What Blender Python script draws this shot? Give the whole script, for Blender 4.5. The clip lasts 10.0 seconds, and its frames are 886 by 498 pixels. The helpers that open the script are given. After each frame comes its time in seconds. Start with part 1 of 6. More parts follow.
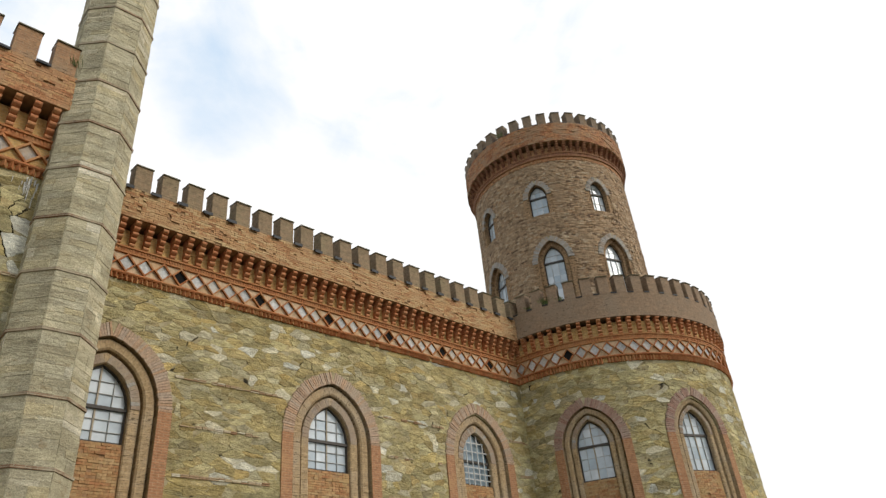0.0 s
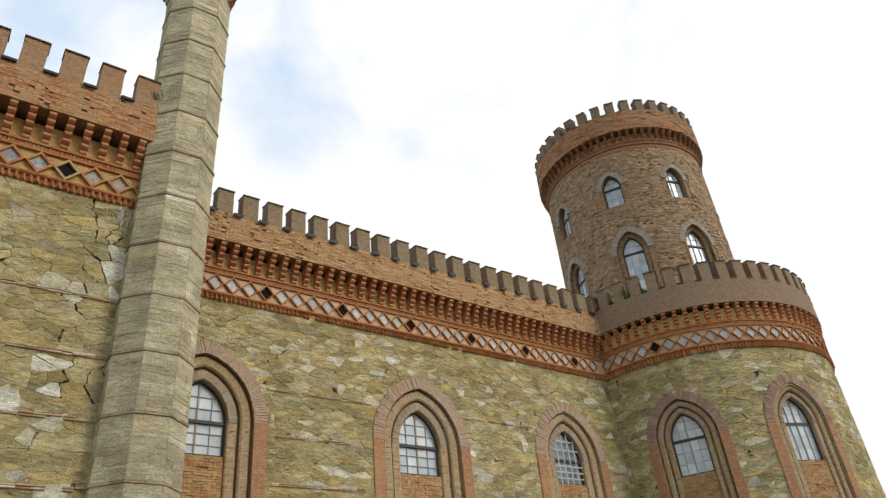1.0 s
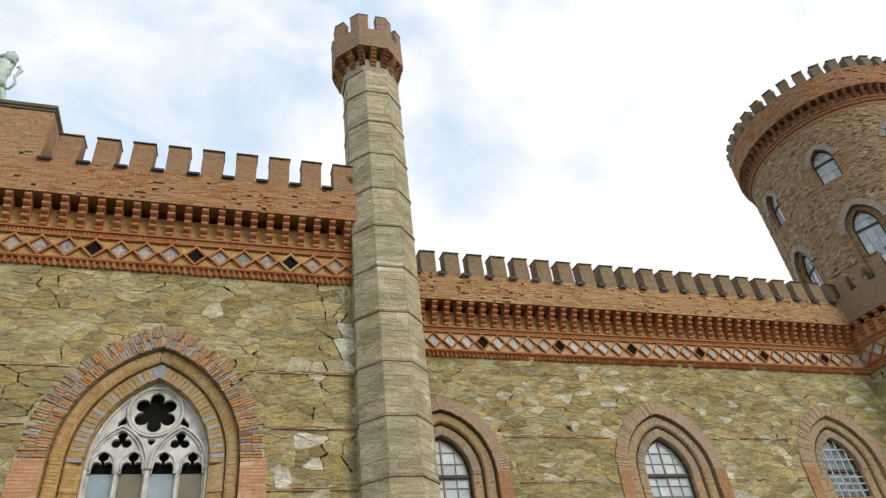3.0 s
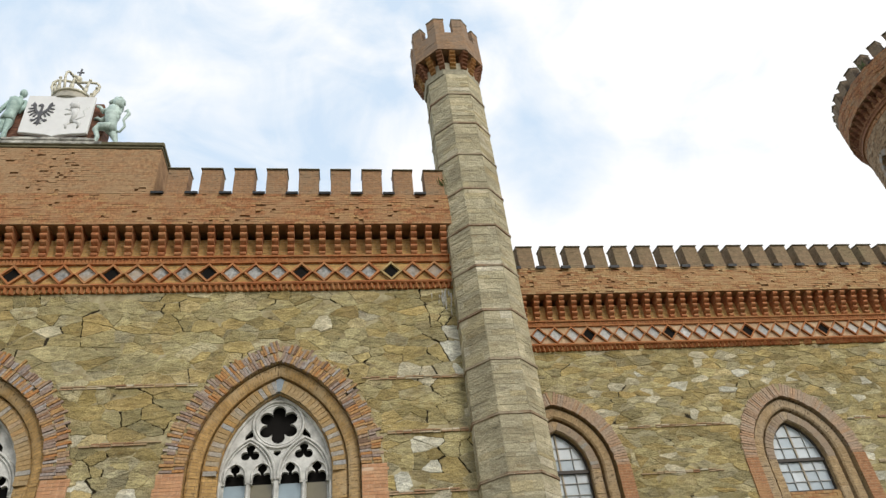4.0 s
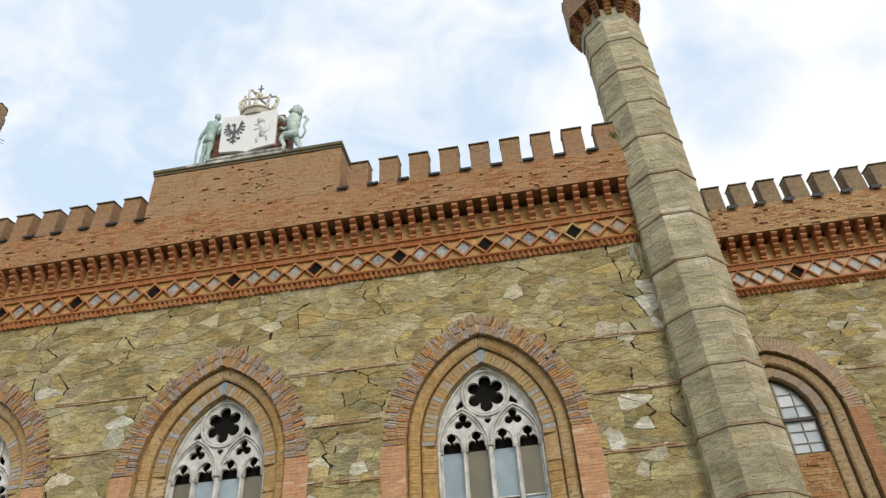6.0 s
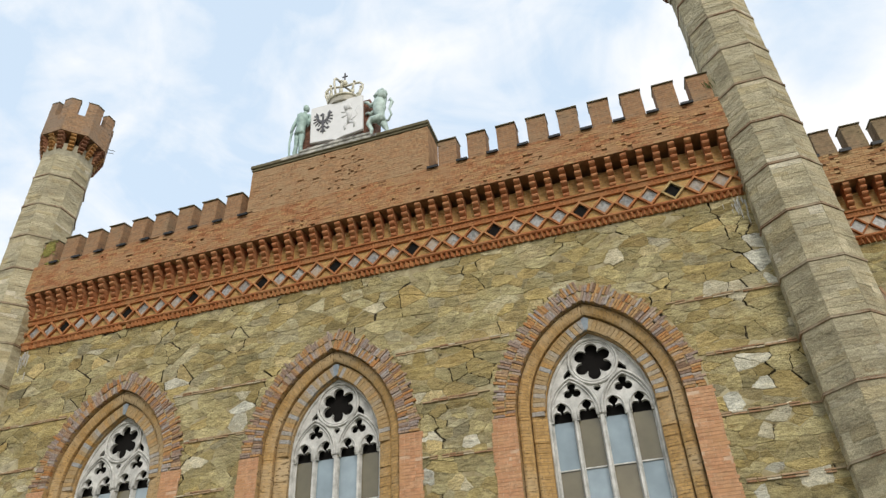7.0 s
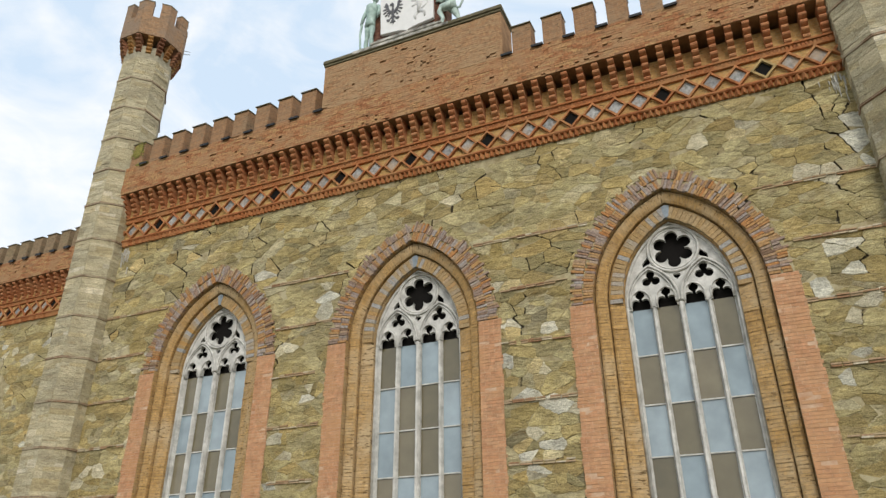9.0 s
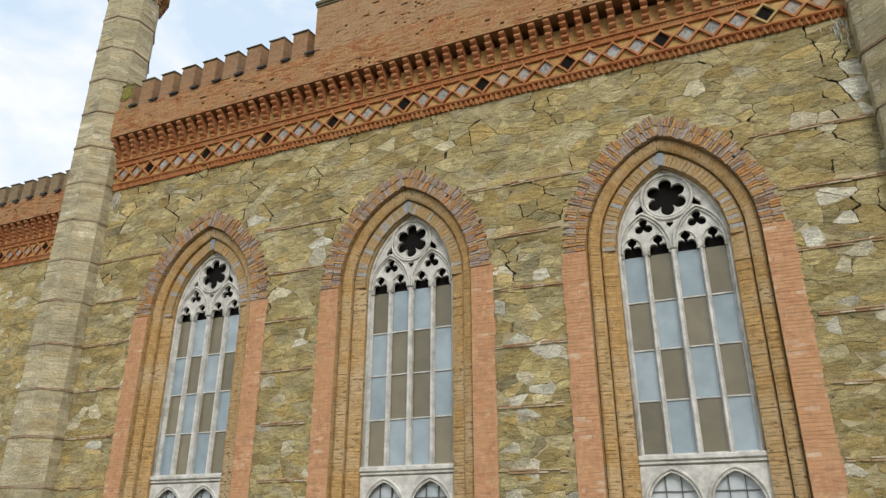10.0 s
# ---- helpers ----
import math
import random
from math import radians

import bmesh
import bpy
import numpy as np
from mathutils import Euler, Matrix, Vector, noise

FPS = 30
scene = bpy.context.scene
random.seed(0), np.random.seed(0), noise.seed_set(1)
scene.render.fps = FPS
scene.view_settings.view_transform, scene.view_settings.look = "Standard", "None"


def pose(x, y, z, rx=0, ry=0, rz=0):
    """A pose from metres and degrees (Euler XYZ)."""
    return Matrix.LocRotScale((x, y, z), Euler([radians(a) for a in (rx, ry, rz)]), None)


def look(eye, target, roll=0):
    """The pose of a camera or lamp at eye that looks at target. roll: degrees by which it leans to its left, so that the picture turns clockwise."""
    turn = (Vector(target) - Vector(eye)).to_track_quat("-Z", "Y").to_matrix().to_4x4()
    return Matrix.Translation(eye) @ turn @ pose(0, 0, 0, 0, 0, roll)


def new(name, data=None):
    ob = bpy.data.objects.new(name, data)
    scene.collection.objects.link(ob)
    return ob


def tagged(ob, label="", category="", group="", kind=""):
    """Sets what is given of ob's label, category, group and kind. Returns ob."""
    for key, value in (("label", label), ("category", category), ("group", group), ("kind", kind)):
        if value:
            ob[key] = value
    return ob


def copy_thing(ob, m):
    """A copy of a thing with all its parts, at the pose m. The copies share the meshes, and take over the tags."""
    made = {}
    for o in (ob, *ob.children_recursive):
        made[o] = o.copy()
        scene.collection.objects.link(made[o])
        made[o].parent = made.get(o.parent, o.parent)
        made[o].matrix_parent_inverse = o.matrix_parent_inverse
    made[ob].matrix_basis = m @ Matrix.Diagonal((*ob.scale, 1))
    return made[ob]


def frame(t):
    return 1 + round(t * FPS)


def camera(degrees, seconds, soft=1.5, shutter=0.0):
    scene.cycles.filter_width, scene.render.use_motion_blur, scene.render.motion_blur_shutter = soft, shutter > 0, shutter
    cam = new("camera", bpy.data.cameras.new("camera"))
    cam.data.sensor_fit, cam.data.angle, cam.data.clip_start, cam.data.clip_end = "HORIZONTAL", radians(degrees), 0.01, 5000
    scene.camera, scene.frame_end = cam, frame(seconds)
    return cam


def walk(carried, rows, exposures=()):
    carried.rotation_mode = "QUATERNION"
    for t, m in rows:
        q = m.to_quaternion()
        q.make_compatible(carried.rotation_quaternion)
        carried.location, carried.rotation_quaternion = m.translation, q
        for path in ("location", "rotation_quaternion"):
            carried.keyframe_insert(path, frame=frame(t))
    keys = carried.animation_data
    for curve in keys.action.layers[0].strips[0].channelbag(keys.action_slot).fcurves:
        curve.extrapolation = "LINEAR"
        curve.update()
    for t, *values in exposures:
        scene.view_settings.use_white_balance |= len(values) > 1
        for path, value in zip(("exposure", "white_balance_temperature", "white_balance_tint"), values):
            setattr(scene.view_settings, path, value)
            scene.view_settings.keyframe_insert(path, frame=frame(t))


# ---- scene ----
cam = camera(64.40, 10.0, soft=1.4)
PATH = [
    (0, (0.426, -0.204, 1.505), (6.472, 5.794, 6.746), -5.94),
    (0.5, (0.409, -0.212, 1.500), (6.062, 6.140, 6.763), -5.93),
    (1, (0.388, -0.187, 1.504), (5.603, 6.457, 6.856), -6.19),
    (1.5, (0.373, -0.187, 1.488), (5.085, 6.709, 6.986), -6.53),
    (2, (0.314, -0.107, 1.543), (4.430, 7.105, 7.114), -7.26),
    (2.5, (0.255, -0.073, 1.581), (3.641, 7.315, 7.409), -7.84),
    (3, (0.164, -0.036, 1.595), (2.868, 7.470, 7.625), -7.39),
    (3.2, (0.142, -0.031, 1.596), (2.573, 7.530, 7.737), -7.21),
    (4.5, (0.000, 0.000, 1.600), (0.853, 7.859, 7.725), -6.83),
    (5, (-0.043, -0.006, 1.599), (0.236, 7.923, 7.688), -6.36),
    (5.5, (-0.103, -0.048, 1.611), (-0.465, 7.908, 7.658), -4.91),
    (6, (-0.174, -0.054, 1.598), (-1.219, 7.918, 7.543), -3.74),
    (7.5, (-0.363, -0.038, 1.552), (-3.272, 7.751, 7.108), -2.15),
    (8, (-0.388, -0.069, 1.513), (-3.728, 7.735, 6.800), -1.02),
    (8.5, (-0.457, -0.090, 1.449), (-3.952, 7.889, 6.361), -0.16),
    (9, (-0.433, -0.068, 1.424), (-4.021, 8.114, 5.917), -0.30),
    (9.5, (-0.425, -0.058, 1.446), (-4.019, 8.263, 5.670), -0.21),
    (10, (-0.412, -0.006, 1.406), (-4.055, 8.488, 5.224), 0.01),
]
walk(cam, [(t, look(eye, target, roll)) for t, eye, target, roll in PATH])

# ---- light ----
world = bpy.data.worlds.new("sky")
scene.world = world
world.use_nodes = True
wn, wl = world.node_tree.nodes, world.node_tree.links
wn.clear()
SUN_EL, SUN_AZ = 33.0, 150.0  # degrees above the horizon; from +y towards +x
sky = wn.new("ShaderNodeTexSky")
sky.sky_type = "NISHITA"
sky.sun_disc = False
sky.sun_elevation = radians(SUN_EL)
sky.sun_rotation = radians(SUN_AZ)
sky.dust_density = 1.5
wco = wn.new("ShaderNodeTexCoord")


def wmath(op, a, b=0.0, clamp=False):
    n = wn.new("ShaderNodeMath")
    n.operation, n.use_clamp = op, clamp
    for i, v in enumerate((a, b)):
        if isinstance(v, (int, float)):
            n.inputs[i].default_value = v
        else:
            wl.new(v, n.inputs[i])
    return n.outputs[0]


def wnoise(scale, detail, seed, distortion=0.0):
    mp = wn.new("ShaderNodeMapping")
    mp.inputs["Location"].default_value = (seed, seed * 0.7, 0)
    mp.inputs["Scale"].default_value = (1, 1, 1.5)
    wl.new(wco.outputs["Generated"], mp.inputs["Vector"])
    n = wn.new("ShaderNodeTexNoise")
    n.inputs["Scale"].default_value = scale
    n.inputs["Detail"].default_value = detail
    n.inputs["Roughness"].default_value = 0.55
    n.inputs["Distortion"].default_value = distortion
    wl.new(mp.outputs[0], n.inputs["Vector"])
    return n.outputs["Fac"]


sep = wn.new("ShaderNodeSeparateXYZ")
wl.new(wco.outputs["Generated"], sep.inputs[0])
big, fine = wnoise(3.2, 8.0, 4.3, 0.6), wnoise(8.0, 8.0, 1.7, 0.8)
cover = wmath("ADD", wmath("MULTIPLY", big, 1.0), wmath("MULTIPLY", wmath("SUBTRACT", fine, 0.22), 0.5))
cover = wmath("ADD", cover, wmath("MULTIPLY", wmath("SUBTRACT", 0.68, sep.outputs["Z"]), 0.55))  # thinner overhead
cover = wmath("ADD", cover, wmath("MULTIPLY", sep.outputs["X"], 0.27))  # the cloud is closed in the east
dot = wn.new("ShaderNodeVectorMath")  # one gap in the cloud over the wing
dot.operation = "DOT_PRODUCT"
wl.new(wco.outputs["Generated"], dot.inputs[0])
dot.inputs[1].default_value = (0.284, 0.672, 0.684)
gap_depth = wmath("MULTIPLY", wmath("SUBTRACT", dot.outputs["Value"], 0.9942), 180.0, True)
cover = wmath("MULTIPLY", wmath("SUBTRACT", wmath("SUBTRACT", cover, wmath("MULTIPLY", wmath("MULTIPLY", gap_depth, fine), 0.52)), 0.425), 3.4, True)
cloud = wn.new("ShaderNodeRGB")
cloud.outputs[0].default_value = (1.0, 1.0, 1.0, 1)
blue = wn.new("ShaderNodeMix")
blue.data_type = "RGBA"
blue.inputs["Factor"].default_value = 1.0
blue.blend_type = "MULTIPLY"
wl.new(sky.outputs[0], blue.inputs["A"])
blue.inputs["B"].default_value = (0.17, 0.165, 0.15, 1)
haze = wn.new("ShaderNodeMix")
haze.data_type = "RGBA"
haze.inputs["Factor"].default_value = 0.8
wl.new(blue.outputs["Result"], haze.inputs["A"])
haze.inputs["B"].default_value = (0.745, 0.895, 1.06, 1)
mixs = wn.new("ShaderNodeMix")
mixs.data_type = "RGBA"
wl.new(cover, mixs.inputs["Factor"])
wl.new(haze.outputs["Result"], mixs.inputs["A"])
wl.new(cloud.outputs[0], mixs.inputs["B"])
bg = wn.new("ShaderNodeBackground")
bg.inputs["Strength"].default_value = 1.05
wl.new(mixs.outputs["Result"], bg.inputs["Color"])
wout = wn.new("ShaderNodeOutputWorld")
wl.new(bg.outputs[0], wout.inputs["Surface"])

sun = new("sun", bpy.data.lights.new("sun", "SUN"))
sun.data.energy, sun.data.angle, sun.data.color = 1.96, radians(24), (1.0, 0.95, 0.87)
_d = Vector((math.sin(radians(SUN_AZ)) * math.cos(radians(SUN_EL)), math.cos(radians(SUN_AZ)) * math.cos(radians(SUN_EL)), math.sin(radians(SUN_EL))))
sun.matrix_world = look(_d * 60, (0, 0, 0))


# ---- materials ----
def material(name, rough=0.85, metal=0.0, spec=0.3):
    m = bpy.data.materials.new(name)
    m.use_nodes = True
    b = m.node_tree.nodes["Principled BSDF"]
    b.inputs["Roughness"].default_value = rough
    b.inputs["Metallic"].default_value = metal
    b.inputs["Specular IOR Level"].default_value = spec
    return m, m.node_tree.nodes, m.node_tree.links, b


def nd(nodes, kind, **values):
    n = nodes.new("ShaderNode" + kind)
    for k, v in values.items():
        n.inputs[k.replace("_", " ")].default_value = v
    return n


def ramp(nodes, stops):
    n = nodes.new("ShaderNodeValToRGB")
    el = n.color_ramp.elements
    while len(el) < len(stops):
        el.new(0.5)
    for e, (p, c) in zip(el, stops):
        e.position, e.color = p, (*c, 1)
    return n


def mixed(nodes, links, kind, a, b, fac):
    n = nodes.new("ShaderNodeMix")
    n.data_type, n.blend_type = "RGBA", kind
    for sock, v in ((n.inputs["Factor"], fac), (n.inputs["A"], a), (n.inputs["B"], b)):
        if isinstance(v, (int, float)):
            sock.default_value = v
        elif isinstance(v, tuple):
            sock.default_value = (*v, 1)
        else:
            links.new(v, sock)
    return n.outputs["Result"]


def bump(nodes, links, b, height, strength=0.4, dist=0.01, after=None):
    n = nd(nodes, "Bump", Strength=strength, Distance=dist)
    links.new(height, n.inputs["Height"])
    if after is not None:
        links.new(after, n.inputs["Normal"])
    links.new(n.outputs[0], b.inputs["Normal"])
    return n.outputs[0]


def position(nodes, links, scale=(1, 1, 1)):
    g = nodes.new("ShaderNodeNewGeometry")
    mp = nodes.new("ShaderNodeMapping")
    mp.inputs["Scale"].default_value = scale
    links.new(g.outputs["Position"], mp.inputs["Vector"])
    return mp.outputs[0]


def chance(nodes, links):
    """A number of its own for each piece, whether it is an object or an island of a joined mesh."""
    oi, g = nodes.new("ShaderNodeObjectInfo"), nodes.new("ShaderNodeNewGeometry")
    add = nodes.new("ShaderNodeMath")
    add.operation = "ADD"
    links.new(oi.outputs["Random"], add.inputs[0])
    links.new(g.outputs["Random Per Island"], add.inputs[1])
    w = nodes.new("ShaderNodeTexWhiteNoise")
    w.noise_dimensions = "1D"
    links.new(add.outputs[0], w.inputs["W"])
    return w.outputs["Value"], w.outputs["Color"]


def piece_material(name, stops, grain=(0.75, 1.15), stain=None, rough=0.9, bumps=0.5, gscale=14.0):
    m, n, l, b = material(name, rough)
    val, col = chance(n, l)
    base = ramp(n, stops)
    l.new(val, base.inputs[0])
    pos = position(n, l)
    t1 = nd(n, "TexNoise", Scale=gscale, Detail=8.0, Roughness=0.65)
    t2 = nd(n, "TexNoise", Scale=1.7, Detail=5.0, Roughness=0.6)
    l.new(pos, t1.inputs["Vector"]), l.new(pos, t2.inputs["Vector"])
    g = ramp(n, [(0.3, (grain[0],) * 3), (0.7, (grain[1],) * 3)])
    l.new(t1.outputs["Fac"], g.inputs[0])
    c = mixed(n, l, "MULTIPLY", base.outputs[0], g.outputs[0], 1.0)
    if stain:
        s = ramp(n, [(0.46, (0, 0, 0)), (0.66, (1, 1, 1))])
        l.new(t2.outputs["Fac"], s.inputs[0])
        f = n.new("ShaderNodeMath")
        f.operation = "MULTIPLY"
        f.inputs[1].default_value = 0.75
        l.new(s.outputs[0], f.inputs[0])
        c = mixed(n, l, "MIX", c, stain, f.outputs[0])
    l.new(c, b.inputs["Base Color"])
    bump(n, l, b, t1.outputs["Fac"], bumps, 0.02)
    return m


def brick_material(name, c1, c2, mortar, width=0.26, row=0.076, worn=(0.6, 1.2), joint=0.008, stain=None, stains=(0.5, 0.68), rough=0.9, pits=0.0, pit_size=1.0):
    m, n, l, b = material(name, rough)
    uv = n.new("ShaderNodeUVMap")
    br = n.new("ShaderNodeTexBrick")
    br.inputs["Scale"].default_value = 1.0
    br.inputs["Brick Width"].default_value, br.inputs["Row Height"].default_value = width, row
    br.inputs["Mortar Size"].default_value, br.inputs["Mortar Smooth"].default_value = joint, 0.3
    br.inputs["Color1"].default_value, br.inputs["Color2"].default_value = (*c1, 1), (*c2, 1)
    br.inputs["Mortar"].default_value = (*mortar, 1)
    jig = nd(n, "TexNoise", Scale=3.0, Detail=3.0)
    l.new(uv.outputs[0], jig.inputs["Vector"])
    jm = nd(n, "VectorMath")
    jm.operation = "MULTIPLY_ADD"
    jm.inputs[1].default_value = (0.02, 0.02, 0)
    l.new(jig.outputs["Color"], jm.inputs[0]), l.new(uv.outputs[0], jm.inputs[2])
    l.new(jm.outputs[0], br.inputs["Vector"])
    pos = position(n, l)
    t1 = nd(n, "TexNoise", Scale=9.0, Detail=8.0, Roughness=0.7)
    t2 = nd(n, "TexNoise", Scale=0.9, Detail=6.0, Roughness=0.65)
    l.new(pos, t1.inputs["Vector"]), l.new(pos, t2.inputs["Vector"])
    g = ramp(n, [(0.28, (worn[0],) * 3), (0.72, (worn[1],) * 3)])
    l.new(t1.outputs["Fac"], g.inputs[0])
    c = mixed(n, l, "MULTIPLY", br.outputs["Color"], g.outputs[0], 1.0)
    if stain:
        s = ramp(n, [(stains[0], (0, 0, 0)), (stains[1], (0.75,) * 3)])
        l.new(t2.outputs["Fac"], s.inputs[0])
        c = mixed(n, l, "MIX", c, stain, s.outputs[0])
    if pits:  # bricks that have crumbled out of their joints
        low = nd(n, "Mapping")
        low.inputs["Scale"].default_value = (5.5 / pit_size, 17.0 / pit_size, 1.0)
        l.new(uv.outputs[0], low.inputs["Vector"])
        t3 = nd(n, "TexNoise", Scale=1.0, Detail=3.0, Roughness=0.6)
        l.new(low.outputs[0], t3.inputs["Vector"])
        t4 = nd(n, "Math")
        t4.operation = "MULTIPLY_ADD"
        t4.inputs[1].default_value = 0.35
        l.new(t2.outputs["Fac"], t4.inputs[0]), l.new(t3.outputs["Fac"], t4.inputs[2])
        s = ramp(n, [(pits + 0.13, (0, 0, 0)), (pits + 0.19, (0.8,) * 3)])
        l.new(t4.outputs[0], s.inputs[0])
        c = mixed(n, l, "MIX", c, tuple(v * 0.26 for v in c2), s.outputs[0])
    l.new(c, b.inputs["Base Color"])
    inv = n.new("ShaderNodeMath")
    inv.operation = "SUBTRACT"
    inv.inputs[0].default_value = 1.0
    l.new(br.outputs["Fac"], inv.inputs[1])
    first = bump(n, l, b, inv.outputs[0], 0.8, 0.02)
    bump(n, l, b, t1.outputs["Fac"], 0.5, 0.02, first)
    return m


def plain_material(name, c, rough=0.6, metal=0.0, spec=0.4, var=0.25, scale=6.0, bumps=0.15, c2=None):
    m, n, l, b = material(name, rough, metal, spec)
    pos = position(n, l)
    t = nd(n, "TexNoise", Scale=scale, Detail=7.0, Roughness=0.65)
    l.new(pos, t.inputs["Vector"])
    lo = tuple(v * (1 - var) for v in c)
    r = ramp(n, [(0.3, c2 or lo), (0.65, c)])
    l.new(t.outputs["Fac"], r.inputs[0])
    l.new(r.outputs[0], b.inputs["Base Color"])
    bump(n, l, b, t.outputs["Fac"], bumps, 0.01)
    return m




def stone_material(name, stops, lichen, pale, squash=2.6, spread_=0.27, coarse=(0.36, 1.5), spots=0.45):
    """Rubble: each stone has its tone, and lichen, rust and grain run over it in layers."""
    m, n, l, b = material(name, 0.93)
    val, col = chance(n, l)
    base = ramp(n, stops)
    l.new(val, base.inputs[0])
    pos, flat = position(n, l), position(n, l, (1, 1, squash))
    shift = nd(n, "VectorMath")  # the pattern starts anew on every stone
    shift.operation = "MULTIPLY_ADD"
    shift.inputs[1].default_value = (9, 9, 9)
    l.new(col, shift.inputs[0]), l.new(flat, shift.inputs[2])
    c = base.outputs[0]
    grain = nd(n, "TexNoise", Scale=3.6, Detail=9.0, Roughness=0.70)
    l.new(shift.outputs[0], grain.inputs["Vector"])
    g = ramp(n, [(0.27, (coarse[0],) * 3), (0.46, (0.97,) * 3), (0.72, (coarse[1],) * 3)])
    l.new(grain.outputs["Fac"], g.inputs[0])
    c = mixed(n, l, "MULTIPLY", c, g.outputs[0], 1.0)
    tone = n.new("ShaderNodeSeparateColor")
    l.new(col, tone.inputs[0])
    g = ramp(n, [(0.0, (1.0 - spread_,) * 3), (0.45, (1.0,) * 3), (1.0, (1.0 + spread_ * 0.62,) * 3)])
    l.new(tone.outputs[1], g.inputs[0])
    c = mixed(n, l, "MULTIPLY", c, g.outputs[0], 1.0)
    for tint, scale, lo, hi, most, where in ((lichen, 1.3, 0.49, 0.65, 0.5, pos), (pale, 2.6, 0.60, 0.72, 0.55, flat), ((0.24, 0.135, 0.038), 2.1, 0.57, 0.72, 0.55, shift.outputs[0])):
        t = nd(n, "TexNoise", Scale=scale, Detail=7.0, Roughness=0.7)
        l.new(where, t.inputs["Vector"])
        r = ramp(n, [(lo, (0, 0, 0)), (hi, (most,) * 3)])
        l.new(t.outputs["Fac"], r.inputs[0])
        c = mixed(n, l, "MIX", c, tint, r.outputs[0])
    spot = nd(n, "TexNoise", Scale=13.0, Detail=4.0, Roughness=0.6)
    l.new(flat, spot.inputs["Vector"])
    g = ramp(n, [(0.60, (1.0,) * 3), (0.70, (spots,) * 3)])
    l.new(spot.outputs["Fac"], g.inputs[0])
    c = mixed(n, l, "MULTIPLY", c, g.outputs[0], 1.0)
    broad = nd(n, "TexNoise", Scale=0.8, Detail=3.0, Roughness=0.6)
    l.new(flat, broad.inputs["Vector"])
    g = ramp(n, [(0.35, (0.74,) * 3), (0.65, (1.12,) * 3)])
    l.new(broad.outputs["Fac"], g.inputs[0])
    c = mixed(n, l, "MULTIPLY", c, g.outputs[0], 1.0)
    fine = nd(n, "TexNoise", Scale=38.0, Detail=5.0, Roughness=0.7)
    l.new(pos, fine.inputs["Vector"])
    g = ramp(n, [(0.3, (0.68,) * 3), (0.7, (1.32,) * 3)])
    l.new(fine.outputs["Fac"], g.inputs[0])
    c = mixed(n, l, "MULTIPLY", c, g.outputs[0], 1.0)
    l.new(c, b.inputs["Base Color"])
    first = bump(n, l, b, grain.outputs["Fac"], 1.0, 0.08)
    bump(n, l, b, fine.outputs["Fac"], 0.5, 0.012, first)
    return m


STONE = stone_material("rubble stone", [(0.0, (0.321, 0.251, 0.110)), (0.14, (0.392, 0.305, 0.128)), (0.3, (0.392, 0.329, 0.161)), (0.44, (0.327, 0.280, 0.140)), (0.56, (0.428, 0.365, 0.191)), (0.68, (0.385, 0.337, 0.179)), (0.78, (0.414, 0.301, 0.117)), (0.88, (0.464, 0.413, 0.253)), (0.95, (0.371, 0.326, 0.197)), (1.0, (0.272, 0.224, 0.112))], (0.31, 0.23, 0.07), (0.47, 0.41, 0.255))
STONE_PALE = stone_material("pale stone", [(0.0, (0.474, 0.419, 0.274)), (0.5, (0.549, 0.498, 0.353)), (0.8, (0.512, 0.502, 0.419)), (1.0, (0.614, 0.577, 0.456))], (0.409, 0.353, 0.214), (0.558, 0.516, 0.391), 2.0, 0.2)
ASHLAR = stone_material("turret stone", [(0.0, (0.424, 0.371, 0.239)), (0.4, (0.472, 0.419, 0.278)), (0.75, (0.503, 0.451, 0.310)), (0.92, (0.445, 0.371, 0.212)), (1.0, (0.625, 0.572, 0.435))], (0.435, 0.376, 0.233), (0.541, 0.493, 0.350), 2.2, 0.15, (0.68, 1.22), 0.65)
MORTAR, n_, l_, b_ = material("lime mortar", 0.95)
t_ = nd(n_, "TexNoise", Scale=1.9, Detail=7.0, Roughness=0.7)
l_.new(position(n_, l_), t_.inputs["Vector"])
r_ = ramp(n_, [(0.38, (0.022, 0.018, 0.011)), (0.42, (0.25, 0.20, 0.10)), (0.60, (0.44, 0.385, 0.24))])
l_.new(t_.outputs["Fac"], r_.inputs[0]), l_.new(r_.outputs[0], b_.inputs["Base Color"])
bump(n_, l_, b_, t_.outputs["Fac"], 0.6, 0.02)
MORTAR_T = plain_material("turret mortar", (0.42, 0.385, 0.28), 0.95, 0, 0.2, 0.4, 9.0, 0.5)
BRICK_RED = brick_material("parapet brick", (0.47, 0.21, 0.085), (0.33, 0.145, 0.065), (0.38, 0.26, 0.155), worn=(0.42, 1.35), stain=(0.40, 0.245, 0.115), stains=(0.47, 0.66), pits=0.60)
BRICK_WEATHERED = brick_material("weathered brick", (0.37, 0.205, 0.10), (0.29, 0.16, 0.085), (0.34, 0.235, 0.14), stain=(0.27, 0.20, 0.125), pits=0.66)
BRICK_CAP = brick_material("turret cap brick", (0.385, 0.225, 0.12), (0.29, 0.18, 0.105), (0.36, 0.255, 0.165), worn=(0.55, 1.28), stain=(0.27, 0.205, 0.15), stains=(0.44, 0.6), pits=0.685, pit_size=1.6)
BRICK_MOSSY = brick_material("mossy brick", (0.30, 0.205, 0.12), (0.235, 0.17, 0.10), (0.29, 0.215, 0.135), stain=(0.25, 0.20, 0.11), pits=0.66)
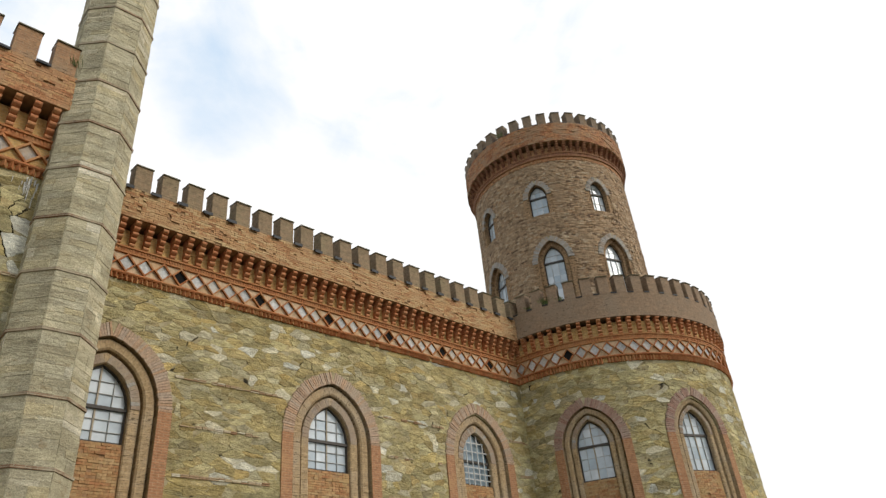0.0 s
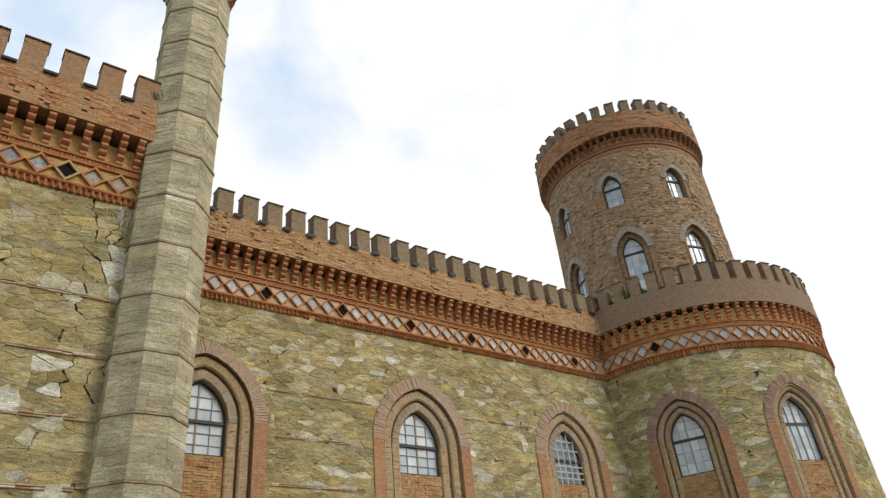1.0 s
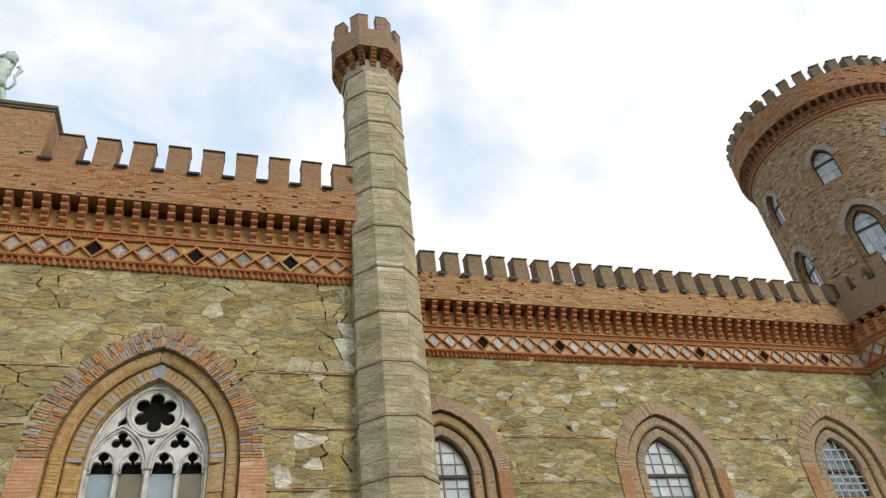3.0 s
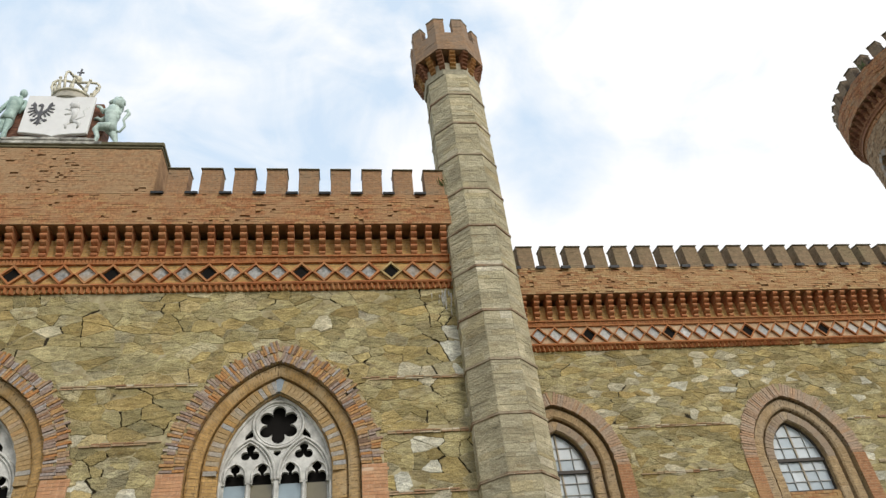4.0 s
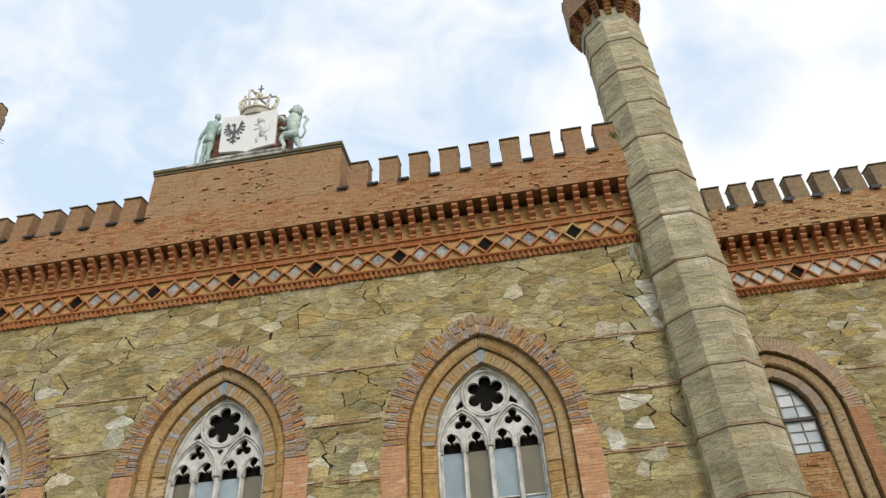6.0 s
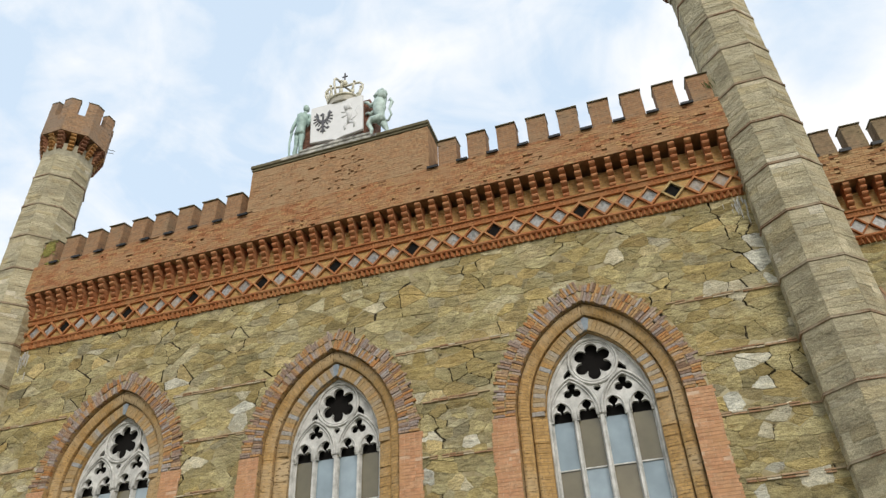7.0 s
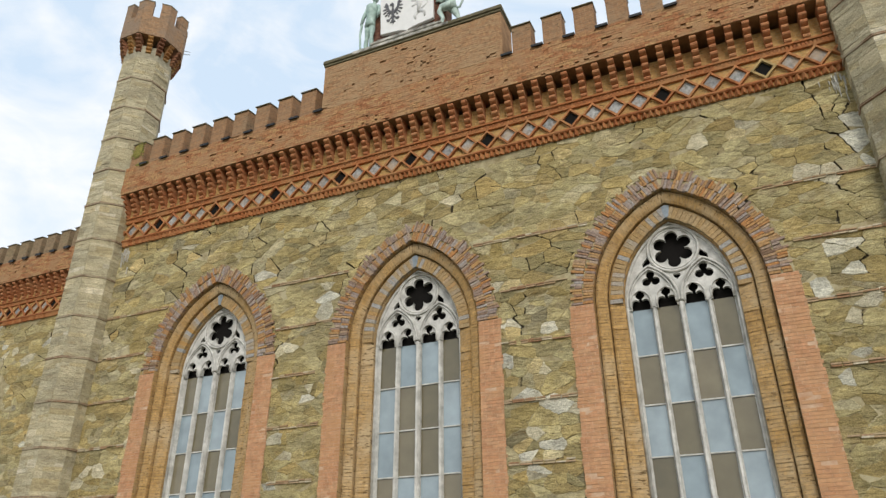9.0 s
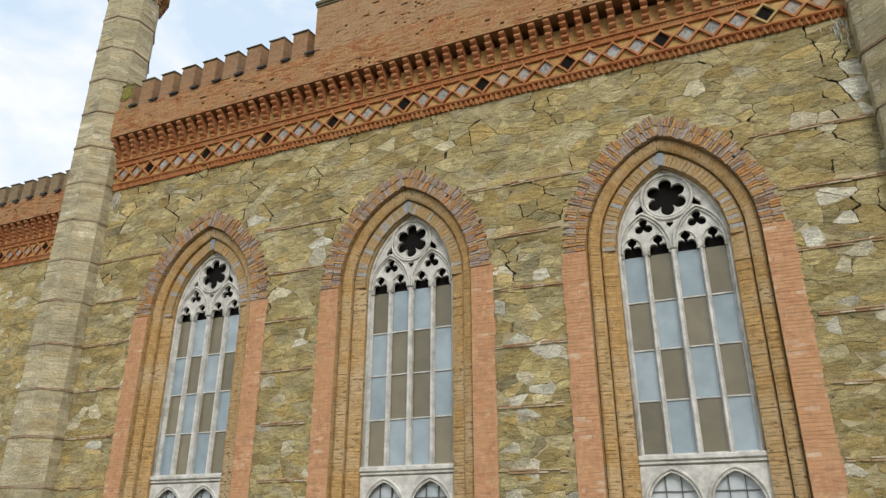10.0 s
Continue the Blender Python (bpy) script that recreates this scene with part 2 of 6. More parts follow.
BRICK_DUN = brick_material("dun brick", (0.31, 0.205, 0.125), (0.255, 0.17, 0.105), (0.30, 0.215, 0.14), worn=(0.6, 1.2), stain=(0.25, 0.185, 0.125), stains=(0.45, 0.65), pits=0.68)
BRICK_SOOT = brick_material("sooty brick", (0.25, 0.18, 0.115), (0.19, 0.14, 0.095), (0.22, 0.17, 0.115), stain=(0.30, 0.18, 0.09), pits=0.64)
BRICK_PIER = brick_material("dark pier brick", (0.27, 0.115, 0.07), (0.18, 0.08, 0.055), (0.22, 0.15, 0.10), worn=(0.4, 1.3), stain=(0.14, 0.085, 0.06), pits=0.6)
BRICK_YELLOW = brick_material("buff brick", (0.55, 0.345, 0.125), (0.45, 0.27, 0.095), (0.48, 0.34, 0.165), stain=(0.40, 0.21, 0.08), stains=(0.53, 0.7), pits=0.68)
BRICK_JAMB = brick_material("jamb brick", (0.43, 0.215, 0.105), (0.36, 0.175, 0.085), (0.43, 0.275, 0.165), worn=(0.6, 1.2), stain=(0.44, 0.26, 0.125), stains=(0.55, 0.7), pits=0.70)
BRICK_TOWER = brick_material("tower brick", (0.37, 0.23, 0.12), (0.26, 0.16, 0.085), (0.31, 0.22, 0.125), worn=(0.38, 1.4), stain=(0.40, 0.25, 0.125), stains=(0.47, 0.62), pits=0.60, pit_size=1.15)
TERRACOTTA = piece_material("terracotta", [(0, (0.34, 0.118, 0.04)), (0.5, (0.42, 0.158, 0.055)), (1, (0.46, 0.205, 0.08))], (0.5, 1.22), (0.38, 0.20, 0.085), 0.85, 0.6, 13.0)
CORBEL_DARK = piece_material("dark corbel brick", [(0, (0.22, 0.09, 0.05)), (0.6, (0.30, 0.13, 0.065)), (1, (0.36, 0.18, 0.09))], (0.45, 1.2), (0.27, 0.14, 0.08), 0.85, 0.6, 16.0)
CORBEL_OCHRE = piece_material("ochre corbel brick", [(0, (0.42, 0.20, 0.07)), (0.6, (0.50, 0.28, 0.10)), (1, (0.52, 0.34, 0.15))], (0.5, 1.2), (0.40, 0.20, 0.08), 0.85, 0.6, 16.0)
CORBEL = piece_material("corbel brick", [(0, (0.43, 0.165, 0.068)), (0.6, (0.455, 0.185, 0.08)), (1, (0.48, 0.225, 0.098))], (0.55, 1.22), (0.42, 0.21, 0.10), 0.85, 0.5, 14.0)
VOUSSOIR = piece_material("arch brick", [(0, (0.42, 0.19, 0.066)), (0.22, (0.40, 0.245, 0.11)), (0.40, (0.32, 0.27, 0.245)), (0.55, (0.28, 0.15, 0.075)), (0.68, (0.375, 0.34, 0.315)), (0.82, (0.46, 0.27, 0.105)), (0.92, (0.30, 0.23, 0.19)), (1, (0.19, 0.115, 0.068))], (0.5, 1.3), None, 0.9, 0.5, 18.0)
VOUSSOIR_IN = piece_material("inner arch brick", [(0, (0.38, 0.25, 0.11)), (0.4, (0.36, 0.26, 0.14)), (0.6, (0.34, 0.34, 0.335)), (0.75, (0.40, 0.30, 0.17)), (0.9, (0.43, 0.25, 0.085)), (1, (0.37, 0.36, 0.33))], (0.6, 1.25), None, 0.9, 0.4, 18.0)
VOUSSOIR_GREY = piece_material("grey arch brick", [(0, (0.275, 0.250, 0.213)), (0.5, (0.362, 0.338, 0.300)), (1, (0.338, 0.250, 0.175))], (0.75, 1.15), None, 0.9, 0.4, 18.0)
VOUSSOIR_PALE = piece_material("pale arch brick", [(0, (0.44, 0.30, 0.20)), (0.5, (0.41, 0.32, 0.24)), (0.85, (0.46, 0.29, 0.175)), (1, (0.31, 0.215, 0.145))], (0.55, 1.25), None, 0.9, 0.4, 18.0)
BAND = piece_material("brick band", [(0, (0.31, 0.17, 0.09)), (0.4, (0.40, 0.26, 0.15)), (0.75, (0.47, 0.37, 0.24)), (1, (0.62, 0.56, 0.43))], (0.6, 1.2), (0.40, 0.32, 0.19), 0.9, 0.5, 16.0)
BAND_T = brick_material("turret band brick", (0.34, 0.205, 0.12), (0.26, 0.15, 0.085), (0.40, 0.34, 0.24), width=0.2, row=0.04, worn=(0.4, 1.3), stain=(0.42, 0.37, 0.26), stains=(0.44, 0.58))
TILE = piece_material("grey tile", [(0, (0.27, 0.275, 0.275)), (1, (0.42, 0.42, 0.40))], (0.35, 1.25), (0.40, 0.28, 0.17), 0.7, 0.4, 12.0)
TILE_PALE = piece_material("pale grey tile", [(0, (0.42, 0.42, 0.41)), (1, (0.60, 0.60, 0.58))], (0.55, 1.15), (0.46, 0.38, 0.28), 0.7, 0.4, 12.0)
INFILL = piece_material("pale brick infill", [(0, (0.50, 0.36, 0.22)), (1, (0.54, 0.39, 0.25))], (0.6, 1.2), (0.46, 0.29, 0.15), 0.9, 0.5, 10.0)
BRICK_SHAFT = piece_material("tower brick piece", [(0, (0.12, 0.075, 0.048)), (0.12, (0.27, 0.175, 0.10)), (0.4, (0.37, 0.255, 0.15)), (0.65, (0.41, 0.295, 0.18)), (0.85, (0.33, 0.195, 0.10)), (1, (0.46, 0.37, 0.25))], (0.42, 1.35), (0.27, 0.185, 0.108), 0.92, 1.0, 6.0)
BRICK_TOP = piece_material("tower parapet brick piece", [(0, (0.25, 0.10, 0.05)), (0.3, (0.38, 0.17, 0.075)), (0.7, (0.43, 0.22, 0.10)), (1, (0.33, 0.22, 0.13))], (0.4, 1.35), (0.30, 0.20, 0.12), 0.92, 0.9, 11.0)
BRICK_ORDER_PALE = brick_material("pale arch order brick", (0.48, 0.345, 0.19), (0.41, 0.28, 0.145), (0.35, 0.25, 0.145), width=0.3, joint=0.007, worn=(0.5, 1.25), stain=(0.41, 0.325, 0.225), stains=(0.44, 0.64), pits=0.64)
VOUSSOIR_DULL = piece_material("dull inner arch brick", [(0, (0.30, 0.215, 0.145)), (0.5, (0.33, 0.265, 0.205)), (0.8, (0.36, 0.28, 0.185)), (1, (0.33, 0.32, 0.29))], (0.6, 1.2), (0.31, 0.23, 0.16), 0.9, 0.4, 16.0)
VOUSSOIR_MAUVE = piece_material("mauve arch brick", [(0, (0.30, 0.165, 0.12)), (0.5, (0.35, 0.23, 0.175)), (0.85, (0.38, 0.28, 0.22)), (1, (0.25, 0.15, 0.10))], (0.55, 1.25), None, 0.9, 0.4, 18.0)
BRICK_ORDER = brick_material("arch order brick", (0.52, 0.325, 0.125), (0.42, 0.255, 0.095), (0.33, 0.22, 0.11), width=0.3, joint=0.007, worn=(0.55, 1.25), stain=(0.50, 0.385, 0.235), stains=(0.42, 0.62), pits=0.635)
BRICK_PIECE = piece_material("parapet brick piece", [(0, (0.31, 0.125, 0.053)), (0.3, (0.385, 0.178, 0.078)), (0.6, (0.395, 0.213, 0.10)), (0.9, (0.44, 0.26, 0.115)), (1, (0.24, 0.12, 0.06))], (0.45, 1.32), (0.355, 0.22, 0.115), 0.9, 0.8, 15.0)
BRICK_TAN = piece_material("tan parapet brick piece", [(0, (0.31, 0.14, 0.06)), (0.3, (0.41, 0.225, 0.10)), (0.65, (0.45, 0.285, 0.135)), (0.9, (0.49, 0.345, 0.175)), (1, (0.27, 0.135, 0.065))], (0.45, 1.32), (0.40, 0.245, 0.125), 0.9, 0.8, 15.0)
BRICK_GREY = piece_material("weathered brick piece", [(0, (0.36, 0.20, 0.10)), (0.5, (0.38, 0.225, 0.115)), (0.85, (0.37, 0.24, 0.13)), (1, (0.33, 0.19, 0.10))], (0.58, 1.24), (0.37, 0.25, 0.14), 0.9, 0.7, 11.0)
BRICK_SALMON = piece_material("jamb brick piece", [(0, (0.485, 0.25, 0.13)), (0.5, (0.525, 0.285, 0.155)), (0.9, (0.535, 0.315, 0.175)), (1, (0.46, 0.235, 0.12))], (0.66, 1.18), (0.49, 0.275, 0.135), 0.9, 0.5, 9.0)
BRICK_RUIN = piece_material("crumbling brick piece", [(0, (0.33, 0.15, 0.065)), (0.4, (0.41, 0.22, 0.095)), (0.8, (0.43, 0.29, 0.145)), (1, (0.38, 0.155, 0.065))], (0.5, 1.25), (0.40, 0.27, 0.12), 0.9, 0.7, 12.0)
JOINT = plain_material("brick joint", (0.38, 0.235, 0.125), 0.95, 0, 0.2, 0.4, 4.0, 0.5, (0.20, 0.11, 0.055))
JOINT_PALE = plain_material("pale brick joint", (0.60, 0.45, 0.32), 0.95, 0, 0.2, 0.3, 3.0, 0.4, (0.42, 0.23, 0.13))
# near-black colour for the shade inside open joints
JOINT_SHADE = plain_material("open joint shade", (0.055, 0.044, 0.027), 0.95, 0, 0.1, 0.5, 8.0)
# black that stands for the shade in holes and openings
DARK = plain_material("hollow shade", (0.012, 0.011, 0.01), 0.9, 0, 0.1)
METAL = plain_material("dark sheet metal", (0.022, 0.023, 0.025), 0.6, 0.2, 0.4)
KEYSTONE = plain_material("blue-grey glazed brick", (0.27, 0.32, 0.36), 0.6, 0, 0.4, 0.4, 9.0, 0.3)
BUFF = plain_material("buff clay", (0.46, 0.33, 0.15), 0.9, 0, 0.2, 0.45, 7.0, 0.4)
CAPSTONE = plain_material("mossy coping", (0.15, 0.13, 0.075), 0.85, 0, 0.3, 0.4, 5.0, 0.4)
WHITE = plain_material("white stone tracery", (0.66, 0.65, 0.61), 0.75, 0, 0.3, 0.35, 4.0, 0.35, (0.34, 0.335, 0.31))
WOOD_DARK = plain_material("dark window wood", (0.05, 0.04, 0.03), 0.6)
IRON = plain_material("painted iron", (0.5, 0.5, 0.48), 0.5, 0.2)
BAR_GREY = plain_material("grey lead bar", (0.14, 0.14, 0.135), 0.6)
COPPER = plain_material("verdigris copper", (0.46, 0.60, 0.545), 0.6, 0.05, 0.4, 0.4, 5.0, 0.3, (0.20, 0.29, 0.26))
GILT = plain_material("faded gilt", (0.66, 0.62, 0.48), 0.5, 0.15, 0.5, 0.35, 8.0)
# the gilt once more, darkened for the shade on the crown's band
GILT_SHADED = plain_material("shaded gilt", (0.47, 0.44, 0.36), 0.6, 0.1, 0.4, 0.45, 6.0)
SHIELD = plain_material("white painted shield", (0.80, 0.80, 0.79), 0.5, 0, 0.4, 0.08, 4.0, 0.05)
EAGLE = plain_material("dark charge paint", (0.11, 0.11, 0.12), 0.6)
PLINTH = plain_material("stained plinth stone", (0.62, 0.60, 0.54), 0.9, 0, 0.2, 0.6, 3.2, 0.4, (0.02, 0.019, 0.017))
COPPER_PALE = plain_material("pale verdigris copper", (0.58, 0.70, 0.645), 0.65, 0.05, 0.35, 0.4, 5.0, 0.3, (0.28, 0.36, 0.33))
SILVER = plain_material("worn grey relief paint", (0.70, 0.70, 0.685), 0.6, 0, 0.3, 0.3, 9.0, 0.1)
GROUND = plain_material("gravel ground", (0.155, 0.14, 0.105), 0.95, 0, 0.2, 0.4, 3.0, 0.4, (0.075, 0.09, 0.04))
ROOF = plain_material("grey roof felt", (0.10, 0.10, 0.10), 0.9)


def pane_material(name, c, c2, rough=0.08):
    m, n, l, b = material(name, rough, 0.0, 0.8)
    val, col = chance(n, l)
    r = ramp(n, [(0.0, c), (1.0, c2)])
    l.new(val, r.inputs[0])
    pos = position(n, l)
    t = nd(n, "TexNoise", Scale=2.2, Detail=3.0)
    l.new(pos, t.inputs["Vector"])
    g = ramp(n, [(0.3, (0.85,) * 3), (0.7, (1.12,) * 3)])
    l.new(t.outputs["Fac"], g.inputs[0])
    l.new(mixed(n, l, "MULTIPLY", r.outputs[0], g.outputs[0], 1.0), b.inputs["Base Color"])
    bump(n, l, b, t.outputs["Fac"], 0.12, 0.02)
    return m


GLASS_BLUE = pane_material("blue leaded glass", (0.22, 0.29, 0.33), (0.30, 0.37, 0.41))
GLASS_BROWN = pane_material("brown leaded glass", (0.115, 0.10, 0.055), (0.185, 0.16, 0.10), 0.15)
# its pale colour stands for bright sky reflected in the panes
GLASS_SKY = pane_material("leaded glass with sky reflection colour", (0.32, 0.385, 0.43), (0.55, 0.59, 0.61), 0.2)


# ---- mesh helpers ----
def flat_uv(v):
    return (v.x + v.y, v.z)


def to_mesh(name, bm, mat, uv=flat_uv, smooth=False):
    layer = bm.loops.layers.uv.verify()
    for f in bm.faces:
        f.smooth = smooth
        for lp in f.loops:
            lp[layer].uv = uv(lp.vert.co)
    me = bpy.data.meshes.new(name)
    bm.to_mesh(me)
    bm.free()
    if mat:
        me.materials.append(mat)
    return me


def part(name, bm, mat, parent=None, label="", m=None, uv=flat_uv, smooth=False, kind=""):
    """Links a bmesh, or a mesh that is shared, as one object under a thing or a part."""
    me = bm if isinstance(bm, bpy.types.Mesh) else to_mesh(name, bm, mat, uv, smooth)
    ob = new(name, me)
    ob.parent = parent
    if m is not None:
        ob.matrix_basis = m
    return tagged(ob, label, kind=kind)


def thing(name, label, category, group="", kind="", m=None):
    ob = new(name)
    ob.empty_display_size = 0.3
    if m is not None:
        ob.matrix_basis = m
    return tagged(ob, label, category, group, kind)


def quad(bm, *pts):
    return bm.faces.new([bm.verts.new(p) for p in pts])


def box(bm, x0, x1, y0, y1, z0, z1, chamfer=0.0):
    r = bmesh.ops.create_cube(bm, size=1.0)
    for v in r["verts"]:
        v.co = Vector((x0 + (v.co.x + 0.5) * (x1 - x0), y0 + (v.co.y + 0.5) * (y1 - y0), z0 + (v.co.z + 0.5) * (z1 - z0)))
    if chamfer:
        es = {e for v in r["verts"] for e in v.link_edges}
        bmesh.ops.bevel(bm, geom=list(es), offset=chamfer, segments=1, affect="EDGES")
    return r["verts"]


def fbox(bm, x0, x1, y0, y1, z0, z1):
    """A plain box, made quickly."""
    v = [bm.verts.new(p) for p in ((x0, y0, z0), (x1, y0, z0), (x1, y1, z0), (x0, y1, z0), (x0, y0, z1), (x1, y0, z1), (x1, y1, z1), (x0, y1, z1))]
    for f in ((3, 2, 1, 0), (4, 5, 6, 7), (0, 1, 5, 4), (1, 2, 6, 5), (2, 3, 7, 6), (3, 0, 4, 7)):
        bm.faces.new([v[i] for i in f])


def prism(bm, outline, y0, y1):
    """An outline in x, z (counterclockwise seen from -y), extruded from y0 to y1."""
    a = [bm.verts.new((x, y0, z)) for x, z in outline]
    b = [bm.verts.new((x, y1, z)) for x, z in outline]
    bm.faces.new(a), bm.faces.new(b[::-1])
    n = len(a)
    for i in range(n):
        bm.faces.new((a[(i + 1) % n], a[i], b[i], b[(i + 1) % n]))


def tube(bm, pts, r, n=6, closed=False):
    """A round bar along points."""
    pts = [Vector(p) for p in pts]
    rings, count = [], len(pts)
    for i, p in enumerate(pts):
        a = pts[i - 1] if (i or closed) else p
        c = pts[(i + 1) % count] if (i + 1 < count or closed) else p
        d = (c - a).normalized()
        s = d.cross(Vector((0.0, 1.0, 0.0)))
        s = s.normalized() if s.length > 0.05 else Vector((1, 0, 0))
        u = s.cross(d)
        rings.append([bm.verts.new(p + r * (math.cos(q) * s + math.sin(q) * u)) for q in (2 * math.pi * k / n for k in range(n))])
    for i in range(count if closed else count - 1):
        a, b = rings[i], rings[(i + 1) % count]
        for k in range(n):
            bm.faces.new((a[k], a[(k + 1) % n], b[(k + 1) % n], b[k]))
    if not closed:
        bm.faces.new(rings[0][::-1]), bm.faces.new(rings[-1])


# ---- plan, in metres ----
Y_MAIN, Y_WING = 15.0, 18.48
X_MID, X_TURRET, Y_TURRET = -7.95, 11.76, 15.0
DRUM, R_DRUM, R_TOP = (29.2, 18.75), 6.14, 4.26
Z_STONE, Z_DIA0, Z_DIA1, Z_CORBEL0, Z_CORBEL1, Z_CRENEL, Z_MERLON = 12.2, 12.40, 13.02, 13.23, 14.02, 15.05, 16.02
OUT = 0.46  # the parapet stands so far out before the wall


# A wall is laid out in u (along it), d (depth behind its face) and z.
def flat_map(y):
    return lambda u, d, z: (u, y + d, z)


def round_map(centre, r):
    return lambda u, d, z: (centre[0] + (r - d) * math.cos(u / r), centre[1] + (r - d) * math.sin(u / r), z)


class Arch:
    """A pointed opening: middle, half width, sill, springing, and how far the arcs' centres lie past the middle."""

    def __init__(self, u, w, sill, spring, c):
        self.u, self.w, self.sill, self.spring, self.c = u, w, sill, spring, c

    def wider(self, by):
        return Arch(self.u, self.w + by, self.sill, self.spring, self.c)

    def apex(self):
        return self.spring + math.sqrt((self.c + self.w) ** 2 - self.c**2)

    def top(self, u):
        x = abs(u - self.u)
        return self.spring + math.sqrt(max(0.0, (self.c + self.w) ** 2 - (x + self.c) ** 2))

    def half(self, n=12):
        """Points of the right arc, springing to apex, relative to the middle."""
        r, end = self.c + self.w, math.acos(self.c / (self.c + self.w))
        return [(-self.c + r * math.cos(end * i / n), self.spring + r * math.sin(end * i / n)) for i in range(n + 1)]

    def path(self, n=12, low=None):
        """From the right foot over the apex to the left foot."""
        low = self.sill if low is None else low
        h = self.half(n)
        return [(self.w, low)] + h + [(-x, z) for x, z in h[-2::-1]] + [(-self.w, low)]

    def outline(self, n=14):
        return [(self.u + x, z) for x, z in self.path(n)]


def pierced_wall(name, at, u0, u1, z0, z1, thick, arches, mat, parent=None, step=1e9, kind="structure", label="", category=""):
    """A wall with openings right through it."""
    bm = bmesh.new()
    cuts = {u0, u1}
    for a in arches:
        cuts |= {a.u + x for x, _ in a.path(10)}
    k = math.ceil((u1 - u0) / step)
    cuts |= {u0 + (u1 - u0) * i / k for i in range(k + 1)} if k > 1 else set()
    cuts = sorted(c for c in cuts if u0 <= c <= u1)
    cuts = [c for i, c in enumerate(cuts) if i == 0 or c - cuts[i - 1] > 1e-4]
    for a, b in zip(cuts, cuts[1:]):
        hole = next((h for h in arches if abs((a + b) / 2 - h.u) < h.w), None)
        spans = [(z0, z0, z1, z1)] if hole is None else [(z0, z0, hole.sill, hole.sill), (hole.top(a), hole.top(b), z1, z1)]
        for la, lb, ha, hb in spans:
            quad(bm, at(a, 0, la), at(b, 0, lb), at(b, 0, hb), at(a, 0, ha))
            quad(bm, at(b, thick, lb), at(a, thick, la), at(a, thick, ha), at(b, thick, hb))
        if hole is None:
            continue
        quad(bm, at(a, 0, hole.sill), at(b, 0, hole.sill), at(b, thick, hole.sill), at(a, thick, hole.sill))
        quad(bm, at(b, 0, hole.top(b)), at(a, 0, hole.top(a)), at(a, thick, hole.top(a)), at(b, thick, hole.top(b)))
    for h in arches:
        for s in (-1, 1):
            u = h.u + s * h.w
            p = [at(u, 0, h.sill), at(u, thick, h.sill), at(u, thick, h.spring), at(u, 0, h.spring)]
            quad(bm, *(p if s < 0 else p[::-1]))
    for z in (z0, z1):
        for a, b in zip(cuts, cuts[1:]):
            p = [at(a, 0, z), at(b, 0, z), at(b, thick, z), at(a, thick, z)]
            quad(bm, *(p if z == z1 else p[::-1]))
    for u in (u0, u1):
        p = [at(u, 0, z0), at(u, thick, z0), at(u, thick, z1), at(u, 0, z1)]
        quad(bm, *(p[::-1] if u == u0 else p))
    bmesh.ops.remove_doubles(bm, verts=bm.verts, dist=1e-4)
    bmesh.ops.recalc_face_normals(bm, faces=bm.faces)
    ob = part(name, bm, mat, parent, label)
    return tagged(ob, label, category, kind=kind)


def voussoirs(parent, at_frame, arch, width, depth0, depth1, mat, size=0.085, name="brick", ragged=0.0, tight=0.85):
    """Arch bricks set on edge, each an object of its own on one shared mesh. at_frame: (u, z) to a pose whose -y faces out."""
    bm = bmesh.new()
    box(bm, 0, width, depth0, depth1, -size * 0.475, size * 0.475, 0.006)
    me = to_mesh(name, bm, mat)
    r, end = arch.c + arch.w, math.acos(arch.c / (arch.c + arch.w + width))
    k = max(4, round(end * (r + width * 0.5) / size))
    for side in (1, -1):
        for i in range(k):
            q = end * (i + 0.5) / k
            x, z = -arch.c + r * math.cos(q), arch.spring + r * math.sin(q)
            if x < -0.02:
                continue
            turn = q if side > 0 else math.pi - q
            jit = random.uniform(-0.012, 0.012) - abs(ragged) * random.random() * 0.4
            m = at_frame(arch.u + side * x, z) @ Matrix.Rotation(-turn, 4, "Y") @ Matrix.Translation((jit, random.uniform(-0.006 - ragged * 0.3, 0.006), 0)) @ Matrix.Diagonal((1 + random.uniform(-ragged, ragged) / width, 1, random.uniform(tight, 1.0) * end * (r + width * 0.6) / k / size, 1))
            part(name, me, mat, parent, m=m)


def flat_frame(y):
    return lambda u, z: Matrix.Translation((u, y, z))


def round_frame(centre, r):
    def at(u, z):
        q = u / r
        return Matrix.Translation((centre[0] + r * math.cos(q), centre[1] + r * math.sin(q), z)) @ Matrix.Rotation(q + math.pi / 2, 4, "Z")

    return at


# ---- brickwork of the crowns ----
from mathutils import noise as mnoise  # noqa: E402


def course(name, at, u0, u1, profile, mat, parent, step=1e9, uv=flat_uv, label="", closed=False):
    """Draws a closed profile of (depth, z) along a wall."""
    bm = bmesh.new()
    k = max(1, math.ceil((u1 - u0) / step))
    rings = [[bm.verts.new(at(u0 + (u1 - u0) * i / k, d, z)) for d, z in profile] for i in range(k if closed else k + 1)]
    n = len(profile)
    for i in range(k):
        a, b = rings[i], rings[(i + 1) % len(rings)]
        for j in range(n):
            bm.faces.new((a[j], b[j], b[(j + 1) % n], a[(j + 1) % n]))
    if not closed:
        bm.faces.new(rings[0]), bm.faces.new(rings[-1][::-1])
    bmesh.ops.recalc_face_normals(bm, faces=bm.faces)
    return part(name, bm, mat, parent, label, uv=uv)


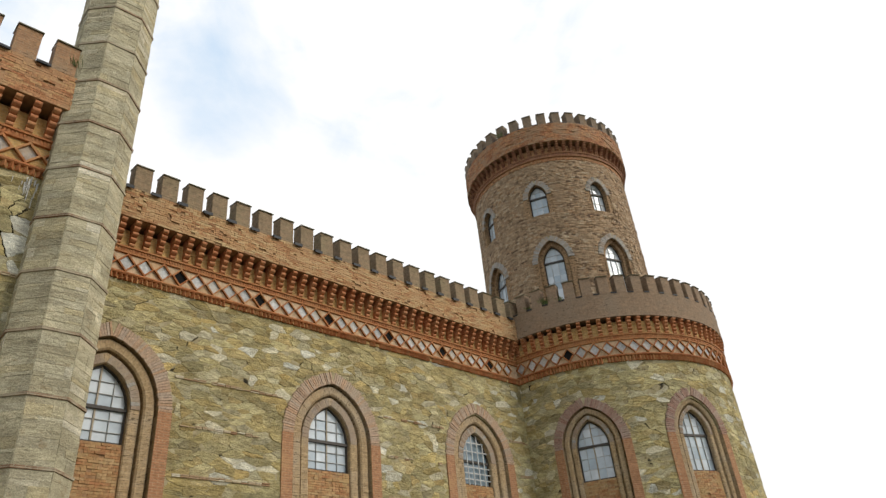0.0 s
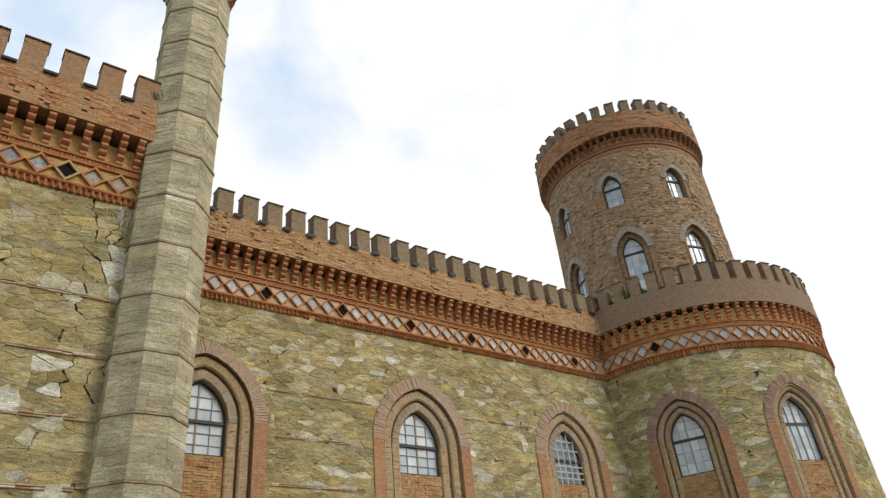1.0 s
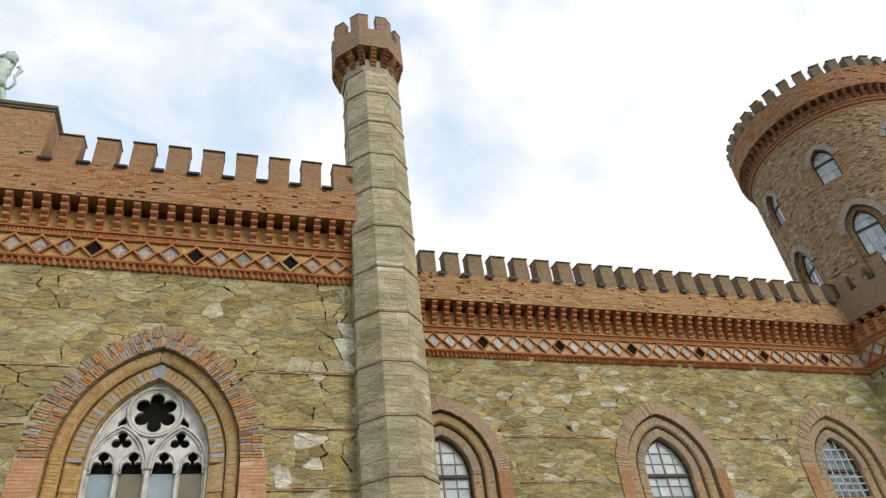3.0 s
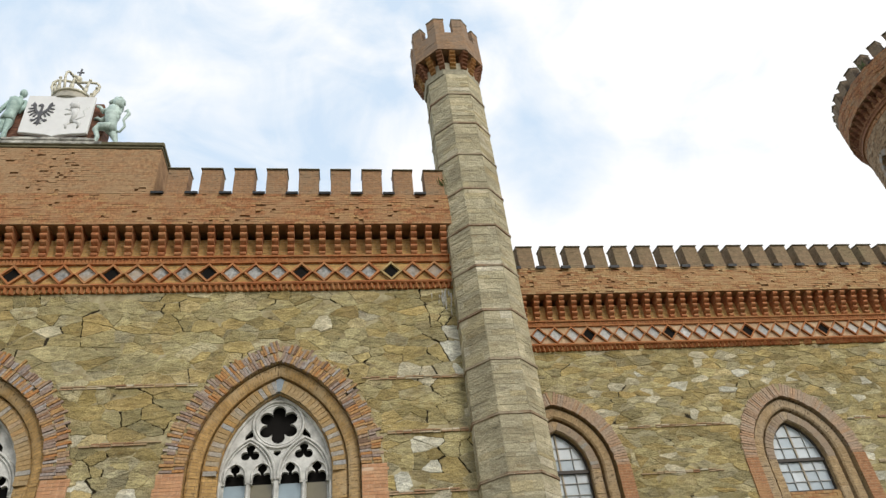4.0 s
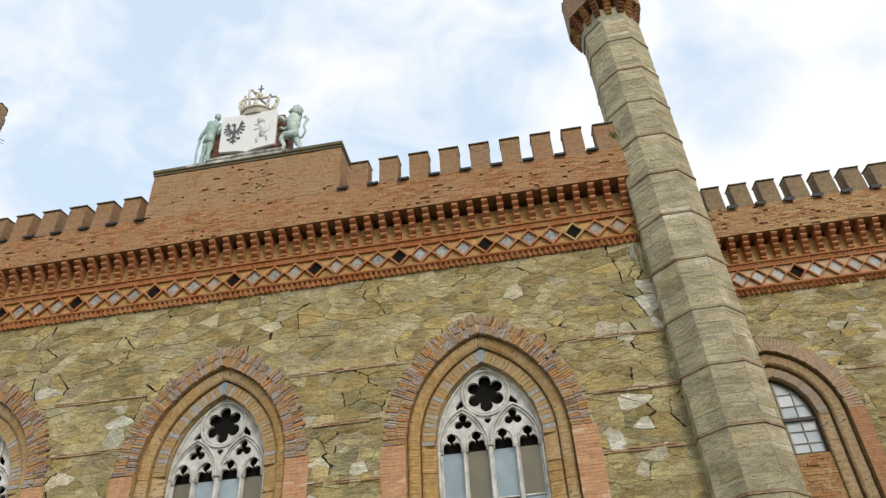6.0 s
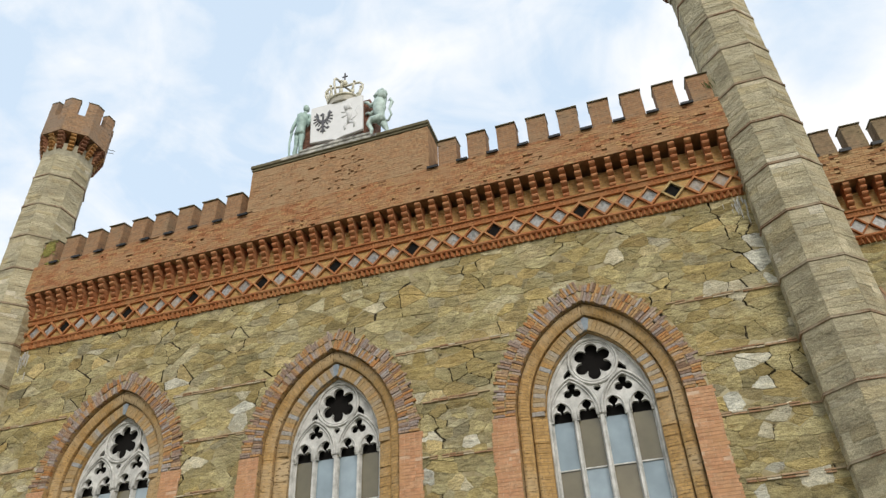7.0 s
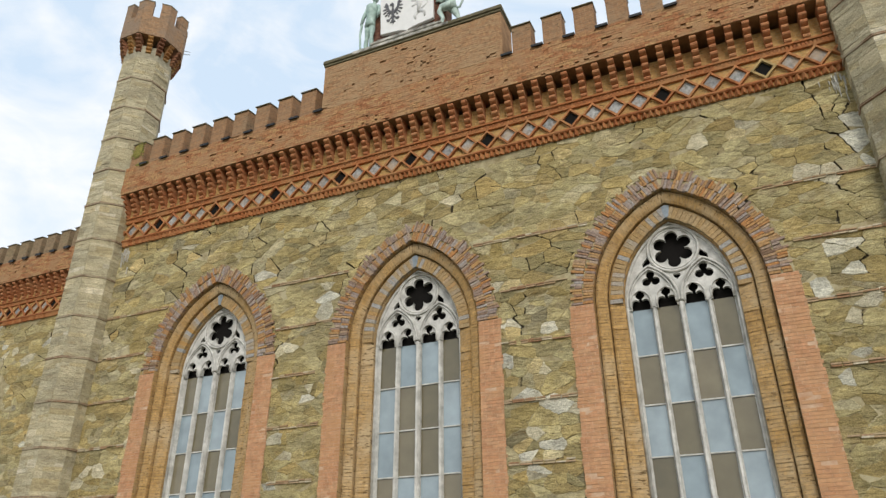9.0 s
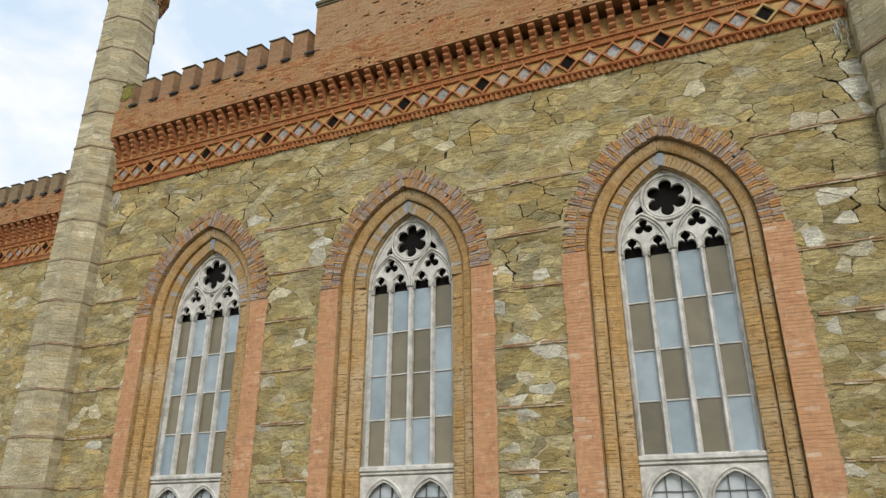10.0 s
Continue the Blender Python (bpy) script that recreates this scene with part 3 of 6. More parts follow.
def corbel_mesh(width, drop, out, start=0.08, steps=5, mat=CORBEL, cut=1.0):
    """A stack of rounded bricks, each one further out than the one below."""
    bm = bmesh.new()
    h = drop / steps
    for i in range(steps):
        y = -(start + (out - start) * (i + 1) / steps)
        z = -drop + i * h
        half = width / 2 * (1.0 if i % 2 else 0.93)
        prof = [(0.05, z + 0.004), (y + 0.125 * cut, z + 0.004), (y + 0.07 * cut, z + h * 0.12), (y + 0.016 * cut, z + h * 0.34), (y, z + h * 0.58), (y + 0.016 * cut, z + h * 0.82), (y + 0.06 * cut, z + h - 0.006), (0.05, z + h - 0.006)]
        a = [bm.verts.new((-half, p, q)) for p, q in prof]
        b = [bm.verts.new((half, p, q)) for p, q in prof]
        bm.faces.new(a), bm.faces.new(b[::-1])
        for j in range(len(prof)):
            bm.faces.new((a[(j + 1) % len(prof)], a[j], b[j], b[(j + 1) % len(prof)]))
    return to_mesh("corbel", bm, mat)


def merlon_mesh(width, height, thick, out, mat=BRICK_WEATHERED):
    """A battlement tooth with a weathered top that falls to the front and a thin coping of tiles."""
    bm = bmesh.new()
    w = width / 2
    prof = [(-out, 0.0), (thick - out, 0.0), (thick - out, height), (-out + 0.02, height - 0.07)]
    a, b = [bm.verts.new((-w, p, q)) for p, q in prof], [bm.verts.new((w, p, q)) for p, q in prof]
    bm.faces.new(a), bm.faces.new(b[::-1])
    for j in range(4):
        bm.faces.new((a[(j + 1) % 4], a[j], b[j], b[(j + 1) % 4]))
    bmesh.ops.bevel(bm, geom=list(bm.edges), offset=0.012, segments=1, affect="EDGES")
    body = to_mesh("merlon", bm, mat)
    bm = bmesh.new()
    w += 0.02
    prof = [(-out - 0.025, height - 0.078), (thick - out + 0.02, height + 0.004), (thick - out + 0.02, height + 0.03), (-out - 0.025, height - 0.048)]
    a, b = [bm.verts.new((-w, p, q)) for p, q in prof], [bm.verts.new((w, p, q)) for p, q in prof]
    bm.faces.new(a), bm.faces.new(b[::-1])
    for j in range(4):
        bm.faces.new((a[(j + 1) % 4], a[j], b[j], b[(j + 1) % 4]))
    return body, to_mesh("coping", bm, CAPSTONE)


def sill_mesh(width, thick, out, over=0.09, lip=0.045):
    """The dark sheet-metal cover of a gap between two merlons."""
    bm = bmesh.new()
    w = width / 2 - 0.004
    box(bm, -w, w, -out - over, thick - out, 0.004, 0.03)
    box(bm, -w, w, -out - over - 0.005, -out - over + 0.015, -lip, 0.028)
    return to_mesh("crenel_cover", bm, METAL)


def diamond_meshes(pitch, height, tile=TILE, bar=0.048):
    """A lozenge of four terracotta bars, its grey tile, and the black plate that some have in its place, for a deep
    hole's shade.
    """
    w, h, t = pitch / 2, height / 2, bar
    bm = bmesh.new()
    ring = [(w, 0), (0, h), (-w, 0), (0, -h)]
    k = 1 - 2.0 * t / min(w, h) * 0.75
    for i in range(4):
        (ax, az), (bx, bz) = ring[i], ring[(i + 1) % 4]
        out = [(ax, az), (bx, bz), (bx * k, bz * k), (ax * k, az * k)]
        prism(bm, out, -0.085, 0.0)
    bmesh.ops.recalc_face_normals(bm, faces=bm.faces)
    frame_me = to_mesh("lozenge", bm, TERRACOTTA)
    bm = bmesh.new()
    prism(bm, [(x * k * 0.98, z * k * 0.98) for x, z in ring], -0.022, 0.0)
    bmesh.ops.recalc_face_normals(bm, faces=bm.faces)
    tile_me = to_mesh("tile", bm, tile)
    bm = bmesh.new()
    prism(bm, [(x * k * 0.98, z * k * 0.98) for x, z in ring], -0.012, 0.0)
    bmesh.ops.recalc_face_normals(bm, faces=bm.faces)
    return frame_me, tile_me, to_mesh("vent_hole", bm, DARK)


def dentils(name, frame_at, u0, u1, pitch, size, mat, parent, dog=False):
    """A row of small teeth, too many to count, in one mesh; dog: bricks set cornerwise, uneven and here and there lost."""
    bm = bmesh.new()
    rnd = random.Random(len(name) * 7 + int(abs(u0) * 10))
    w, y0, y1, z0, z1 = size
    for i in range(int((u1 - u0) / pitch)):
        m = frame_at(u0 + (i + 0.5) * pitch, 0.0)
        lo, out = z0, y0
        if dog:
            if rnd.random() < 0.03:
                continue
            lo, out = z0 - rnd.uniform(0.0, 0.025), y0 + rnd.uniform(-0.012, 0.015)
            plan = [(rnd.uniform(-0.015, 0.015), out), (w / 2, y1), (-w / 2, y1)]
        else:
            plan = [(-w / 2, y0), (w / 2, y0), (w / 2, y1), (-w / 2, y1)]
        t, b = [bm.verts.new(m @ Vector((x, y, z1))) for x, y in plan], [bm.verts.new(m @ Vector((x, y, lo))) for x, y in plan]
        bm.faces.new(t[::-1]), bm.faces.new(b)
        k = len(plan)
        for j in range(k):
            bm.faces.new((b[j], t[j], t[(j + 1) % k], b[(j + 1) % k]))
    bmesh.ops.recalc_face_normals(bm, faces=bm.faces)
    part(name, bm, mat, parent, kind="stuff")


def crown(parent, at, frame_at, u0, u1, corbels, merlons, lozenges, holes, levels=None, step=1e9, uv=flat_uv, out=OUT, closed=False, merlon_w=0.55, upper=JOINT, back=BRICK_YELLOW, teeth=BRICK_WEATHERED, trim=TERRACOTTA, bracket=CORBEL, tile=TILE, infill=None):
    """Frieze, corbels, parapet and battlements along one wall. corbels, merlons, lozenges: lists of u, each with its pitch."""
    zs, d0, d1, k0, k1, cr, me_ = levels or (Z_STONE, Z_DIA0, Z_DIA1, Z_CORBEL0, Z_CORBEL1, Z_CRENEL, Z_MERLON)
    args = dict(parent=parent, step=step, uv=uv, closed=closed)
    bed = 0.03 if upper is JOINT else 0.0
    slot = k1 - 0.23 * (k1 - k0)  # the wall stands back between the tops of the corbels
    course("frieze", at, u0, u1, [(0.85, zs), (-0.03, zs), (-0.03, slot), (0.62, slot), (0.62, k1), (0.85, k1)], back, **args)
    course("parapet_wall", at, u0, u1, [(0.85, k1), (-out, k1), (-out, k1 + 0.004), (bed - out, k1 + 0.005), (bed - out, cr), (0.30, cr), (0.30, k1 + 0.2), (0.85, k1 + 0.2)], upper, **args)
    if lozenges[0]:
        course("lower_string", at, u0, u1, [(-0.03, d0 - 0.09), (-0.10, d0 - 0.085), (-0.13, d0 - 0.05), (-0.12, d0), (-0.03, d0 + 0.01)], TERRACOTTA, **args)
        dentils("tooth_band", frame_at, u0, u1, 0.145, (0.135, -0.135, -0.02, zs - 0.03, d0 - 0.088), TERRACOTTA, parent, True)
        if infill:
            course("frieze_infill", at, u0, u1, [(-0.02, d0 + 0.004), (-0.036, d0 + 0.004), (-0.036, d1 - 0.004), (-0.02, d1 - 0.004)], infill, **args)
        top = d1
    else:
        top = k0 - 0.24
    course("upper_string", at, u0, u1, [(-0.03, top - 0.01), (-0.10, top), (-0.11, top + 0.05), (-0.075, top + 0.055), (-0.075, k0 - 0.055), (-0.14, k0 - 0.05), (-0.15, k0 - 0.004), (-0.03, k0 - 0.004)], trim, **args)
    dentils("dentil_band", frame_at, u0, u1, 0.085, (0.05, -0.105, -0.07, top + 0.056, k0 - 0.056), trim, parent)
    us, pitch = corbels
    me = corbel_mesh(pitch * 0.42, k1 - k0, out, mat=bracket)
    for u in us:
        part("corbel", me, CORBEL, parent, m=frame_at(u, k1) @ Matrix.Translation((0, 0, -0.002)))
    us, pitch = lozenges
    if us:
        fr, ti, ho = diamond_meshes(pitch, d1 - d0, tile, 0.048 if infill is None else 0.039)
        for i, u in enumerate(us):
            m = frame_at(u, (d0 + d1) / 2) @ Matrix.Translation((0, -0.031, 0))
            loz = part("lozenge", fr, TERRACOTTA, parent, m=m)
            if i in holes:
                part("vent_hole", ho, DARK, loz, "black plate for the shade in an open hole")
            else:
                part("tile", ti, tile, loz)
    us, pitch = merlons
    body, cap = merlon_mesh(merlon_w, me_ - cr, 0.5, out, teeth)
    cover = sill_mesh(pitch - merlon_w, 0.5, out, 0.02 if closed else 0.11, 0.03 if closed else 0.08)
    for i, u in enumerate(us):
        mer = part("merlon", body, BRICK_WEATHERED, parent, m=frame_at(u, cr))
        part("coping", cap, CAPSTONE, mer)
        if i + 1 < len(us) or closed:
            part("crenel_cover", cover, METAL, parent, m=frame_at(u + pitch / 2, cr))


def bricks(parent, at, u0, u1, z0, z1, d, mat, seed, pick=None, missing=0.02, uneven=0.012, row=0.076, length=0.262, decay=0.0, bed=0.004, lift=0.016, tooth=0, arches=(), joint=0.0018, floor=0.3, scars=()):
    """A skin of single bricks on a bed of mortar at depth d; some stand back or have fallen out. pick(u, z): which are parts of their own."""
    rnd = random.Random(seed)
    rest = bmesh.new()
    n = round((z1 - z0) / row)
    h = (z1 - z0) / n
    reach = 0.0
    for j in range(n):
        if not tooth or rnd.random() < 0.45:
            reach = rnd.choice((0.0, 0.0, 0.01, 0.02, 0.04)) if tooth else 0.0  # ragged outer edge
        left, right = u0 - (reach if tooth < 0 else 0), u1 + (reach if tooth > 0 else 0)
        u = left - (length / 2 if j % 2 else 0)
        while u < right:
            a, b = max(u, left), min(u + length, right)
            u += length
            worn = mnoise.noise((a * 1.1 + seed, z0 * 3 + j * h * 1.7, seed * 1.7)) + 0.5 * mnoise.noise((a * 3.1, j * h * 4.0, seed)) + decay * (0.5 - j / n)
            worn += 0.4 * mnoise.noise((a * 8.0, j * h * 11.0, seed + 3))
            if b - a < 0.03 or any(abs((a + b) / 2 - o.u) < o.w + 0.06 and o.sill - 0.05 < z0 + j * h < o.top((a + b) / 2) + 0.02 for o in arches):
                continue
            scar = max((1.2 - math.hypot((a + b) / 2 - x, z0 + j * h - z) / r for x, z, r in scars), default=0.0)
            if rnd.random() < missing + max(0.0, worn - floor) * 0.6 + max(0.0, scar):  # fallen out, or broken off short
                if rnd.random() < 0.12 + max(0.0, scar):
                    continue
                cut = (b - a) * rnd.uniform(0.25, 0.55)
                a, b = (a + cut, b) if rnd.random() < 0.5 else (a, b - cut)
                if b - a < 0.03:
                    continue
            f = d - lift - rnd.uniform(0, uneven * (0.6 + 2.0 * max(0.0, worn - 0.1)))
            if worn > floor - 0.22:
                f += rnd.uniform(0, 0.012)
            g = joint + rnd.uniform(0, 0.003)
            za, zb = z0 + j * h + g, z0 + (j + 1) * h - g
            p = [at(x, f + rnd.uniform(-0.003, 0.003), z) for x, z in ((a + g, za), (b - g, za), (b - g, zb), (a + g, zb))]
            q = [at(x, d + bed, z) for x, z in ((a + g, za), (b - g, za), (b - g, zb), (a + g, zb))]
            bm = bmesh.new() if pick and pick((a + b) / 2, za) else rest
            v = [bm.verts.new(c) for c in p + q]
            for s in ((0, 1, 2, 3), (1, 0, 4, 5), (2, 1, 5, 6), (3, 2, 6, 7), (0, 3, 7, 4)):
                bm.faces.new([v[i] for i in s])
            if bm is not rest:
                part("brick", bm, mat, parent)
    if rest.faces:
        part("brickwork", rest, mat, parent, kind="stuff")
    else:
        rest.free()


def spread(u0, u1, pitch, phase):
    """Places at an even pitch between u0 and u1, one of which is phase."""
    a, b = math.ceil((u0 - phase) / pitch), math.floor((u1 - phase) / pitch)
    return [phase + i * pitch for i in range(a, b + 1)], pitch


def holes_in(us, pitch, phase, every):
    return {i for i, u in enumerate(us) if round((u - phase) / pitch) % every == 0}


# ---- ground ----
bm = bmesh.new()
quad(bm, (-900, -900, 0), (900, -900, 0), (900, 900, 0), (-900, 900, 0))
tagged(part("ground", bm, GROUND), "grey gravel ground with patches of short grass", "ground", kind="structure")

# ---- walls ----
MAIN_ARCHES = [Arch(X_MID + 6.53 * k, 1.86, 0.9, 7.52, 0.91) for k in (-1, 0, 1)]
WING_ARCHES = [Arch(u, 1.50, 3.0, 8.5, 0.46) for u in (6.10, 13.35, 20.12)]
LEFT_ARCHES = [Arch(2 * X_MID - a.u - 0.45, a.w, a.sill, a.spring, a.c) for a in WING_ARCHES]
SHAFT = (28.89, 19.03)  # the middle of the slimmer shaft
DRUM_ARCHES = [Arch(radians(q) * R_DRUM, 1.19, 3.5, 9.0, 0.40) for q in (-152.0, -109.8)]
TOP_ROW = [Arch(radians(q) * R_TOP, 0.50, 21.2, 22.35, 0.30) for q in (-198.5, -153.0, -108.8)]
LOW_ROW = [Arch(radians(q) * R_TOP, 0.74, 16.3, 18.5, 0.42) for q in (-198.5, -150.6, -106.6)]
main_at, wing_at = flat_map(Y_MAIN), flat_map(Y_WING)
drum_at, top_at = round_map(DRUM, R_DRUM), round_map(SHAFT, R_TOP)
X_L, X_R = X_MID - X_TURRET, X_MID + X_TURRET
X_DRUM = DRUM[0] - math.sqrt(R_DRUM**2 - (Y_WING - DRUM[1]) ** 2)

wall_main = pierced_wall("wall_main", main_at, X_L, X_R, 0, Z_STONE, 0.9, MAIN_ARCHES, MORTAR, label="mortared rubble wall of yellow-grey stone under brick battlements", category="castle wall")
wall_wing = pierced_wall("wall_east_wing", wing_at, X_R - 0.9, X_DRUM + 0.3, 0, Z_STONE, 0.9, WING_ARCHES, MORTAR, label="rubble stone wing wall set back beside a turret", category="castle wall")
wall_left = pierced_wall("wall_west_wing", wing_at, -48.0, X_L + 0.9, 0, Z_STONE, 0.9, LEFT_ARCHES, MORTAR, label="rubble stone wing wall set back behind a turret", category="castle wall")
for x, nm in ((X_R - 0.9, "wall_return_east"), (X_L, "wall_return_west")):
    bm = bmesh.new()
    fbox(bm, x, x + 0.9, Y_MAIN + 0.9, Y_WING, 0, Z_CRENEL)
    tagged(part(nm, bm, MORTAR), "plain rubble return wall between facade and wing", "castle wall", kind="structure")
bm = bmesh.new()
fbox(bm, X_L, X_R, Y_MAIN + 0.9, 30, 14.2, 14.4)
fbox(bm, X_R, X_DRUM + 2, Y_WING + 0.9, 30, 14.2, 14.4)
fbox(bm, -48, X_L, Y_WING + 0.9, 30, 14.2, 14.4)
tagged(part("ceiling", bm, ROOF), "flat grey roof deck behind the battlements", "roof", kind="structure")
bm = bmesh.new()
fbox(bm, -48, X_DRUM + 2, 30, 30.6, 0, 14.4)
tagged(part("wall_back", bm, MORTAR), "plain rear wall of the castle", "castle wall", kind="structure")

# ---- crowns of the straight walls ----
HALF = 2.98  # half the middle attic
m_frame, w_frame = flat_frame(Y_MAIN), flat_frame(Y_WING)
battlement_main = thing("battlement", "red brick battlements on stepped corbels over a lozenge frieze", "battlement", "battlements")
left_edges = [X_MID + 3.54 + 0.887 * k for k in range(9)]
us = us_main = sorted([x for x in left_edges] + [2 * X_MID - x for x in left_edges])
cor, loz = spread(X_L + 0.5, X_R - 0.5, 0.409, 2.8), spread(X_L + 0.6, X_R - 0.6, 0.5825, 1.33)
Z_CREN_M = 15.10
crown(battlement_main, main_at, m_frame, X_L, X_R, cor, ([], 0.887), loz, holes_in(*loz, 1.33, 4), levels=(Z_STONE, Z_DIA0, Z_DIA1, Z_CORBEL0, Z_CORBEL1, Z_CREN_M, 16.13))
for ob in battlement_main.children:  # one lozenge was renewed in buff clay
    if ob.name.startswith("lozenge") and abs(ob.matrix_basis.translation.x - 1.33) < 0.05:
        ob.data = ob.data.copy()
        ob.data.materials[0] = BUFF
body, cap = merlon_mesh(0.55, 16.13 - Z_CREN_M, 0.5, OUT)
cover = sill_mesh(0.887 - 0.55, 0.5, OUT)
for x in us:
    mer = part("merlon", body, BRICK_WEATHERED, battlement_main, m=m_frame(x, Z_CREN_M))
    part("coping", cap, CAPSTONE, mer)
    side = 1 if x > X_MID else -1
    part("crenel_cover", cover, METAL, battlement_main, m=m_frame(x - side * 0.4435, Z_CREN_M))

battlement_east = thing("battlement", "red brick battlements of the set-back wing, on stepped corbels", "battlement", "battlements")
cor, loz = spread(X_R, X_DRUM - 0.2, 0.413, 6.17), spread(X_R, X_DRUM - 0.3, 0.54, 7.74)
crown(battlement_east, wing_at, w_frame, X_R - 0.9, X_DRUM + 0.6, cor, spread(X_R, X_DRUM - 0.1, 0.842, 7.19 - 0.26), loz, holes_in(*loz, 7.74, 5), merlon_w=0.53, teeth=BRICK_MOSSY, tile=TILE_PALE, infill=INFILL)
battlement_west = thing("battlement", "red brick battlements of the far wing, on stepped corbels", "battlement", "battlements")
cor, loz = spread(-47.5, X_L, 0.413, -23.0), spread(-47.5, X_L, 0.54, -23.98 + 0.3)
crown(battlement_west, wing_at, w_frame, -48, X_L + 0.9, cor, spread(-47.5, X_L, 0.842, -27.1), loz, holes_in(*loz, -23.68, 5), merlon_w=0.53, teeth=BRICK_MOSSY)

# ---- the attic in the middle ----
attic = thing("attic", "plain brick attic block with a mossy coping among the battlements", "attic")
bm = bmesh.new()
box(bm, X_MID - HALF, X_MID + HALF, Y_MAIN - OUT + 0.025, Y_MAIN + 0.5, Z_CREN_M - 0.03, 16.88, 0.015)
part("block", bm, JOINT, attic)
bm = bmesh.new()
box(bm, X_MID - HALF - 0.05, X_MID + HALF + 0.05, Y_MAIN - OUT - 0.09, Y_MAIN + 0.55, 16.88, 17.02, 0.02)
box(bm, X_MID - HALF - 0.02, X_MID + HALF + 0.02, Y_MAIN - OUT - 0.05, Y_MAIN + 0.5, 16.80, 16.879, 0.01)
part("coping", bm, CAPSTONE, attic, "dark mossy stone coping")

bm = bmesh.new()
box(bm, X_MID - 1.95, X_MID + 1.35, Y_MAIN - OUT - 0.10, Y_MAIN + 0.1, 16.905, 17.03, 0.015)
part("stained_slab", bm, PLINTH, attic, "pale limestone slab streaked black with soot")

bricks(attic, main_at, X_MID - HALF + 0.004, X_MID + HALF - 0.004, Z_CREN_M - 0.002, 16.79, -OUT, BRICK_GREY, 31, None, 0.010, 0.006, joint=0.0012, decay=0.35, bed=0.03, length=0.21, floor=0.30, scars=((-8.76, 16.28, 0.10), (-8.57, 16.46, 0.08), (-7.19, 16.13, 0.10), (-8.6, 15.8, 0.06)))
bricks(battlement_main, main_at, X_L + 0.7, X_R - 0.7, Z_CORBEL1 + 0.005, Z_CREN_M - 0.004, -OUT, BRICK_PIECE, 32, lambda u, z: -2.6 < u < 3.2, 0.015, 0.006, bed=0.034, joint=0.0012, floor=0.22)
bricks(battlement_east, wing_at, X_R, X_DRUM - 0.1, Z_CORBEL1 + 0.005, Z_CRENEL - 0.004, -OUT, BRICK_TAN, 33, lambda u, z: 4.4 < u < 9.5, 0.045, 0.010, bed=0.034, floor=0.15)
bricks(battlement_west, wing_at, -36, X_L, Z_CORBEL1 + 0.005, Z_CRENEL - 0.004, -OUT, BRICK_PIECE, 34, None, 0.015, 0.012, bed=0.034, floor=0.25)

# ---- corner turrets ----
A_SHAFT, A_CAP = 0.845, 1.14  # from the middle to a side
BANDS = [6.84 - 1.36 * 4 + 1.36 * k for k in range(14)]


def octagon(apothem, z):
    r = apothem / math.cos(math.pi / 8)
    return [Vector((r * math.cos(math.pi / 8 + k * math.pi / 4), r * math.sin(math.pi / 8 + k * math.pi / 4), z)) for k in range(8)]


def stack(bm, levels):
    rings = [[bm.verts.new(p) for p in octagon(a, z)] for a, z in levels]
    for a, b in zip(rings, rings[1:]):
        for k in range(8):
            bm.faces.new((a[k], a[(k + 1) % 8], b[(k + 1) % 8], b[k]))
    bm.faces.new(rings[0][::-1]), bm.faces.new(rings[-1])


def side_frame(k, apothem, z):
    """The middle of a side of the octagon, with -y facing out."""
    return Matrix.Rotation(k * math.pi / 4, 4, "Z") @ Matrix.Translation((0, -apothem, z))


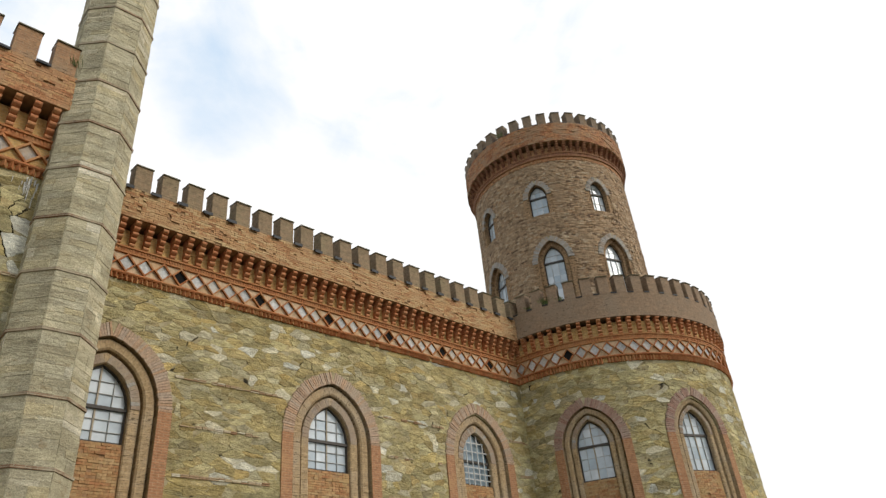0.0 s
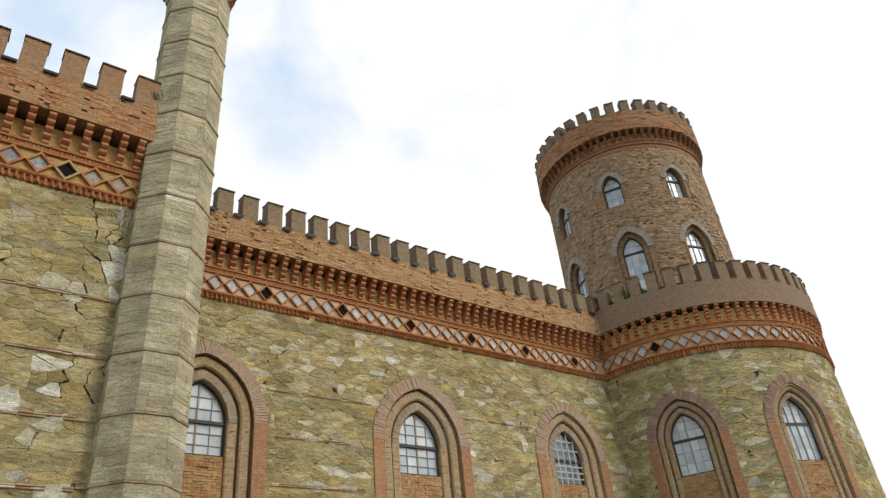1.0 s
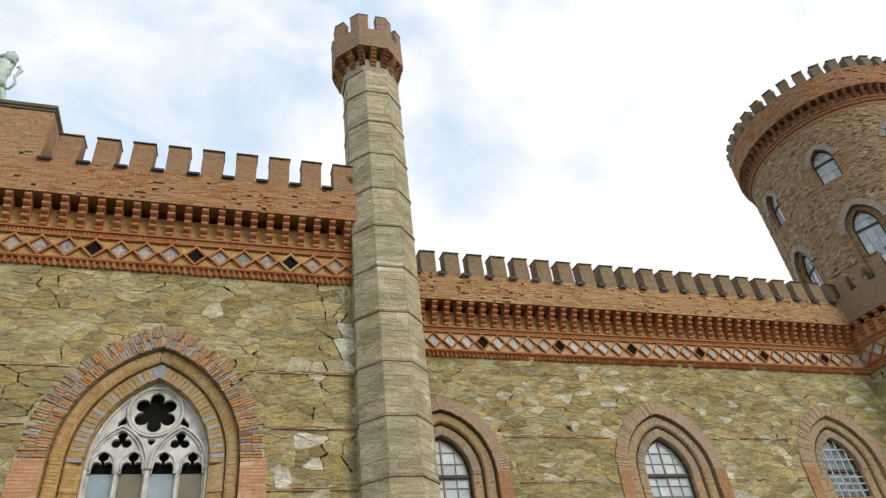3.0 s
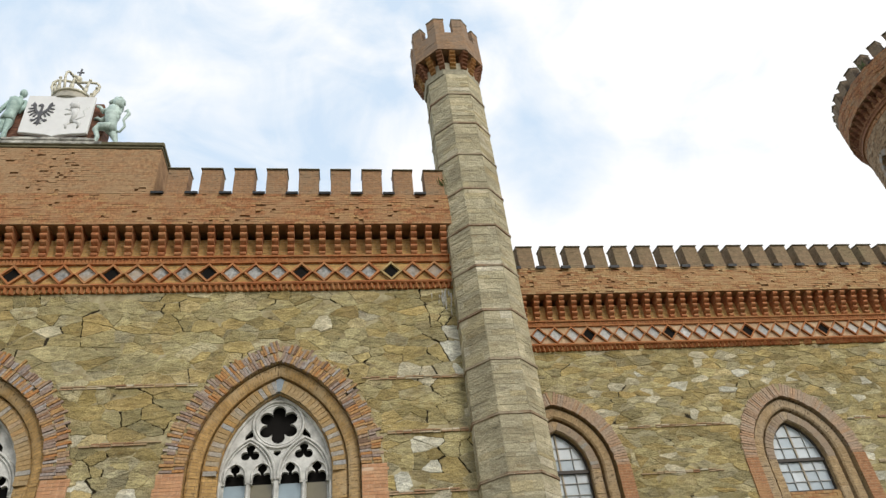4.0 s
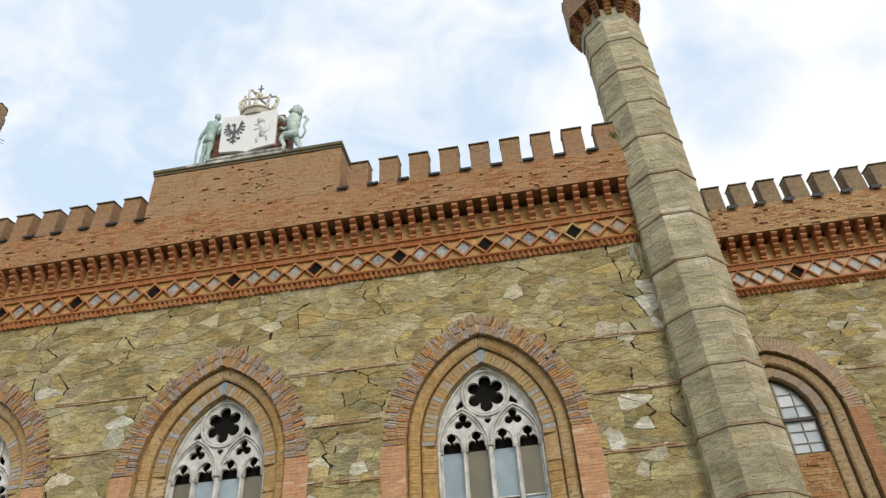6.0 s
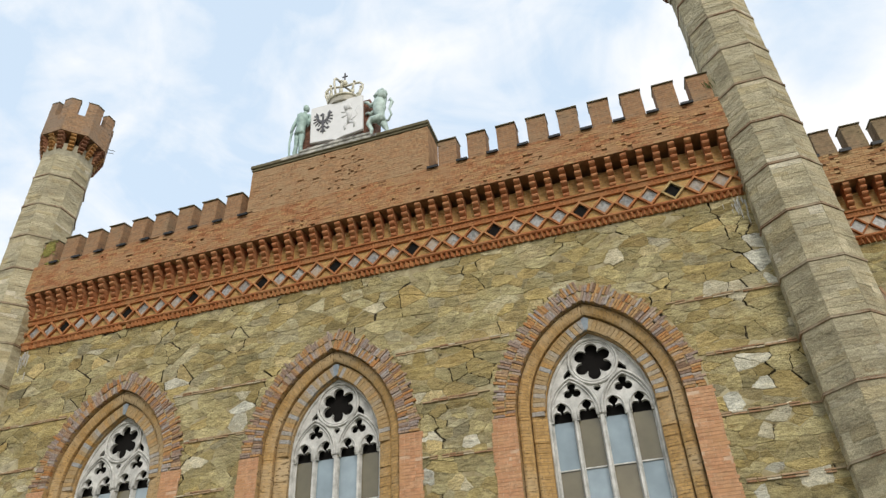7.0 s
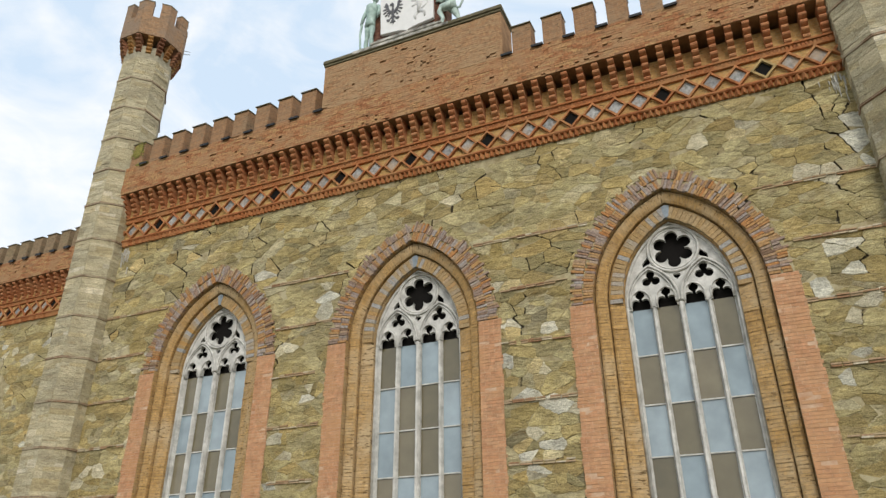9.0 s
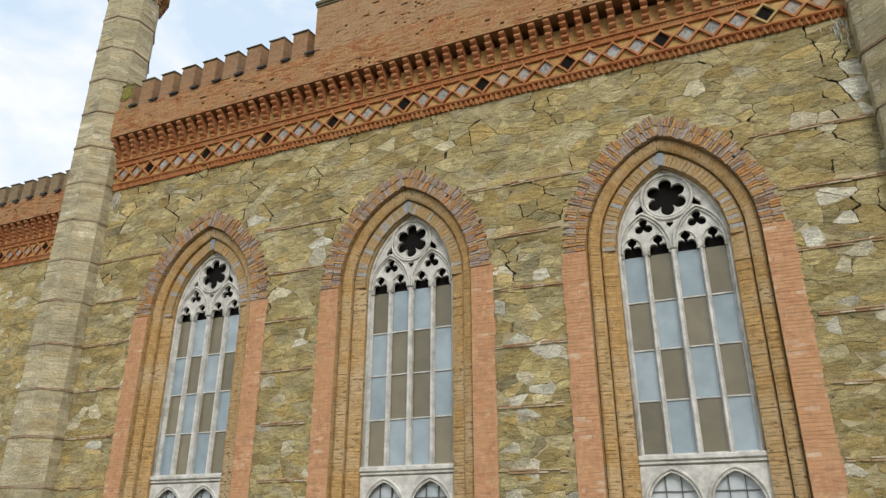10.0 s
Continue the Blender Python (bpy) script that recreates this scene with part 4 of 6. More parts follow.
def turret(x, lean=0.0):
    t = thing("corner_turret", "slender octagonal turret of coursed grey-tan stone with a brick battlemented cap", "turret", "corner turrets", m=Matrix.Translation((x, Y_TURRET, 0)) @ Matrix.Rotation(radians(lean), 4, "Y"))
    bm = bmesh.new()
    stack(bm, [(A_SHAFT + 0.003, 0), (A_SHAFT + 0.003, 20.3)])
    part("core", bm, MORTAR_T, t)
    for z in BANDS:
        bm = bmesh.new()
        stack(bm, [(A_SHAFT + 0.004, z - 0.036), (A_SHAFT + 0.040, z - 0.034), (A_SHAFT + 0.044, z + 0.022), (A_SHAFT + 0.004, z + 0.036)])
        part("brick_band", bm, BAND_T, t)
    k0, k1, cr, top = 20.30, 21.02, 21.95, 22.72
    bm = bmesh.new()
    stack(bm, [(A_SHAFT - 0.01, 20.1), (A_SHAFT + 0.02, 20.3), (A_SHAFT + 0.02, k1 - 0.38), (A_SHAFT - 0.38, k1 - 0.37), (A_SHAFT - 0.38, k1 + 0.01)])
    part("cap_core", bm, MORTAR_T, t)
    bm = bmesh.new()
    stack(bm, [(A_CAP, k1), (A_CAP, cr)])
    part("cap_wall", bm, BRICK_CAP, t)
    me, dark = corbel_mesh(0.20, k1 - k0, A_CAP - A_SHAFT, 0.06, mat=CORBEL_OCHRE, cut=1.5), corbel_mesh(0.20, k1 - k0, A_CAP - A_SHAFT + 0.005, 0.06, mat=CORBEL_DARK, cut=1.5)
    for k in range(8):
        part("corbel", me, CORBEL_OCHRE, t, m=side_frame(k, A_SHAFT, k1) @ Matrix.Translation((0, 0, -0.002)))
        part("corbel", dark, CORBEL_DARK, t, m=Matrix.Rotation(math.pi / 8, 4, "Z") @ side_frame(k, A_SHAFT * 1.075, k1) @ Matrix.Translation((0, 0, -0.004)))
    # a bent merlon over each corner
    bm = bmesh.new()
    side = A_CAP * math.tan(math.pi / 8)
    q = Matrix.Rotation(-math.pi / 8, 4, "Z")
    arm = 0.33
    tip = Vector((0, -A_CAP / math.cos(math.pi / 8)))
    ea, eb = Vector((math.cos(math.pi / 8), math.sin(math.pi / 8))), Vector((-math.cos(math.pi / 8), math.sin(math.pi / 8)))
    th = 0.3
    tin = Vector((0, tip.y + th / math.cos(math.pi / 8)))
    ring = [tip + eb * arm, tip, tip + ea * arm, tip + ea * arm + Vector((-ea.y, ea.x)) * th, tin, tip + eb * arm + Vector((eb.y, -eb.x)) * th]
    lo, hi = [bm.verts.new((p.x, p.y, cr)) for p in ring], [bm.verts.new((p.x, p.y, top - (0.05 if i < 3 else 0))) for i, p in enumerate(ring)]
    bm.faces.new(lo[::-1]), bm.faces.new(hi)
    for i in range(6):
        bm.faces.new((lo[i], lo[(i + 1) % 6], hi[(i + 1) % 6], hi[i]))
    bmesh.ops.recalc_face_normals(bm, faces=bm.faces)
    me = to_mesh("merlon", bm, BRICK_CAP)
    bm = bmesh.new()
    lo, hi = [], []
    mid = sum(ring, Vector((0, 0))) / 6
    for i, p in enumerate(ring):
        q2 = mid + (p - mid) * 1.07
        fall = 0.05 if i < 3 else 0
        lo.append(bm.verts.new((q2.x, q2.y, top - fall + 0.003))), hi.append(bm.verts.new((q2.x, q2.y, top - fall + 0.04)))
    bm.faces.new(lo[::-1]), bm.faces.new(hi)
    for i in range(6):
        bm.faces.new((lo[i], lo[(i + 1) % 6], hi[(i + 1) % 6], hi[i]))
    bmesh.ops.recalc_face_normals(bm, faces=bm.faces)
    cap = to_mesh("coping", bm, CAPSTONE)
    for k in range(8):
        mer = part("merlon", me, BRICK_CAP, t, m=Matrix.Rotation(math.pi / 8 + k * math.pi / 4, 4, "Z"))
        part("coping", cap, CAPSTONE, mer)
    return t


turret_east = turret(X_R + 0.02, -0.2)  # it leans a little towards the middle

# ---- round tower ----
tower = thing("round_tower", "round tower, a brown brick shaft on a broad stone drum", "tower")


def drum_uv(v):
    return (math.atan2(v.y - DRUM[1], v.x - DRUM[0]) % (2 * math.pi) * 5, v.z)


full = 2 * math.pi
pierced_wall("drum_wall", drum_at, -1.5 * math.pi * R_DRUM, 0.5 * math.pi * R_DRUM, 0, Z_STONE, 0.9, DRUM_ARCHES, MORTAR, tower, 0.3, kind="")
d_frame = round_frame(DRUM, R_DRUM)
n = 53
spots = lambda r, n, first: ([(radians(first) + full * i / n) * r for i in range(n)], full * r / n)  # noqa: E731
loz = spots(R_DRUM, 70, -154.2)
crown(tower, drum_at, d_frame, -1.5 * math.pi * R_DRUM, 0.5 * math.pi * R_DRUM, spots(R_DRUM, 92, -152), spots(R_DRUM, 53, -149.0), loz, {0}, levels=(Z_STONE, 12.47, 13.12, 13.36, 14.12, 15.25, 16.16), step=0.4, uv=drum_uv, out=0.26, closed=True, merlon_w=0.46, upper=BRICK_DUN, teeth=BRICK_DUN, tile=TILE_PALE, infill=INFILL)
bm = bmesh.new()
bmesh.ops.create_cone(bm, cap_ends=True, segments=64, radius1=R_DRUM, radius2=R_DRUM, depth=0.2, matrix=Matrix.Translation((*DRUM, 14.6)))
part("drum_roof", bm, ROOF, tower)
pierced_wall("shaft_wall", top_at, -1.5 * math.pi * R_TOP, 0.5 * math.pi * R_TOP, 14.6, 20.6, 0.6, LOW_ROW, BRICK_TOWER, tower, 0.3, kind="")
pierced_wall("shaft_wall", top_at, -1.5 * math.pi * R_TOP, 0.5 * math.pi * R_TOP, 20.6, 24.4, 0.6, TOP_ROW, BRICK_TOWER, tower, 0.3, kind="")
for ob in tower.children:
    if ob.name.startswith("shaft_wall"):
        for lp in ob.data.loops:
            ob.data.uv_layers[0].data[lp.index].uv = drum_uv(ob.data.vertices[lp.vertex_index].co)
t_frame = round_frame(SHAFT, R_TOP)
crown(tower, top_at, t_frame, -1.5 * math.pi * R_TOP, 0.5 * math.pi * R_TOP, spots(R_TOP, 72, -148), spots(R_TOP, 36, -149.8), ([], 1), set(), levels=(24.4, 0, 0, 24.84, 25.46, 26.7, 27.49), step=0.35, uv=drum_uv, out=0.34, closed=True, merlon_w=0.45, upper=JOINT, back=BRICK_RED, teeth=BRICK_SOOT, trim=CORBEL_DARK, bracket=CORBEL_DARK)
bm = bmesh.new()
bmesh.ops.create_cone(bm, cap_ends=True, segments=64, radius1=R_TOP, radius2=R_TOP, depth=0.2, matrix=Matrix.Translation((*SHAFT, 26.3)))
part("shaft_roof", bm, ROOF, tower)


bricks(tower, top_at, radians(-250) * R_TOP, radians(-40) * R_TOP, 15.2, 24.36, -0.004, BRICK_SHAFT, 35, None, 0.03, 0.026, row=0.084, length=0.215, lift=0.020, arches=[a.wider(0.22) for a in LOW_ROW + TOP_ROW], joint=0.004, floor=0.2)
bricks(tower, top_at, radians(-250) * R_TOP, radians(-40) * R_TOP, 25.47, 26.69, -0.34, BRICK_TOP, 36, None, 0.02, 0.026, row=0.086, length=0.27, bed=0.034, joint=0.003, floor=0.25)


# ---- windows ----
def path_length(pts):
    out = [0.0]
    for a, b in zip(pts, pts[1:]):
        out.append(out[-1] + math.hypot(b[0] - a[0], b[1] - a[1]))
    return out


def moulding(name, at, arch, rings, low, mat, parent, label="", n=16, rough=0.0):
    """A stepped arch order swept round the opening, its brick courses running across the sweep; rough: how unevenly they are laid and chipped."""
    bm = bmesh.new()
    layer = bm.loops.layers.uv.verify()
    rnd = random.Random(int(arch.u * 100) + len(rings))
    if rough:  # each course is two stations, laid a little out of line with the next
        k, n = max(1, round((arch.spring - low) / 0.076)), 30
        stations = [(f, None, rnd.uniform(-1, 1) - (rnd.random() < 0.06) * rnd.uniform(0.5, 1.8)) for f in range(k)]
        side = [((f + e) / k, None, j) for f, _, j in stations for e in (0.03, 0.97)]
        arc = [(None, (f + e) / n, j) for f, j in ((f, rnd.uniform(-0.6, 0.6)) for f in range(n)) for e in (0.02, 0.98)]
        way = [(1, *p) for p in side + arc] + [(-1, *p) for p in (side + arc)[::-1]]
    else:
        way = [(1, 0.0, None, 0.0)] + [(1, None, f / n, 0.0) for f in range(n + 1)] + [(-1, None, f / n, 0.0) for f in range(n - 1, -1, -1)] + [(-1, 0.0, None, 0.0)]

    def station(ar, d, free, sgn, f, g, j):
        r, end = ar.c + ar.w, math.acos(ar.c / (ar.c + ar.w))
        x, z = (ar.w, low + (ar.spring - low) * f) if f is not None else (-ar.c + r * math.cos(end * g), ar.spring + r * math.sin(end * g))
        return sgn * x, z, d - j * rough * free

    lines = [[station(arch.wider(off), d, 1.0 if 0 < i < len(rings) - 1 else 0.0, *w) for w in way] for i, (off, d) in enumerate(rings)]
    across = path_length(rings)
    vs = [[bm.verts.new(at(arch.u + x, d, z)) for x, z, d in ln] for ln in lines]
    along = path_length([(x, z) for x, z, d in lines[len(lines) // 2]])
    for j in range(len(vs) - 1):
        for i in range(len(along) - 1):
            f = bm.faces.new((vs[j][i], vs[j + 1][i], vs[j + 1][i + 1], vs[j][i + 1]))
            for lp, (jj, ii) in zip(f.loops, ((j, i), (j + 1, i), (j + 1, i + 1), (j, i + 1))):
                lp[layer].uv = (across[jj] + 0.03, along[ii])
    bmesh.ops.recalc_face_normals(bm, faces=bm.faces)
    me = bpy.data.meshes.new(name)
    bm.to_mesh(me)
    bm.free()
    me.materials.append(mat)
    ob = new(name, me)
    ob.parent = parent
    return tagged(ob, label)


def jamb(at, arch, off0, off1, low, d0, d1, mat, parent, side):
    """The flat brick border beside an opening, below the springing."""
    bm = bmesh.new()
    u0, u1 = sorted((arch.u + side * (arch.w + off0), arch.u + side * (arch.w + off1)))
    k = 4
    for i in range(k):
        a, b = u0 + (u1 - u0) * i / k, u0 + (u1 - u0) * (i + 1) / k
        quad(bm, at(a, d0, low), at(b, d0, low), at(b, d0, arch.spring), at(a, d0, arch.spring))
        quad(bm, at(a, d0, arch.spring), at(b, d0, arch.spring), at(b, d1, arch.spring), at(a, d1, arch.spring))
    for u, flip in ((u0, False), (u1, True)):
        p = [at(u, d1, low), at(u, d0, low), at(u, d0, arch.spring), at(u, d1, arch.spring)]
        quad(bm, *(p[::-1] if flip else p))
    bmesh.ops.remove_doubles(bm, verts=bm.verts, dist=1e-4)
    part("jamb", bm, mat, parent)


def ring_plate(name, at, arch, off0, off1, d0, d1, mat, parent, n=16):
    """The mortar bed behind a ring of arch bricks."""
    bm = bmesh.new()
    a, b = [x for x in (arch.wider(off0).path(n, arch.spring), arch.wider(off1).path(n, arch.spring))]
    va, vb = [bm.verts.new(at(arch.u + x, d0, z)) for x, z in a], [bm.verts.new(at(arch.u + x, d0, z)) for x, z in b]
    vc = [bm.verts.new(at(arch.u + x, d1, z)) for x, z in b]
    for i in range(len(a) - 1):
        if (va[i].co - va[i + 1].co).length < 1e-5:
            continue
        bm.faces.new((va[i], vb[i], vb[i + 1], va[i + 1]))
        bm.faces.new((vb[i], vc[i], vc[i + 1], vb[i + 1]))
    bmesh.ops.recalc_face_normals(bm, faces=bm.faces)
    part(name, bm, mat, parent)


def arch_fill(name, at, arch, d, mat, parent, low=None, off=0.0, label=""):
    """A sheet that fills a pointed opening."""
    bm = bmesh.new()
    a = arch.wider(off)
    low = arch.sill if low is None else low
    xs = sorted({x for x, _ in a.path(8)})
    for x0, x1 in zip(xs, xs[1:]):
        quad(bm, at(a.u + x0, d, low), at(a.u + x1, d, low), at(a.u + x1, d, a.top(a.u + x1)), at(a.u + x0, d, a.top(a.u + x0)))
    bmesh.ops.remove_doubles(bm, verts=bm.verts, dist=1e-4)
    return part(name, bm, mat, parent, label)


def shape_plate(name, inside, x0, x1, z0, z1, y0, y1, mat, parent, cell=0.02, m=None):
    """A pierced plate: solid where inside(x, z) is positive."""
    nx, nz = round((x1 - x0) / cell), round((z1 - z0) / cell)
    val = [[inside(x0 + i * cell, z0 + j * cell) for j in range(nz + 1)] for i in range(nx + 1)]
    bm, made = bmesh.new(), {}

    def vert(x, z, y):
        key = (round(x * 5000), round(z * 5000), y)
        if key not in made:
            made[key] = bm.verts.new((x, y, z))
        return made[key]

    for i in range(nx):
        for j in range(nz):
            cs = [(i, j), (i + 1, j), (i + 1, j + 1), (i, j + 1)]
            vs = [val[a][b] for a, b in cs]
            if max(vs) <= 0:
                continue
            poly, cross = [], []
            for k in range(4):
                (a, b), (c, d), p, q = cs[k], cs[(k + 1) % 4], vs[k], vs[(k + 1) % 4]
                if p > 0:
                    poly.append((x0 + a * cell, z0 + b * cell))
                if (p > 0) != (q > 0):
                    t = min(0.97, max(0.03, p / (p - q)))
                    pt = (x0 + (a + (c - a) * t) * cell, z0 + (b + (d - b) * t) * cell)
                    poly.append(pt)
                    cross.append((pt, p > 0))
            try:
                bm.faces.new([vert(x, z, y0) for x, z in poly])
                if len(cross) == 2:
                    (p, out), (q, _) = cross
                    if not out:
                        p, q = q, p
                    bm.faces.new((vert(*q, y0), vert(*p, y0), vert(*p, y1), vert(*q, y1)))
            except ValueError:
                pass
    for e in bm.edges:
        e.smooth = True
    return part(name, bm, mat, parent, m=m)


def foil(x, z, cx, cz, lobes, dist, r, core, turn=0.0):
    """How far inside a many-lobed hole a point lies."""
    best = core - math.hypot(x - cx, z - cz)
    for k in range(lobes):
        q = turn + 2 * math.pi * k / lobes
        best = max(best, r - math.hypot(x - cx - dist * math.cos(q), z - cz - dist * math.sin(q)))
    return best


BASE = Arch(0, 1.22, 0.9, 7.52, 0.91)
Z_HEAD, Z_GLASS = 7.40, 3.02


def tracery_inside(x, z):
    r = BASE.c + BASE.w
    s = min(r - math.hypot(abs(x) + BASE.c, z - BASE.spring) if z > BASE.spring else BASE.w - abs(x), z - Z_HEAD + 0.02)
    holes = [foil(x, z, 0, 8.74, 6, 0.31, 0.15, 0.26, math.pi / 2)]
    ax = abs(x)
    holes.append(foil(ax, z, 0.585, 8.08, 3, 0.118, 0.098, 0.06, math.pi / 2))
    for c in (0.30, 0.88):
        bar = min(0.205 - abs(ax - c), z - 7.3, 7.52 - z)
        holes.append(max(0.105 - math.hypot(ax - c, z - 7.73), bar, 0.09 - math.hypot(abs(ax - c) - 0.11, z - 7.53), min(0.035 - abs(ax - c), z - 7.5, 7.87 - z)))
    holes.append(min(0.085 - abs(ax - 0.62) * 0.8, 0.10 - abs(z - 8.50 + (ax - 0.62) * 1.1)))
    holes.append(min(0.08 - abs(x), z - 7.98 - ax * 0.9, 8.12 - z))
    return min(s, -max(holes))


tracery_data = []


def main_window(x, pattern, number):
    w = thing("window_%d" % number, "tall pointed window with white stone tracery and coloured panes", "window", "tall facade windows", "structure", Matrix.Translation((x, Y_MAIN, 0)))
    at, fr = flat_map(0.0), flat_frame(0.0)
    low = BASE.sill
    for s in (1, -1):
        jamb(at, BASE, 0.636, 1.19, low, -0.040, 0.06, JOINT_PALE, w, s)
        e0, e1 = sorted((s * (BASE.w + 0.632), s * (BASE.w + 1.19)))
        bricks(w, at, e0, e1, 1.6, BASE.spring - 0.01, -0.040, BRICK_SALMON, number * 2 + s, (lambda u, z: z > 3.6) if number == 1 else None, 0.003, 0.006, lift=0.006, tooth=s, joint=0.0035, floor=0.5)
    ring_plate("arch_bed", at, BASE, 0.63, 1.13, -0.035, 0.05, MORTAR, w)
    moulding("outer_order", at, BASE, [(0.63, -0.054), (0.63, 0.18), (0.604, 0.18), (0.604, 0.085), (0.56, 0.07), (0.40, 0.12), (0.355, 0.15)], low, BRICK_ORDER, w, "buff brick arch order", rough=0.008)
    moulding("inner_order", at, BASE, [(0.355, 0.15), (0.355, 0.34), (0.329, 0.34), (0.329, 0.24), (0.285, 0.225), (0.06, 0.29), (0.0, 0.32), (0.0, 0.62)], low, BRICK_ORDER, w, "buff brick arch order", rough=0.008)
    voussoirs(w, fr, BASE.wider(0.64), 0.255, -0.052, 0.04, VOUSSOIR, 0.068, ragged=0.06)
    voussoirs(w, fr, BASE.wider(0.90), 0.235, -0.052, 0.04, VOUSSOIR, 0.066, ragged=0.08)
    voussoirs(w, lambda u, z: Matrix.Translation((u, 0, z)), BASE.wider(0.015), 0.285, 0.215, 0.33, VOUSSOIR_IN, 0.11, tight=0.975)
    bm = bmesh.new()
    k0, k1 = BASE.wider(0.01).apex(), BASE.wider(0.30).apex()
    prism(bm, [(-0.05, k0 + 0.03), (0.0, k0 - 0.01), (0.05, k0 + 0.03), (0.095, k1 - 0.02), (0.0, k1 + 0.02), (-0.095, k1 - 0.02)], 0.203, 0.33)
    bmesh.ops.recalc_face_normals(bm, faces=bm.faces)
    part("keystone", bm, KEYSTONE, w, "blue-grey glazed keystone")
    # white stone frame
    if not tracery_data:
        ob = shape_plate("tracery", tracery_inside, -1.24, 1.24, Z_HEAD - 0.04, 9.50, 0.44, 0.54, WHITE, w)
        tracery_data.append(ob.data)
    else:
        part("tracery", tracery_data[0], WHITE, w)
    bm = bmesh.new()
    tube(bm, [(0.565 * math.cos(q), 0.42, 8.74 + 0.565 * math.sin(q)) for q in (2 * math.pi * k / 32 for k in range(32))], 0.035, 6, True)
    tube(bm, [(0.50 * math.cos(q), 0.44, 8.74 + 0.50 * math.sin(q)) for q in (2 * math.pi * k / 32 for k in range(32))], 0.02, 6, True)
    part("ring_moulding", bm, WHITE, w, smooth=True)
    for s in (-1, 1):
        sub = Arch(s * 0.605, 0.575, 7.45, 7.5, 0.42)
        bm = bmesh.new()
        tube(bm, [(sub.u + x, 0.415, z) for x, z in sub.path(8)], 0.032, 6)
        tube(bm, [(sub.u + x, 0.415, z) for x, z in sub.wider(-0.07).path(8)], 0.018, 6)
        part("arch_moulding", bm, WHITE, w, smooth=True)
        for c in (-0.29, 0.29):
            lan = Arch(s * 0.59 + c, 0.225, 7.42, 7.56, 0.06)
            bm = bmesh.new()
            tube(bm, [(lan.u + x, 0.42, z) for x, z in lan.path(8)], 0.02, 6)
            part("lancet_moulding", bm, WHITE, w, smooth=True)
    rim = BASE.wider(-0.03)
    bm = bmesh.new()
    tube(bm, [(x, 0.43, z) for x, z in rim.path(14, Z_GLASS)], 0.04, 6)
    part("frame_rim", bm, WHITE, w, smooth=True)
    # a black sheet gives the tracery holes the darkness of the room behind
    arch_fill("dark_glass", at, BASE, 0.64, DARK, w, Z_HEAD - 0.05, 0.03, "black sheet for the dark room behind the tracery")
    cols = [-1.165, -0.60, 0.0, 0.60, 1.165]
    for x0, half, front in ((-1.185, 0.05, 0.44), (-0.60, 0.052, 0.44), (0.0, 0.062, 0.40), (0.60, 0.052, 0.44), (1.185, 0.05, 0.44)):
        bm = bmesh.new()
        ring = [(-half, 0.60), (-half, front + 0.07), (-half * 0.45, front), (half * 0.45, front), (half, front + 0.07), (half, 0.60)]
        a, b = [bm.verts.new((x0 + p, q, Z_GLASS - 0.02)) for p, q in ring], [bm.verts.new((x0 + p, q, Z_HEAD + 0.02)) for p, q in ring]
        bm.faces.new(a), bm.faces.new(b[::-1])
        for j in range(6):
            bm.faces.new((a[(j + 1) % 6], a[j], b[j], b[(j + 1) % 6]))
        bmesh.ops.recalc_face_normals(bm, faces=bm.faces)
        part("mullion", bm, WHITE, w)
    rows = 4
    h = (Z_HEAD - Z_GLASS) / rows
    for c in range(4):
        for r in range(rows):
            z1 = Z_HEAD - r * h
            x0, x1 = cols[c] + 0.028, cols[c + 1] - 0.028
            bm = bmesh.new()
            tilt = random.uniform(-0.004, 0.004)
            quad(bm, (x0, 0.565 + tilt, z1 - h), (x1, 0.565, z1 - h), (x1, 0.565 - tilt, z1), (x0, 0.565, z1))
            part("pane", bm, GLASS_BLUE if pattern[r][c] == "b" else GLASS_BROWN, w)
            bm = bmesh.new()
            box(bm, x0, x1, 0.53, 0.575, z1 - h - 0.016, z1 - h + 0.016, 0.004)
            for xx in (x0 + 0.012, x1 - 0.012):
                box(bm, xx - 0.018, xx + 0.018, 0.53, 0.575, z1 - h + 0.016, z1 - 0.016)
            part("glazing_bar", bm, WHITE, w)
    bm = bmesh.new()
    box(bm, -1.22, 1.22, 0.33, 0.62, Z_GLASS - 0.13, Z_GLASS - 0.02, 0.02)
    box(bm, -1.22, 1.22, 0.38, 0.62, Z_GLASS - 0.20, Z_GLASS - 0.131, 0.01)
    box(bm, -1.22, 1.22, 0.45, 0.62, Z_GLASS - 0.235, Z_GLASS - 0.201, 0.008)
    part("transom", bm, WHITE, w, "white moulded stone transom")
    # lower lights
    lows = [Arch(s * 0.60, 0.52, 1.1, 2.0, 0.20) for s in (-1, 1)]

    def low_inside(x, z):
        a = lows[0] if x < 0 else lows[1]
        r = a.c + a.w
        hole = r - math.hypot(abs(x - a.u) + a.c, z - a.spring) if z > a.spring else a.w - abs(x - a.u)
        return min(-min(hole, z - 1.1), 1.22 - abs(x), Z_GLASS - 0.235 - z, z - 0.9)

    if len(tracery_data) < 2:
        tracery_data.append(shape_plate("lower_frame", low_inside, -1.24, 1.24, 0.88, Z_GLASS - 0.22, 0.42, 0.60, WHITE, w, 0.03).data)
    else:
        part("lower_frame", tracery_data[1], WHITE, w)
